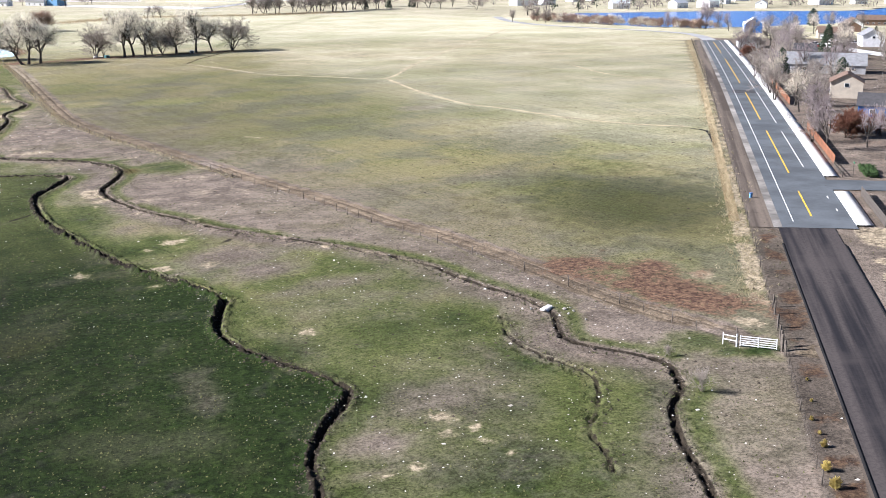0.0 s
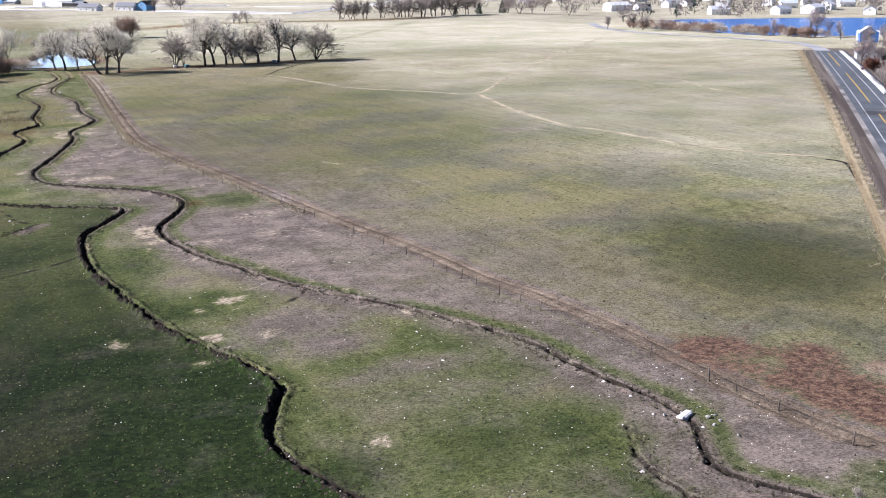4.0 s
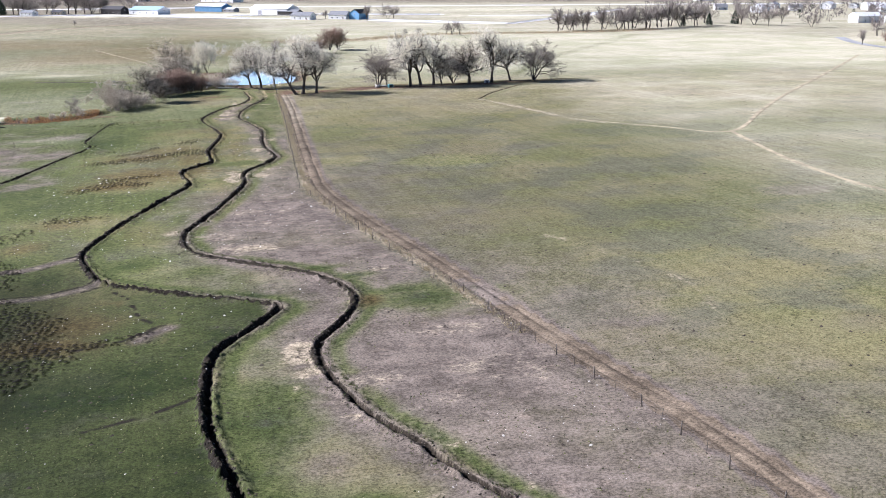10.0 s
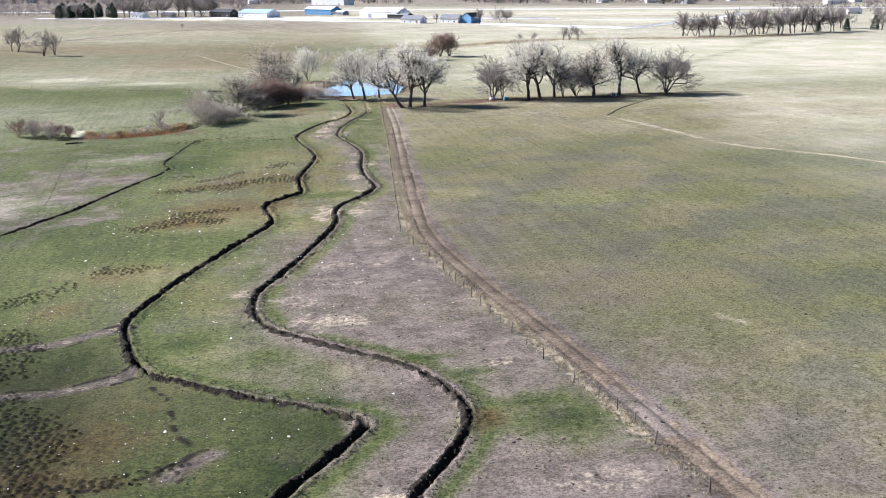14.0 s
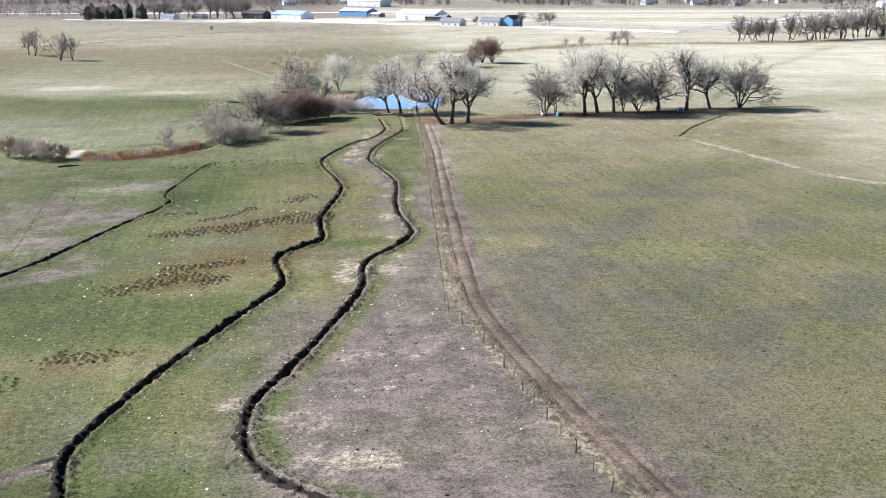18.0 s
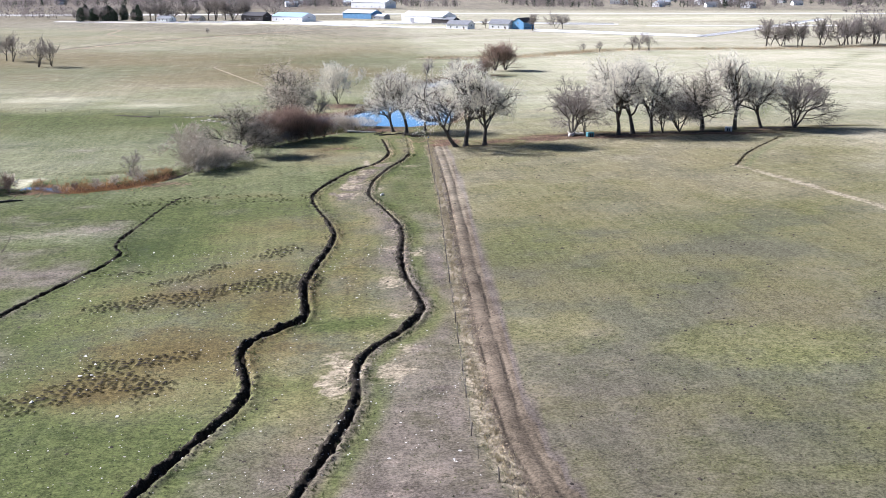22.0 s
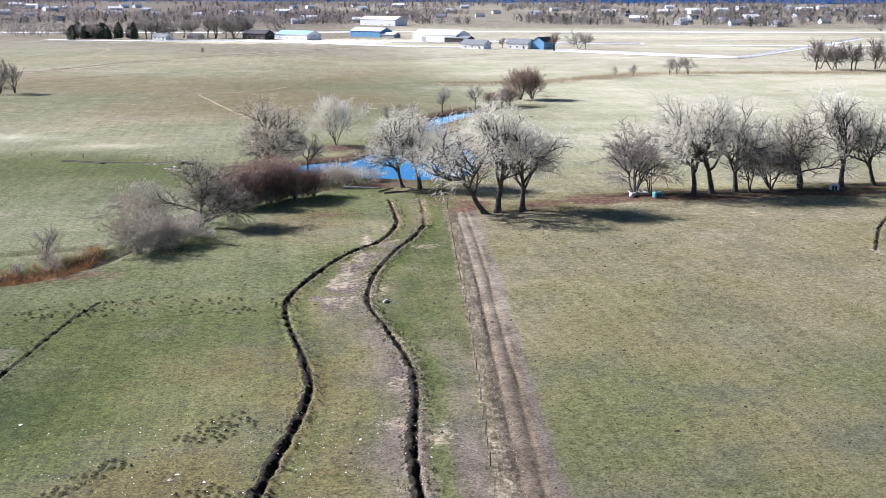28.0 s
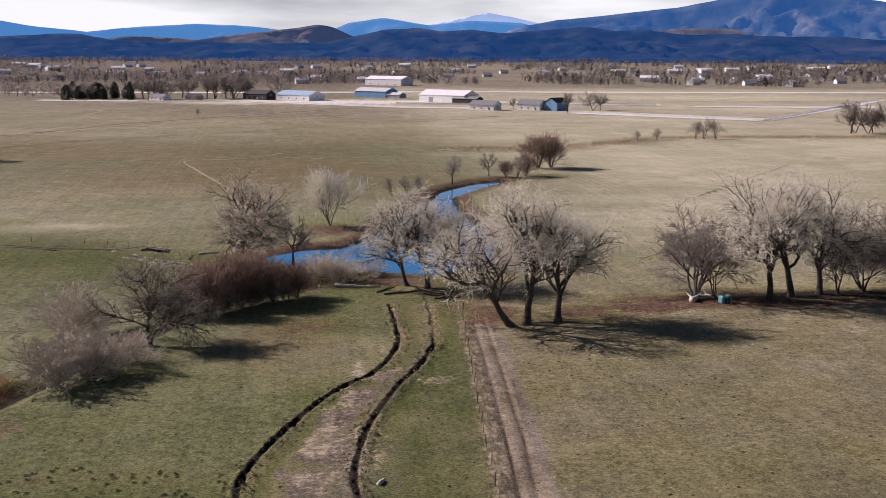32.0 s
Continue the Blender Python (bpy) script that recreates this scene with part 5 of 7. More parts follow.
def tree_meshes(name, seed, height, stems=1, lean=(0, 0), top=4, up=0.12, wild=0.17, kids=(2, 1, 1, 2), thick=0.34, first=0.42, wide=0.8, twig=0.022, spray=0):
    """Trunk mesh and crown mesh of a bare tree whose base is at the origin."""
    rng = np.random.default_rng(seed)
    out = []
    for k in range(stems):
        a = rng.uniform(0, 2 * np.pi)
        tilt = 0.0 if stems == 1 else rng.uniform(0.15, wide * 0.6)
        d = np.array((math.cos(a) * tilt + lean[0], math.sin(a) * tilt + lean[1], 1.0))
        base = np.array((math.cos(a), math.sin(a), 0)) * (0 if stems == 1 else 0.06)
        base[2] = -0.3
        grow(rng, out, base, d / np.linalg.norm(d), height * first * rng.uniform(0.9, 1.1), thick * (1 if stems == 1 else 0.6), 0, top, up, wild, kids)
    if spray:
        for p, q, ra, rb, level in [o for o in out if o[4] == top]:
            d = (q - p) / np.linalg.norm(q - p)
            for k in range(1 if rng.uniform() < spray else 0):
                a = p + (q - p) * rng.uniform(0.4, 1.0)
                e = d * 0.8 + rng.normal(0, 0.55, 3) + (0, 0, 0.1)
                b = a + e / np.linalg.norm(e) * height * rng.uniform(0.02, 0.036)
                f = e * 0.7 + rng.normal(0, 0.3, 3) + (0, 0, -0.55)
                out.append((a, b, rb, rb, top + 1))
                out.append((b, b + f / np.linalg.norm(f) * height * rng.uniform(0.018, 0.04), rb, rb * 0.6, top + 1))
    P0, P1 = np.array([o[0] for o in out]), np.array([o[1] for o in out])
    R0, R1, L = np.array([o[2] for o in out]), np.array([o[3] for o in out]), np.array([o[4] for o in out])
    fit = height / np.percentile(P1[:, 2], 98.5)
    P0, P1 = P0 * fit, P1 * fit
    P0[:, :2], P1[:, :2] = P0[:, :2] * wide / 0.8, P1[:, :2] * wide / 0.8
    big = L <= (3 if top >= 4 else 1)
    R0, R1 = np.maximum(R0, twig), np.maximum(R1, twig * 0.8)
    flare = 1 + 0.6 * np.exp(-np.maximum(P0[:, 2], 0) / 0.6)
    trunk = np_mesh(name + "_trunk", *tubes(P0[big], P1[big], R0[big] * flare[big], R1[big], 5))
    crown = np_mesh(name + "_crown", *tubes(P0[~big], P1[~big], R0[~big], R1[~big], 3), False)
    return trunk, crown


def tree_kind(name, label, meshes, bark, twigs, category="tree", group=""):
    ob = thing(name, Matrix.Identity(4), label, category, group)
    part("trunk" if category == "tree" else "stem", meshes[0], bark, ob)
    part("crown" if category == "tree" else "foliage", meshes[1], twigs, ob)
    return ob


def stand(kind, x, y, size=1.0, turn=None, z=None, label=""):
    """A copy of a kind at a place on the ground."""
    h = ground_z(x, y) if z is None else z
    t = turn if turn is not None else (x * 37.7 + y * 91.3) % 360
    ob = copy_thing(kind, pose(x, y, h, 0, 0, t))
    ob.scale = (size, size, size)
    if label:
        tagged(ob, label)
    return ob


def drop_kind(ob):
    for o in (*ob.children_recursive, ob):
        bpy.data.objects.remove(o)


COTTON = "bare grey cottonwood tree with pale spreading twigs"
K_BIG = [tree_kind("cottonwood_tree", COTTON, tree_meshes("cottonwood%d" % i, 11 + i, 20, 1, top=4, kids=(2, 2, 1, 2), up=0.075, wild=0.19, thick=0.6, first=0.3, wide=0.84, twig=0.023, spray=0.9), M_BARK, M_TWIG, group="cottonwoods by the pond") for i in range(4)]
K_LEAN = tree_kind("cottonwood_tree", "bare cottonwood with a trunk leaning over the track", tree_meshes("leaning", 31, 19, 1, lean=(-0.85, 0.1), top=4, kids=(2, 2, 1, 2), up=0.06, wild=0.2, thick=0.6, first=0.34, wide=0.9, twig=0.023, spray=0.9), M_BARK, M_TWIG, group="cottonwoods by the pond")
K_MULTI = [tree_kind("cottonwood_tree", "bare many-stemmed cottonwood with dark limbs", tree_meshes("multi%d" % i, 41 + i, 15, 5, top=3, kids=(1, 2, 2), up=0.03, wild=0.16, thick=0.5, first=0.4, wide=1.0, twig=0.036, spray=0.15), M_BARK, M_TWIG_DARK, group="cottonwoods by the pond") for i in range(2)]
K_WILLOW = [tree_kind("willow_shrub", "dense leafless willow thicket with reddish stems", tree_meshes("willow%d" % i, 51 + i, 7, 15, top=2, kids=(1, 2), up=0.12, wild=0.15, thick=0.1, first=0.45, wide=0.9, twig=0.03), M_BARK, M_TWIG_RED, "shrub", "willows on the creek") for i in range(2)]
K_GREY = [tree_kind("grey_shrub", "dense leafless grey shrub with fine twigs", tree_meshes("greyshrub%d" % i, 61 + i, 5.4, 6, top=3, kids=(1, 1, 1), up=0.05, wild=0.24, thick=0.12, first=0.36, wide=1.0, twig=0.03), M_TWIG_DARK, M_TWIG_GREY, "shrub", "shrubs on the creek") for i in range(2)]
K_DARK = tree_kind("cottonwood_tree", "broad bare cottonwood with dark forked limbs", tree_meshes("broad", 37, 17, 2, top=4, kids=(2, 2, 2, 1), up=0.05, wild=0.2, thick=0.8, first=0.26, wide=1.0, twig=0.03, spray=0.25), M_BARK, M_TWIG_GREY, group="cottonwoods by the pond")
K_FAN = tree_kind("cottonwood_tree", "tall narrow bare tree fanning out pale twigs", tree_meshes("fan", 39, 14, 6, top=3, kids=(1, 1, 2), up=0.1, wild=0.11, thick=0.16, first=0.5, wide=0.8, twig=0.045, spray=0.1), M_BARK, M_TWIG, group="cottonwoods by the pond")
K_LOW = [tree_kind(nm, lab, tree_meshes("low%d" % i, 66 + i, 6, 5, top=2, kids=(1, 1), up=0.08, wild=0.18, thick=0.1, first=0.45, wide=0.95, twig=0.075), a, b, "shrub", "shrubs on the shore") for i, (nm, lab, a, b) in enumerate((("grey_shrub", "low leafless grey shrub", M_TWIG_DARK, M_TWIG_GREY), ("russet_shrub", "low leafless russet shrub", M_TWIG_RED, M_TWIG_RED)))]
K_SMALL = [tree_kind("bare_tree", "small bare brown tree with fine branches", tree_meshes("small%d" % i, 71 + i, 10, (1, 3, 3)[i], top=3, kids=((2, 2, 1), (1, 1, 1), (1, 1, 1))[i], up=0.08, wild=0.2, thick=0.26, first=0.34, wide=0.75, twig=0.045), M_BARK, M_TWIG_DARK, group="bare trees beyond the pasture") for i in range(3)]
K_DIST = [tree_kind("bare_tree", "distant bare brown tree", tree_meshes("distant%d" % i, 171 + i, 10, (1, 3, 2)[i], top=2, kids=((3, 4), (1, 3), (2, 3))[i], up=0.08, wild=0.2, thick=0.3, first=0.36, wide=0.8, twig=0.085), M_BARK, M_TWIG_DARK, group="bare trees beyond the pasture") for i in range(3)]
K_PALE = [tree_kind("bare_tree", ("bare mauve-grey garden tree", "bare pale-twigged garden tree")[i], tree_meshes("pale%d" % i, 81 + i, 11, 1, top=3, kids=(2, 2, 1), up=0.12, wild=0.17, thick=0.24, first=0.33, wide=0.75, twig=0.034), M_BARK, (M_TWIG_MAUVE, M_TWIG_GREY)[i], group="garden trees by the road") for i in range(2)]
K_RUST = tree_kind("rusty_tree", "broad tree holding rust-brown leaves beside the street", tree_meshes("rusty", 91, 6.5, 6, top=3, kids=(1, 2, 2), up=0.06, wild=0.2, thick=0.15, first=0.3, wide=0.9, twig=0.055), M_BARK, M_TWIG_RUST, group="garden trees by the road")


def conifer_meshes(name, seed, height, blunt=False):
    rng = np.random.default_rng(seed)
    trunk = np_mesh(name + "_trunk", *tubes([(0, 0, -0.3)], [(0, 0, height * 0.95)], [0.22], [0.03], 6))
    p0, p1 = [], []
    for k in range(520):
        f = rng.uniform(0.06, 1)
        reach = height * (0.36 * math.sqrt(max(0.02, 1 - (2 * f - 0.9) ** 2 * 0.9)) if blunt else 0.46 * (1 - f) ** 0.7) * rng.uniform(0.6, 1.1)
        a = rng.uniform(0, 2 * np.pi)
        tip = np.array((math.cos(a) * reach, math.sin(a) * reach, height * f - reach * 0.25))
        for j in range(3):
            s = tip * np.array((rng.uniform(0.3, 1), rng.uniform(0.3, 1), 1)) * np.array((1, 1, 1))
            p0.append(s + rng.normal(0, 0.12, 3))
            p1.append(s + np.array((math.cos(a), math.sin(a), -0.35)) * 0.55 + rng.normal(0, 0.15, 3))
    n = len(p0)
    return trunk, np_mesh(name + "_crown", *tubes(p0, p1, np.full(n, 0.15), np.full(n, 0.02), 3), False)


K_FIR = [tree_kind("conifer", "dark green conifer with drooping boughs", conifer_meshes("fir%d" % i, 95 + i, 10, i == 1), M_BARK, M_NEEDLE, group="conifers beyond the pasture") for i in range(2)]

# the trees round the pond
stand(K_LEAN, 34.0, 529.0, 0.95, 10)
stand(K_BIG[0], 36.2, 530.0, 1.06, 40)
stand(K_BIG[1], 41.4, 531.8, 0.96, 200)
stand(K_BIG[2], 20.6, 559.5, 0.88, 80)
stand(K_BIG[3], 16.8, 562.5, 0.76, 300)
stand(K_BIG[0], 26.0, 563.0, 0.72, 140)
stand(K_DARK, -17.2, 587.0, 0.98, 15)
stand(K_SMALL[0], -7.3, 587.0, 0.95, 120)
stand(K_FAN, -4.2, 639.0, 1.0, 30)
stand(K_MULTI[0], 66.7, 546.5, 0.95, 150)
stand(K_SMALL[2], 70.5, 547.5, 1.0, 10)
stand(K_BIG[0], 79.3, 545.5, 1.0, 250)
stand(K_BIG[2], 83.5, 547.5, 1.05, 130)
stand(K_BIG[1], 89.1, 549.5, 0.95, 20)
stand(K_SMALL[2], 92.5, 549.5, 1.1, 70)
stand(K_DARK, 103.8, 551.8, 0.95, 190)
stand(K_MULTI[1], 97.5, 551.0, 0.7, 230)
stand(K_BIG[0], 113.7, 553.8, 1.05, 80)
stand(K_BIG[3], 122.0, 556.0, 0.85, 260)
stand(K_MULTI[0], 132.0, 557.5, 1.0, 20, label="bare many-stemmed tree with a broad round crown")
for x, y, s in ((-18.6, 541.5, 0.95), (-15.5, 544.5, 1.1), (-12.4, 547.5, 1.15), (-9.3, 550.5, 1.1), (-6.6, 553.5, 1.0), (-14.0, 549.5, 1.15), (-18.2, 548.0, 0.95), (-4.0, 557.0, 0.85), (-10.6, 555.0, 1.1)):
    stand(K_WILLOW[int(x * 7) % 2], x + 0.4 + 0.9 * math.sin(x * 9), y - 2.5 + 0.9 * math.cos(y * 7), s * (0.85 + 0.35 * abs(math.sin(x * y))))
for k in range(16):
    stand(K_LOW[(k * 3) % 4 // 2], -18.5 + 1.0 * k + 0.6 * math.sin(k * 5), 538.5 + 1.02 * k + 1.2 * math.cos(k * 3), 0.36 + 0.2 * abs(math.sin(k * 7)))
for x, y, s in ((-29.5, 502.6, 0.95), (-28.2, 501.0, 1.15), (-25.8, 504.9, 1.2), (-22.8, 508.6, 1.0), (-26.4, 509.5, 1.2), (-34.8, 526.5, 1.25), (-33.4, 528.0, 1.0), (-21.4, 514.0, 0.75), (-29.8, 507.0, 0.95), (-1.0, 566.0, 0.93), (2.7, 567.5, 1.0), (5.0, 569.5, 0.77), (9.2, 572.5, 0.68)):
    stand(K_GREY[int(x * 5) % 2], x, y, s * (0.85 + 0.3 * abs(math.sin(x * 3 + y))))
stand(K_DARK, -21.3, 522.0, 0.74, 70, label="bare grey tree rising from the creek shrubs")
for x, y, s in ((-52, 481.5, 0.3), (-47.5, 482, 0.4), (-44, 486, 0.38), (-41, 492.5, 0.5), (-38.5, 488, 0.45), (-55, 478, 0.3), (-70, 483, 0.75), (-74, 486, 0.85), (-66, 481, 0.6), (-79, 490, 0.8), (-72, 480, 0.8), (-77, 484, 0.9), (-68, 486, 0.6), (-83, 487, 0.9)):
    stand(K_LOW[int(y) % 2], x, y, s)
stand(K_SMALL[1], -43.5, 497.5, 0.55)
for x, y, s, k in ((28, 732, 0.9, 0), (41.3, 755, 0.8, 0), (51, 750, 0.75, 2), (9, 699, 0.55, 2), (13.7, 701, 0.6, 1), (18, 703, 0.55, 2), (155, 936, 0.9, 2), (160, 938, 1.0, 1), (166, 937, 0.95, 2), (134, 928, 0.6, 2), (124, 926, 0.5, 1)):
    stand(K_SMALL[k], x, y, s)
for x, y, s in ((54.3, 755, 1.1), (61.5, 784, 1.75), (66.5, 787, 1.8), (47, 752, 0.8)):
    stand(K_WILLOW[int(x) % 2], x, y, s)
stand(K_SMALL[1], -188, 844, 1.45)
stand(K_SMALL[2], -163, 807, 1.4)
stand(K_SMALL[0], -194, 852, 1.3)
stand(K_SMALL[2], -158, 812, 1.2)
stand(K_SMALL[2], -139, 1141, 0.45)
# the far row behind the field
for k, (x, y, s) in enumerate(((252, 984, 1.5), (262, 985, 1.3), (271, 979, 1.4), (290, 992, 1.5), (303, 990, 1.6), (312, 1000, 1.5), (320, 1007, 1.6), (331, 1005, 1.7), (346, 1018, 1.6), (359, 1030, 1.9), (369, 1028, 1.8), (386, 1040, 1.7), (415, 1092, 1.5), (442, 1045, 1.5), (448, 1030, 1.3), (455, 1110, 1.5), (471, 997, 1.1), (479, 1072, 1.3), (397, 778, 0.8), (459, 871, 1.2), (413, 756, 0.9), (424, 790, 0.9), (436, 1060, 1.4))):
    stand(K_DIST[k % 3], x, y, s * 1.15)
    if 250 < x < 420 and y > 970:
        stand(K_DIST[(k + 1) % 3], x + 5, y + 7, s * 0.95)
for x, y, s in ((404, 1053, 1.0), (434, 1069, 1.15), (378, 1046, 0.8)):
    stand(K_FIR[int(x) % 2], x, y, s)
# shrubs on the lake shore
rs = np.random.default_rng(5)
for k in range(130):
    f = k / 129
    x, y = 424 + 40 * f + rs.uniform(-8, 14), 800 - 172 * f + rs.uniform(-6, 6)
    stand(K_LOW[min(k % 3, 1)], x, y, rs.uniform(0.6, 1.15))
for x, y, s in ((466, 634, 1.6), (472, 648, 1.5), (452, 660, 1.0), (480, 640, 1.0)):
    stand(K_PALE[int(x) % 2], x, y, s)

# ---- farm and houses ----
WALLS = {k: plain("wall_" + k, c, 0.8, 0.6, 0.1) for k, c in dict(white=(0.86, 0.86, 0.85), grey=(0.36, 0.36, 0.36), beige=(0.52, 0.46, 0.37), blue=(0.06, 0.16, 0.42), brown=(0.2, 0.13, 0.09), dark=(0.055, 0.05, 0.048), steelblue=(0.16, 0.34, 0.55)).items()}
ROOFS = {k: plain("roof_" + k, c, 0.85, 0.8, 0.18) for k, c in dict(grey=(0.23, 0.235, 0.24), brown=(0.17, 0.115, 0.085), dark=(0.07, 0.068, 0.07), pale=(0.6, 0.62, 0.65), blue=(0.35, 0.5, 0.66), white=(0.88, 0.88, 0.88)).items()}
M_PANE, _nt, _bs = material("window_glass", 0.08, 0.5)
_bs.inputs["Base Color"].default_value = (0.02, 0.03, 0.04, 1)


def gable(bm, w, d, z0, z1, over=0.0, thick=0.0):
    """A gable prism over w by d whose ridge runs along x."""
    a, b = w / 2 + over, d / 2 + over
    lo = z0 - over * (z1 - z0) / (d / 2)
    v = [bm.verts.new(p) for p in ((-a, -b, lo), (a, -b, lo), (a, b, lo), (-a, b, lo), (-a, 0, z1), (a, 0, z1))]
    if not thick:
        for f in ((0, 1, 5, 4), (2, 3, 4, 5), (1, 2, 5), (3, 0, 4)):
            bm.faces.new([v[i] for i in f])
        return bm
    u = [bm.verts.new(x.co - Vector((0, 0, thick))) for x in v]
    for f in ((0, 1, 5, 4), (2, 3, 4, 5)):
        bm.faces.new([v[i] for i in f])
        bm.faces.new([u[i] for i in reversed(f)])
    for i, j in ((0, 1), (1, 5), (5, 2), (2, 3), (3, 4), (4, 0)):
        bm.faces.new([v[j], v[i], u[i], u[j]])
    return bm


def house(name, x, y, turn, w, d, h, rise, wall, roof, label, windows=3, door=True, chimney=False, garage=False, group="houses beside the road", far=False):
    ob = thing(name, pose(x, y, ground_z(x, y), 0, 0, turn), label, "house" if name == "house" else "barn", group)
    bm = boxed(-w / 2, w / 2, -d / 2, d / 2, -0.4, h)
    gable(bm, w, d, h, h + rise - 0.02)
    body = part("wall", bm, WALLS[wall], ob)
    part("roof", gable(bmesh.new(), w, d, h + 0.14, h + rise + 0.14, 0.45, 0.16), ROOFS[roof], ob)
    for side in (-1, 1):
        for i in range(windows):
            wx = -w / 2 + w * (i + 0.7) / (windows + 0.4)
            yy = side * (d / 2 + 0.03)
            win = part("window", boxed(wx - 0.75, wx + 0.75, yy - 0.05, yy + 0.05, 1.0, 2.3), M_WHITE, ob)
            part("pane", boxed(wx - 0.62, wx + 0.62, yy + side * 0.03 - 0.04, yy + side * 0.03 + 0.04, 1.12, 2.18), M_PANE, win)
    for side in (-1, 1):
        if h > 2.2:
            xx = side * (w / 2 + 0.03)
            win = part("window", boxed(xx - 0.05, xx + 0.05, -0.7, 0.7, max(1.0, h - 1.4), h - 0.2), M_WHITE, ob)
            part("pane", boxed(xx + side * 0.03 - 0.04, xx + side * 0.03 + 0.04, -0.58, 0.58, max(1.1, h - 1.3), h - 0.3), M_PANE, win)
    if door:
        part("door", boxed(w * 0.3, w * 0.3 + 1.0, -d / 2 - 0.06, -d / 2 + 0.02, 0, 2.05), WALLS["brown"], ob)
    if garage:
        part("garage_door", boxed(-w * 0.45, -w * 0.45 + 4.6, -d / 2 - 0.06, -d / 2 + 0.02, 0, 2.2), WALLS["white"], ob)
    if chimney:
        part("chimney", boxed(w * 0.28, w * 0.28 + 0.9, -0.4, 0.5, h, h + rise + 1.0), WALLS["beige"], ob)
    return ob


R = 55.5
house("house", 223, 222, -45, 17, 10, 3.2, 2.6, "blue", "dark", "blue-walled house with a dark shingle roof and white windows", chimney=True)
house("house", 244, 262, 48, 12, 9, 4.6, 2.4, "beige", "brown", "beige two-storey house with a chimney and brown roof", chimney=True)
house("house", 291, 326, -42, 30, 14, 3.2, 3.6, "grey", "grey", "long low house with a broad grey roof", windows=5, garage=True)
house("house", 330, 385, R - 90, 15, 10, 3.4, 2.6, "white", "dark", "white house with a dark roof among bare trees", chimney=True)
house("house", 415, 432, R, 16, 10, 5.4, 3.0, "white", "grey", "white two-storey house with a steep gable", garage=True)
house("house", 452, 498, R - 90, 18, 11, 3.4, 2.8, "beige", "brown", "beige house with a brown roof", garage=True)
house("house", 458, 575, R, 13, 10, 5.6, 3.4, "blue", "pale", "tall blue-gabled house with white sides near the lake")
house("house", 470, 590, R - 90, 12, 9, 3.2, 2.6, "white", "pale", "white house with a pale roof near the lake")
house("house", 360, 455, R, 16, 10, 3.4, 2.8, "grey", "brown", "grey house with a brown roof", garage=True)
house("house", 300, 250, R, 16, 10, 3.4, 2.8, "beige", "grey", "beige house with a grey roof", garage=True)
house("house", 352, 320, R - 90, 16, 10, 5.2, 2.8, "white", "grey", "white two-storey house with a grey roof", garage=True)
house("house", 520, 560, R, 18, 11, 3.6, 3.0, "brown", "brown", "brown house with a brown roof by the lake")
house("house", 560, 600, R, 18, 11, 3.6, 3.0, "white", "brown", "white house with a brown roof by the lake")
house("house", 600, 625, R - 90, 20, 12, 4.0, 3.0, "brown", "brown", "long brown house by the lake", windows=5)
house("house", 470, 430, R, 16, 10, 5.0, 3.0, "white", "pale", "white house with pale gables", garage=True)
# the barns
house("barn", 36, 1378, -38, 50, 22, 6.5, 4.2, "white", "white", "large white barn with a low metal roof", windows=0, door=False, group="farm buildings")
# Dark box paints the shaded gable; no opening is built.
bm = boxed(23.6, 25.2, -9, 9, 0, 5.6)
part("doorway", bm, WALLS["dark"], bpy.data.objects["barn"], "dark gable end with its shade put in the colour")
part("side_door", boxed(-14, -9, -11.1, -10.9, 0, 4.5), WALLS["grey"], bpy.data.objects["barn"])
house("barn", 52, 1356, -38, 26, 10, 4.0, 2.0, "dark", "grey", "dark lean-to shed before the white barn", windows=0, door=False, group="farm buildings")
house("barn", -100, 1416, -38, 42, 20, 4.8, 3.6, "white", "blue", "white barn with a pale blue metal roof", windows=4, door=False, group="farm buildings")
house("barn", -138, 1420, -38, 30, 12, 5.5, 3.2, "dark", "dark", "dark timber stable with open bays", windows=4, door=False, group="farm buildings")
house("barn", -34, 1490, -38, 40, 18, 6.0, 3.2, "steelblue", "pale", "open blue shed with a pale roof", windows=0, door=False, group="farm buildings")
house("barn", -36, 1880, -38, 62, 24, 8.0, 4.0, "white", "white", "long white building beyond the farm", windows=4, door=False, group="farm buildings")
house("barn", -14, 1470, -38, 18, 10, 3.2, 2.0, "grey", "pale", "low pale shed in the farm yard", windows=2, door=False, group="farm buildings")
house("house", 62, 1238, -35, 22, 11, 4.0, 3.2, "white", "grey", "small white farmhouse with a grey roof", group="farm buildings")
house("house", 98, 1240, -35, 20, 11, 4.4, 3.4, "white", "grey", "white farmhouse with a grey roof", group="farm buildings")
house("house", 116, 1234, 48, 15, 12, 6.0, 3.6, "steelblue", "dark", "blue farmhouse with a dark roof", group="farm buildings")
house("house", -225, 1400, -35, 18, 9, 3.2, 2.4, "white", "grey", "low white house behind bare trees", group="farm buildings")
house("house", -196, 1410, -35, 14, 9, 3.0, 2.4, "beige", "dark", "low beige house behind bare trees", group="farm buildings")
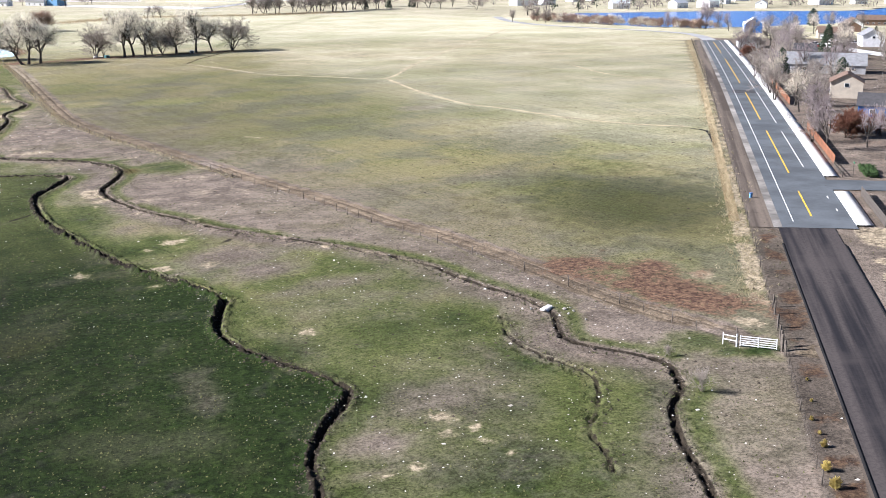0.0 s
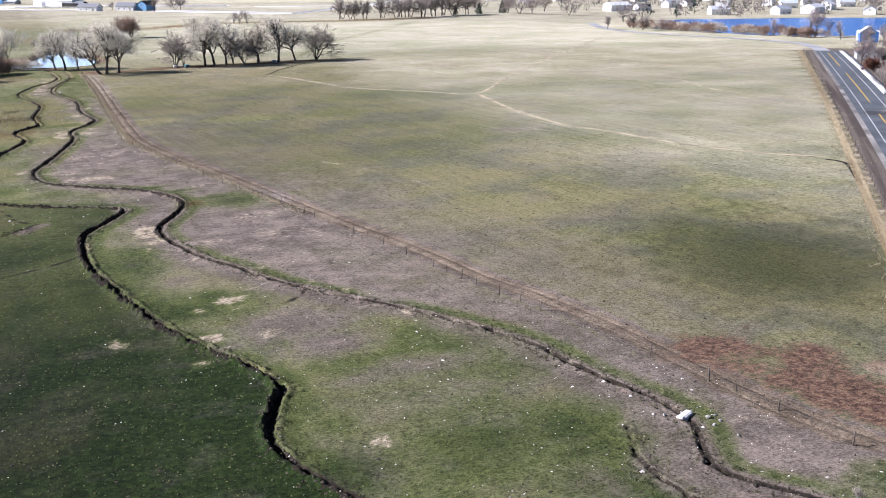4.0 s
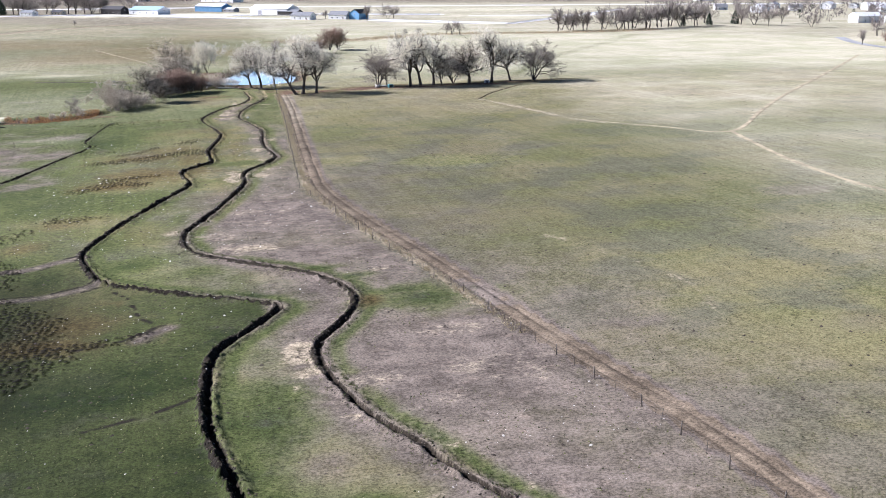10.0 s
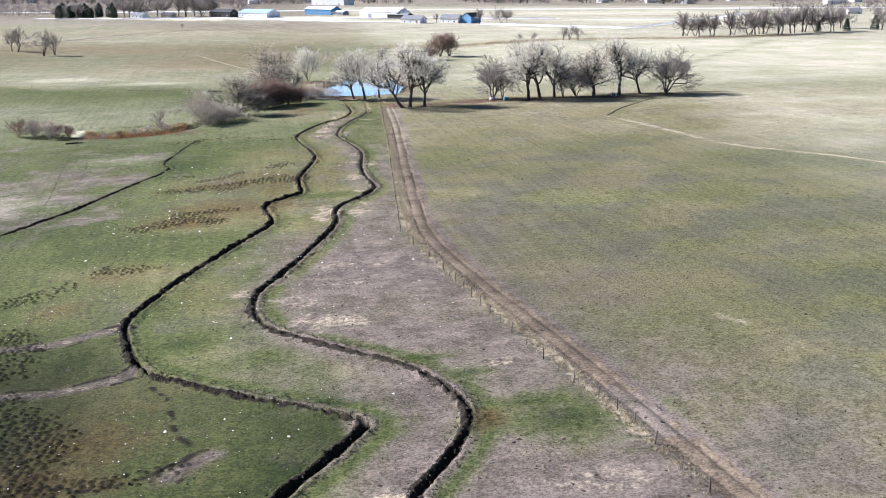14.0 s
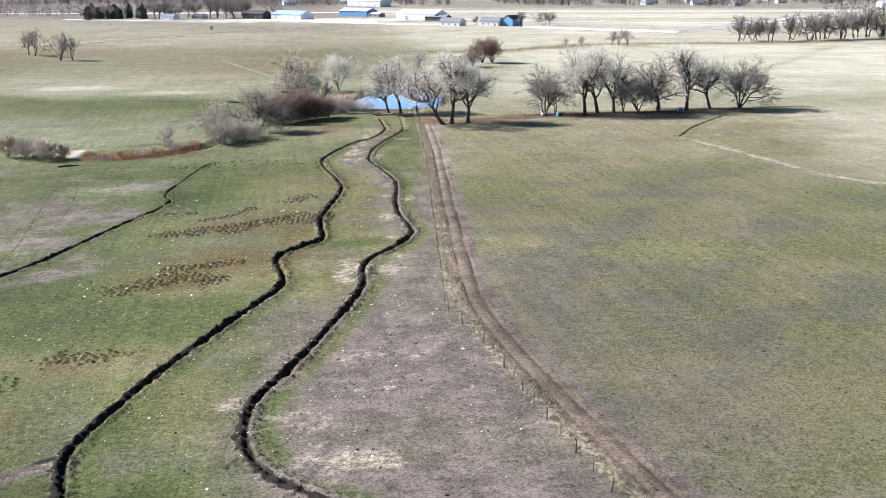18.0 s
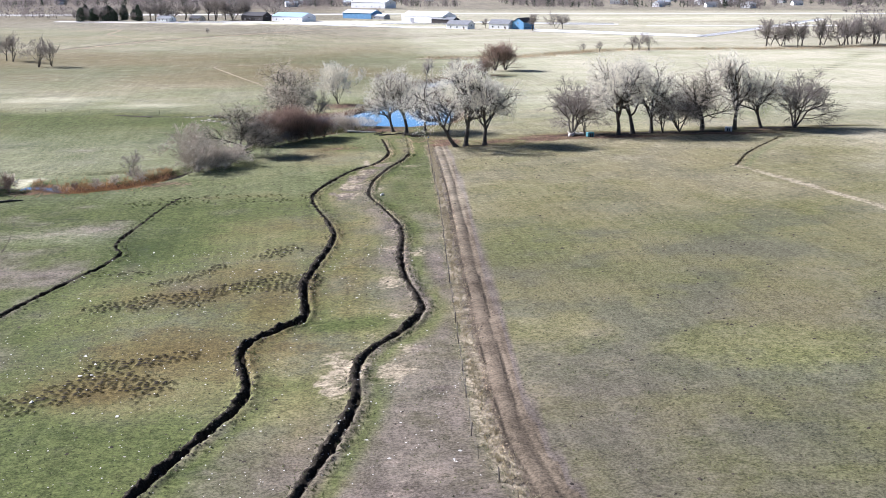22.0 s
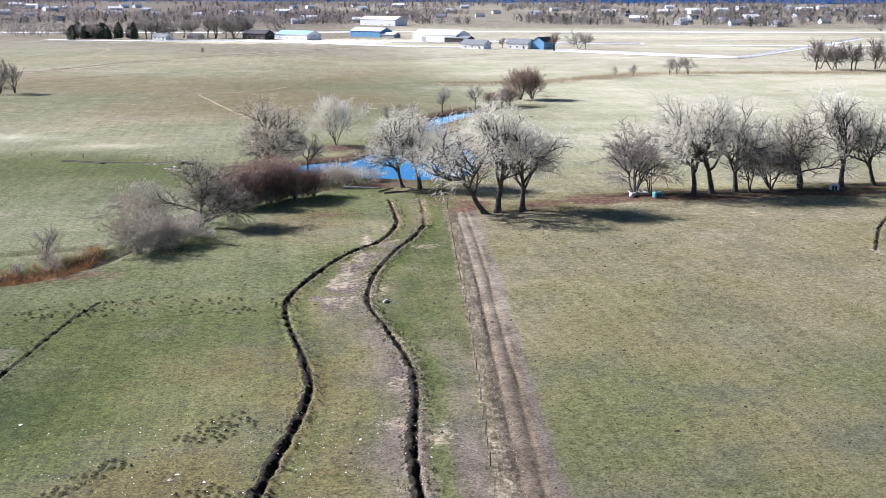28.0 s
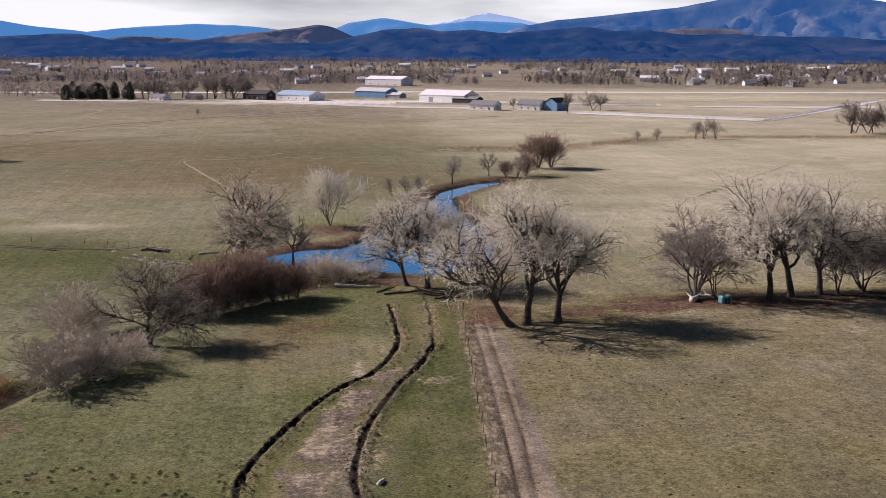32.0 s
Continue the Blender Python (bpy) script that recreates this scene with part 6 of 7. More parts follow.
for k, (x, y, s) in enumerate(((-240, 1420, 1.2), (-225, 1425, 1.4), (-205, 1430, 1.3), (-180, 1425, 1.5), (-165, 1435, 1.4), (-150, 1440, 1.5), (-190, 1440, 1.4), (-120, 1445, 1.3), (-215, 1445, 1.3), (121, 1202, 1.0), (144, 1233, 1.0), (151, 1240, 0.85), (84, 1246, 0.6), (-20, 1500, 0.8), (-243, 1415, 1.25), (-233, 1416, 1.3), (-226, 1418, 1.35), (-184, 1448, 1.5), (-174, 1449, 1.5), (-166, 1452, 1.4), (-158, 1450, 1.3))):
    stand(K_DIST[k % 3], x, y, s * 1.4)
fx, fy = np.random.default_rng(8).uniform(-318, -252, 34), np.random.default_rng(9).uniform(1388, 1452, 34)
for k in range(34):
    stand((K_FIR[1], K_FIR[1], K_DIST[k % 3])[k % 3] if k != 4 else K_FIR[0], fx[k], fy[k], (0.9, 1.2, 1.4, 1.1, 1.55)[k % 5])


def board_fence(points, label, high=1.3, gap=9.0):
    """A white board fence along a line: rails, and posts in one part as they are beyond counting from here."""
    line = spline(points, gap)
    x0, y0 = line[0]
    ob = thing("board_fence", pose(x0, y0, ground_z(x0, y0)), label, "fence", "white farm fences")
    z = land(line[:, 0], line[:, 1]) - ground_z(x0, y0)
    P = np.stack([line[:, 0] - x0, line[:, 1] - y0, z], 1)
    d = np.gradient(line, axis=0)
    d /= np.linalg.norm(d, axis=1)[:, None]
    side = np.stack([-d[:, 1], d[:, 0], d[:, 0] * 0], 1) * 0.05
    for k in range(4):
        a, b = P + (0, 0, high * (0.26 + 0.23 * k)), P + (0, 0, high * (0.39 + 0.23 * k))
        V = np.stack([a - side, a + side, b + side, b - side], 1)
        idx = np.arange(len(P) * 4).reshape(-1, 4)
        F = np.concatenate([np.stack([idx[:-1, c], idx[1:, c], idx[1:, (c + 1) % 4], idx[:-1, (c + 1) % 4]], 1) for c in range(4)])
        part("rail", np_mesh("rail", V.reshape(-1, 3), F, False), M_WHITE, ob)
    post = np_mesh("post", *tubes([(0, 0, 0)], [(0, 0, high * 1.15)], [0.22], [0.22], 4), False)
    for p in P:
        part("post", post, M_WHITE, ob).location = tuple(p)


board_fence([(-236, 1365), (-155, 1372), (-55, 1304), (10, 1260)], "long white board fence before the farm yard")
board_fence([(122, 1200), (180, 1150), (237, 1100)], "white board fence along the paddock", 1.6)
board_fence([(237, 1100), (300, 1205), (380, 1340), (456, 1467)], "white board fence running away from the paddock")
board_fence([(86, 1370), (150, 1340), (210, 1325)], "white board fence beyond the farmhouse", 1.6)
board_fence([(-9, 1330), (40, 1322), (80, 1330)], "white board fence before the large barn", 1.6)

# ---- the town and woods far off ----
rs = np.random.default_rng(77)
K_FAR = [house("house", 0, 0, 0, w, d, h, r, a, b, lab, windows=2, group="far houses of the town") for w, d, h, r, a, b, lab in ((15, 10, 4, 3, "white", "grey", "far white house with a grey roof"), (18, 11, 5, 3, "white", "pale", "far white house with a pale roof"), (26, 14, 6, 3, "white", "white", "far white building with a pale roof"))]
spots = []
for k in range(95):
    az, r = rs.uniform(-0.45, 0.45), rs.uniform(1560, 2700)
    spots.append((20 + r * math.sin(az), 354 + r * math.cos(az)))
for k in range(46):
    spots.append((rs.uniform(560, 1150), rs.uniform(930, 1500)))
spots = [q for q in spots if inside(np.array([q[0]]), np.array([q[1]]), LAKE)[0] < -25]
for k, (x, y) in enumerate(spots):
    ob = copy_thing(K_FAR[k % 3], pose(x, y, ground_z(x, y), 0, 0, rs.uniform(-20, 60)))
for o in K_FAR:
    drop_kind(o)


M_WOODS = plain("bare_woods", (0.235, 0.205, 0.185), 0.95, 0.03, 0.25)


_nt = M_WOODS.node_tree
_thin, _both = _nt.nodes.new("ShaderNodeBsdfTranslucent"), _nt.nodes.new("ShaderNodeMixShader")
_thin.inputs[0].default_value = (0.23, 0.20, 0.18, 1)
_nt.links.new(_nt.nodes["Principled BSDF"].outputs[0], _both.inputs[1])
_nt.links.new(_thin.outputs[0], _both.inputs[2])
_nt.links.new(_both.outputs[0], _nt.nodes["Material Output"].inputs[0])


def far_woods(name, spots, label, mat, sizes, seed, round_crown=True):
    """Woods beyond counting: each tree a stem and a dome of ragged clumps."""
    rng = np.random.default_rng(seed)
    p = np.array(spots)
    n, k = len(p), 54
    h = rng.uniform(*sizes, n) * (0.75 + 0.5 * vnoise(p[:, 0], p[:, 1], 90, 7))
    base = np.stack([p[:, 0], p[:, 1], land(p[:, 0], p[:, 1])], 1)
    a, u, q = rng.uniform(0, 2 * np.pi, (n, k)), rng.uniform(0, 1, (n, k)), rng.uniform(0.3, 1, (n, k)) ** 0.5
    reach = (0.44 * np.sqrt(1 - (1.5 * u - 0.6) ** 2 / 1.1) if round_crown else 0.3 * (1.05 - u)) * q
    mid = base[:, None] + np.stack([np.cos(a), np.sin(a), a * 0], 2) * (reach * h[:, None])[..., None]
    mid[..., 2] += h[:, None] * (0.16 + 0.78 * u)
    V = mid[:, :, None] + rng.normal(0, 1, (n, k, 3, 3)) * np.array((0.058, 0.058, 0.066)) * h[:, None, None, None]
    V[:, 0, 0], V[:, 0, 1], V[:, 0, 2] = base - (0.4, 0, 0), base + (0.4, 0, 0), base + np.stack([h * 0, h * 0, h * 0.6], 1)
    me = np_mesh(name, V.reshape(-1, 3), np.arange(n * k * 3).reshape(-1, 3), False)
    me.materials.append(mat)
    return tagged(new(name, me), label, "woods", kind="stuff")


wood_spots, fir_spots = [], []
for k in range(12000):
    az, r = rs.uniform(-0.55, 0.6), 1560 + 2300 * rs.uniform(0, 1) ** 1.3
    x, y = 20 + r * math.sin(az), 354 + r * math.cos(az)
    if fbm(np.array([x]), np.array([y * 0.35]), 120, 61, 3)[0] > (0.69 if y < 1900 else 0.42):
        (fir_spots if rs.uniform() < 0.27 else wood_spots).append((x, y))
for k in range(620):
    x, y = rs.uniform(520, 1300), rs.uniform(915, 1700)
    if inside(np.array([x]), np.array([y]), LAKE)[0] < -10:
        (fir_spots if rs.uniform() < 0.15 else wood_spots).append((x, y))
for k in range(60):
    wood_spots.append((-330 - rs.uniform(0, 150), 1470 + 1.6 * k + rs.uniform(-12, 12)))
far_woods("far_bare_woods", wood_spots, "far bare brown trees between houses", M_WOODS, (7.5, 13.5), 3)
far_woods("far_dark_woods", fir_spots, "far dark evergreen trees between houses", M_NEEDLE, (7, 12), 4, False)

# garden trees and conifers beside the road
for k, (x, y, s) in enumerate(((173, 190, 1.0), (176, 198, 0.8), (208, 240, 1.0), (218, 262, 1.1), (200, 226, 0.9), (192, 214, 1.0), (228, 276, 1.0), (236, 284, 1.1), (268, 332, 1.0), (292, 347, 1.0), (325, 416, 1.0), (340, 430, 0.9), (366, 396, 1.1), (249, 246, 1.1), (262, 258, 0.9), (310, 372, 1.1), (300, 360, 0.9), (400, 470, 1.0), (420, 500, 1.1), (447, 562, 1.0), (459, 600, 1.0), (467, 551, 1.2), (479, 545, 1.1), (500, 540, 1.0), (530, 590, 1.0), (385, 450, 1.0), (350, 410, 1.0), (430, 470, 1.1), (490, 600, 1.0), (545, 575, 1.1), (246, 300, 1.0), (255, 318, 1.0), (215, 250, 0.9), (580, 640, 1.0), (440, 540, 1.0), (410, 520, 0.9), (320, 300, 1.0), (390, 400, 1.0), (222, 248, 1.1), (240, 276, 1.0), (283, 325, 1.0))):
    stand((K_PALE + K_SMALL)[(k * 3) % 5], x, y, s)
for k in range(60):
    s0, n0 = rs.uniform(45, 470), rs.uniform(19, 120)
    x, y = station(s0, n0)
    if inside(np.array([x]), np.array([y]), LAKE)[0] < -8:
        stand((*K_DIST, K_PALE[0], K_SMALL[2])[k % 5], x, y, rs.uniform(0.7, 1.1))
for x, y, s in ((358, 398, 1.25), (277, 300, 0.75), (274, 327, 0.9), (557, 636, 1.2), (440, 455, 0.8), (520, 610, 0.8)):
    stand(K_FIR[int(x) % 2], x, y, s)
stand(K_RUST, 188, 201, 0.85)
stand(K_RUST, 194, 206, 0.8)
stand(K_RUST, 197, 199, 0.75)
stand(K_RUST, 312, 392, 0.8)
for o in (*K_BIG, K_LEAN, *K_MULTI, K_DARK, K_FAN, *K_WILLOW, *K_SMALL, *K_DIST, *K_PALE, *K_LOW, K_RUST, *K_FIR):
    drop_kind(o)

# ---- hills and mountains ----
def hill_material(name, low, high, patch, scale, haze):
    """Far slopes; their own surface glows blue in place of haze in the air."""
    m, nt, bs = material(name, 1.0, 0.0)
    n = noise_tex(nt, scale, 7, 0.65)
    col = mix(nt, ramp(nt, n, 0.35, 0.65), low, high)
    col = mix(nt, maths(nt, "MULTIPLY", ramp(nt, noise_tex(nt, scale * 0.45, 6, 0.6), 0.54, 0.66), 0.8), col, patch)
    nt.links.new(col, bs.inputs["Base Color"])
    # Haze is painted on as emission of the slope itself.
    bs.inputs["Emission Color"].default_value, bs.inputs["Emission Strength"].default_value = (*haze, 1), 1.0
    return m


def ridge(name, dist, deep, crest, mat, label, rough, seed):
    """A range whose crest rises by the given angles, seen over the plain."""
    az = np.linspace(-0.95, 0.95, 420)
    el = np.interp(az, [a for a, _ in crest], [e for _, e in crest])
    el = el + rough * 0.0016 * (fbm(az * 900, az * 0 + seed, 60, seed, 5) - 0.5) * 2
    rows = 40
    V = np.zeros((rows + 3, len(az), 3))
    for j in range(rows + 3):
        f = min(j / rows, 1.0)
        back = max(0, j - rows)
        r = dist - deep * (1 - f) + back * 30
        x, y = 21 + r * np.sin(az), 354 + r * np.cos(az)
        top = 43.5 + dist * el
        spur = np.abs(fbm(x, y, 330, seed + 3, 5) - 0.5) * 4.2 + np.abs(fbm(x, y, 90, seed + 8, 5) - 0.5) * 3.4
        z = 14 + (top - 14) * f ** 1.2 * (1 - 0.9 * np.minimum(spur, 1) * (1 - f) ** 0.6) - back * 60
        V[j] = np.stack([x, y, z], 1)
    idx = np.arange(V.shape[0] * V.shape[1]).reshape(V.shape[:2])
    F = np.stack([idx[:-1, :-1].ravel(), idx[:-1, 1:].ravel(), idx[1:, 1:].ravel(), idx[1:, :-1].ravel()], 1)
    me = np_mesh(name, V.reshape(-1, 3), F)
    me.materials.append(mat)
    return tagged(new(name, me), label, "hills", kind="structure")


def skyline(points):
    return [((x - 784) / 2026, (95 - y) / 2026) for x, y in points]


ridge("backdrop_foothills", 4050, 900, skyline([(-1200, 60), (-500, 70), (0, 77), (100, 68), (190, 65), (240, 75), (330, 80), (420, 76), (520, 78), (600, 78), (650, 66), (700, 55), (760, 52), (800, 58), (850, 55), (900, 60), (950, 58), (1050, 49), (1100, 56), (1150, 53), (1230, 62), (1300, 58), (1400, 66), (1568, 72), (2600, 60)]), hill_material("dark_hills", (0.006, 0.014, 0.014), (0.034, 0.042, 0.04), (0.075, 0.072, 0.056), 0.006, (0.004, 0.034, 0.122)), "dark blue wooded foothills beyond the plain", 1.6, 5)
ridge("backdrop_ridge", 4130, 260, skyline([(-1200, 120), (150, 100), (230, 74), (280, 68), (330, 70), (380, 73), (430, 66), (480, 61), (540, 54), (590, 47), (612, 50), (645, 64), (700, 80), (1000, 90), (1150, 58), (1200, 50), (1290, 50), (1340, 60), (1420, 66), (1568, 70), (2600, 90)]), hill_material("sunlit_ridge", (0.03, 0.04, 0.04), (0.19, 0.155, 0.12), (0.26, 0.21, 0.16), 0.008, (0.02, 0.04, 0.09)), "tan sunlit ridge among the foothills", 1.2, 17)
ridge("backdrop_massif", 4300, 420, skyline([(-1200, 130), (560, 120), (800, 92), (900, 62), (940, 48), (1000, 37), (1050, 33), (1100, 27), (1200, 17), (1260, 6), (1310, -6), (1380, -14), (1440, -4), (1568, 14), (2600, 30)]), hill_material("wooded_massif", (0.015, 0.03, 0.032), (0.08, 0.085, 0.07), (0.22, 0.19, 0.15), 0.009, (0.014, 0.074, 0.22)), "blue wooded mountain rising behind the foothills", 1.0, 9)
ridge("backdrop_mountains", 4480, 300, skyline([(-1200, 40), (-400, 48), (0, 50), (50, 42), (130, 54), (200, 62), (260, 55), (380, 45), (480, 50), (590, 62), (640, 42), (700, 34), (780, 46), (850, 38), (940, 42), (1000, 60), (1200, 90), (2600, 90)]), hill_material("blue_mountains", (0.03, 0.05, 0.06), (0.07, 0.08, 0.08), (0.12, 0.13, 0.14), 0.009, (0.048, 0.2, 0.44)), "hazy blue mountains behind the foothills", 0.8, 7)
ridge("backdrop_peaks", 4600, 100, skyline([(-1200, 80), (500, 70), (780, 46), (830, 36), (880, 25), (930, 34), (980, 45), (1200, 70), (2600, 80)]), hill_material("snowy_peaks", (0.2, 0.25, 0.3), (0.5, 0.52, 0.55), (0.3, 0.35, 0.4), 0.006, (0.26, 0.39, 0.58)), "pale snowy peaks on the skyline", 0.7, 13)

# ---- pasture fence and gate ----
def wire_fence(line, label, group, gap=4.8, wood_every=2, high=1.3, wires=4):
    """A post and wire fence: every post and every wire is a part."""
    line = spline(line, 0.5)
    run = np.concatenate([[0], np.cumsum(np.linalg.norm(np.diff(line, axis=0), axis=1))])
    rng = random.Random(len(label))
    stops, s = [], 0.0
    while s < run[-1]:
        stops.append(s)
        s += gap * rng.uniform(0.75, 1.25)
    xs, ys = np.interp(stops, run, line[:, 0]), np.interp(stops, run, line[:, 1])
    x0, y0 = float(xs[0]), float(ys[0])
    z0 = ground_z(x0, y0)
    ob = thing("wire_fence", pose(x0, y0, z0), label, "fence", group)
    wood = np_mesh("wood_post", *tubes([(0, 0, -0.3)], [(0, 0, high + 0.1)], [0.075], [0.065], 7))
    cap = bmesh.new()
    cap.from_mesh(wood)
    bmesh.ops.holes_fill(cap, edges=cap.edges[:], sides=8)
    cap.to_mesh(wood)
    cap.free()
    steel = bpy.data.meshes.new("steel_post")
    bm = boxed(-0.03, 0.03, -0.012, 0.012, -0.3, high)
    box(bm, -0.009, 0.009, 0.012, 0.045, -0.3, high)
    bm.to_mesh(steel)
    bm.free()
    tops = []
    for k, (x, y) in enumerate(zip(xs, ys)):
        z = ground_z(x, y) - z0
        p = part("post", wood if k % wood_every == 0 else steel, M_POST if k % wood_every == 0 else M_STEEL, ob)
        p.matrix_basis = pose(x - x0, y - y0, z, rng.gauss(0, 3.5), rng.gauss(0, 3.5), rng.uniform(0, 360))
        tops.append((x - x0, y - y0, z))
    P = np.array(tops)
    for k in range(wires):
        q = P + np.array((0, 0, high * (0.22 + 0.24 * k)))
        d = np.gradient(q, axis=0)
        side = np.stack([-d[:, 1], d[:, 0], d[:, 0] * 0], 1) / np.hypot(d[:, 0], d[:, 1])[:, None] * 0.007
        V = np.stack([q - side, q + side, q + (0, 0, 0.012)], 1)
        idx = np.arange(len(q) * 3).reshape(-1, 3)
        F = np.concatenate([np.stack([idx[:-1, c], idx[1:, c], idx[1:, (c + 1) % 3], idx[:-1, (c + 1) % 3]], 1) for c in range(3)])
        part("wire", np_mesh("wire", V.reshape(-1, 3), F, False), M_STEEL, ob)
    return ob


wire_fence(FENCE_LINE, "leaning post and wire fence along the dirt track", "pasture fences")
wire_fence([station(s, -5.0 - 0.6 * (s > 150)) for s in (-58, -30, 0, 60, 150, 260, 380, 460)], "post and wire fence between field and road", "pasture fences", 4.5, 2)
wire_fence([(81, 92.5), station(-70, -5.0), station(-92, -4.8), station(-130, -4.6)], "wire fence beside the gravel road", "pasture fences", 3.6, 4)
wire_fence([(-30, 596), (-48, 611), (-75, 618), (-120, 628)], "low wire fence across the far meadow", "pasture fences", 5.0, 3)


def farm_gate(a, b):
    a, b = np.array(a), np.array(b)
    w = float(np.linalg.norm(b - a))
    turn = math.degrees(math.atan2(b[1] - a[1], b[0] - a[0]))
    ob = thing("farm_gate", pose(a[0], a[1], ground_z(*a), 0, 0, turn), "white five-bar wooden farm gate with a cross brace", "gate")
    for k in range(5):
        z = 0.25 + k * 0.25
        part("bar", boxed(0.05, w - 0.05, -0.02, 0.02, z - 0.055, z + 0.055, bevel=0.008), M_WHITE, ob)
    for x in (0.1, w / 2, w - 0.1):
        part("upright", boxed(x - 0.06, x + 0.06, -0.045, 0.045, 0.12, 1.36, bevel=0.008), M_WHITE, ob)
    bm = bmesh.new()
    box(bm, -w * 0.27, w * 0.27, 0.021, 0.045, -0.05, 0.05)
    bmesh.ops.rotate(bm, verts=bm.verts[:], matrix=Matrix.Rotation(-math.atan2(1.0, w / 2), 3, "Y"))
    bmesh.ops.translate(bm, verts=bm.verts[:], vec=(w * 0.3, 0, 0.75))
    part("brace", bm, M_WHITE, ob)


farm_gate((78.6, 97.4), (81.6, 94.6))


def gate_post(x, y, high, r, label, mat=None):
    ob = thing("gate_post", pose(x, y, ground_z(x, y)), label, "post", "posts at the gate")
    v, f = tubes([(0, 0, -0.4), (0, 0, high - 0.06)], [(0, 0, high - 0.06), (0, 0, high)], [r, r * 0.95], [r * 0.95, r * 0.6], 9)
    part("shaft", np_mesh("shaft", v, f), mat or M_POST, ob)
    part("band", np_mesh("band", *tubes([(0, 0, high * 0.7)], [(0, 0, high * 0.74)], [r * 1.08], [r * 1.08], 9)), M_STEEL, ob)


for x, y, h, r in ((81.9, 94.2, 1.9, 0.16), (82.7, 95.3, 1.9, 0.15), (84.1, 97.2, 1.7, 0.13), (86.4, 100.4, 1.7, 0.13), (89.4, 104.6, 1.6, 0.12), (91.0, 106.8, 1.7, 0.13), (81.2, 92.9, 1.7, 0.13)):
    gate_post(x, y, h, r, "dark weathered timber post beside the gate")
gate_post(78.4, 97.6, 1.5, 0.09, "white-painted timber post beside the gate", M_WHITE)
rail_panel = thing("side_fence", pose(77.6, 99.0, ground_z(77.6, 99), 0, 0, -60), "short white rail panel beside the gate", "fence")
part("rail", boxed(0, 1.55, -0.03, 0.03, 1.1, 1.2), M_WHITE, rail_panel)
part("rail", boxed(0, 1.55, -0.03, 0.03, 0.6, 0.7), M_WHITE, rail_panel)
part("upright", boxed(-0.05, 0.05, -0.05, 0.05, -0.2, 1.35), M_WHITE, rail_panel)

# ---- scrub by the gate ----
M_YELLOW = plain("yellow_scrub", (0.42, 0.33, 0.10), 0.9, 2.0, 0.3, each=0.2)
K_SCRUB = tree_kind("yellow_scrub", "low yellow-flowered scrub beside the wire fence", tree_meshes("scrub", 101, 1.1, 9, top=2, kids=(1, 2), up=0.1, wild=0.2, thick=0.03, first=0.5, wide=0.6, twig=0.02), M_YELLOW, M_YELLOW, "shrub", "scrub by the fence")
for x, y, s in ((69, 73, 0.6), (72, 78, 0.42), (66, 69.2, 0.8), (64.4, 66.4, 0.9), (78.3, 86, 0.3), (75, 81.5, 0.3), (70.5, 75.2, 0.35)):
    stand(K_SCRUB, x, y, s)
drop_kind(K_SCRUB)
K_BUSH = tree_kind("bare_bush", "leafless brown bush standing on bare soil", tree_meshes("bush", 104, 2.6, 6, top=2, kids=(1, 2), up=0.08, wild=0.16, thick=0.04, first=0.45, wide=0.8, twig=0.012), M_TWIG_DARK, M_TWIG_DARK, "shrub")
stand(K_BUSH, 67.4, 88.6, 1.0, label="leafless bush standing on bare soil near the gate")
stand(K_BUSH, 70.2, 98.5, 0.5, label="low dark bush beside the ditch")
for o in (*K_GREY, K_BUSH):
    drop_kind(o)

# ---- culvert, logs and drinking tanks ----
culvert = thing("culvert", pose(66.4, 119.6, ground_z(66.4, 119.6), 0, 0, 35), "white concrete culvert slab over the ditch with loose stones", "culvert")
part("slab", boxed(-1.1, 1.1, -0.35, 0.35, 0.1, 0.34, bevel=0.04), M_CONCRETE, culvert)
part("headwall", boxed(-0.8, 0.8, -0.5, -0.36, -0.8, 0.3, bevel=0.03), M_CONCRETE, culvert)
M_STONE = plain("pale_stone", (0.42, 0.39, 0.35), 0.9, 3.0, 0.2, each=0.25)


def stone_mesh(name, seed):
    rng = random.Random(seed)
    bm = bmesh.new()
    bmesh.ops.create_icosphere(bm, subdivisions=1, radius=0.5)
    for v in bm.verts:
        v.co *= rng.uniform(0.7, 1.2)
        v.co.z *= 0.7
    me = bpy.data.meshes.new(name)
    bm.to_mesh(me)
    bm.free()
    return me


STONES = [stone_mesh("stone%d" % i, i) for i in range(3)]
for k, (x, y, s) in enumerate(((68.3, 118.4, 0.6), (68.9, 117.2, 0.5), (67.9, 116.6, 0.4), (64.8, 120.6, 0.45), (69.2, 118.6, 0.4), (63.9, 121.2, 0.35), (68.6, 113.6, 0.4))):
    ob = new("stone", STONES[k % 3])
    if not STONES[k % 3].materials:
        STONES[k % 3].materials.append(M_STONE)
    ob.matrix_world = pose(x, y, ground_z(x, y) + s * 0.2, k * 40, 0, k * 77) @ Matrix.Scale(s, 4)
    tagged(ob, "pale loose stone beside the culvert", "stone", "stones at the culvert")


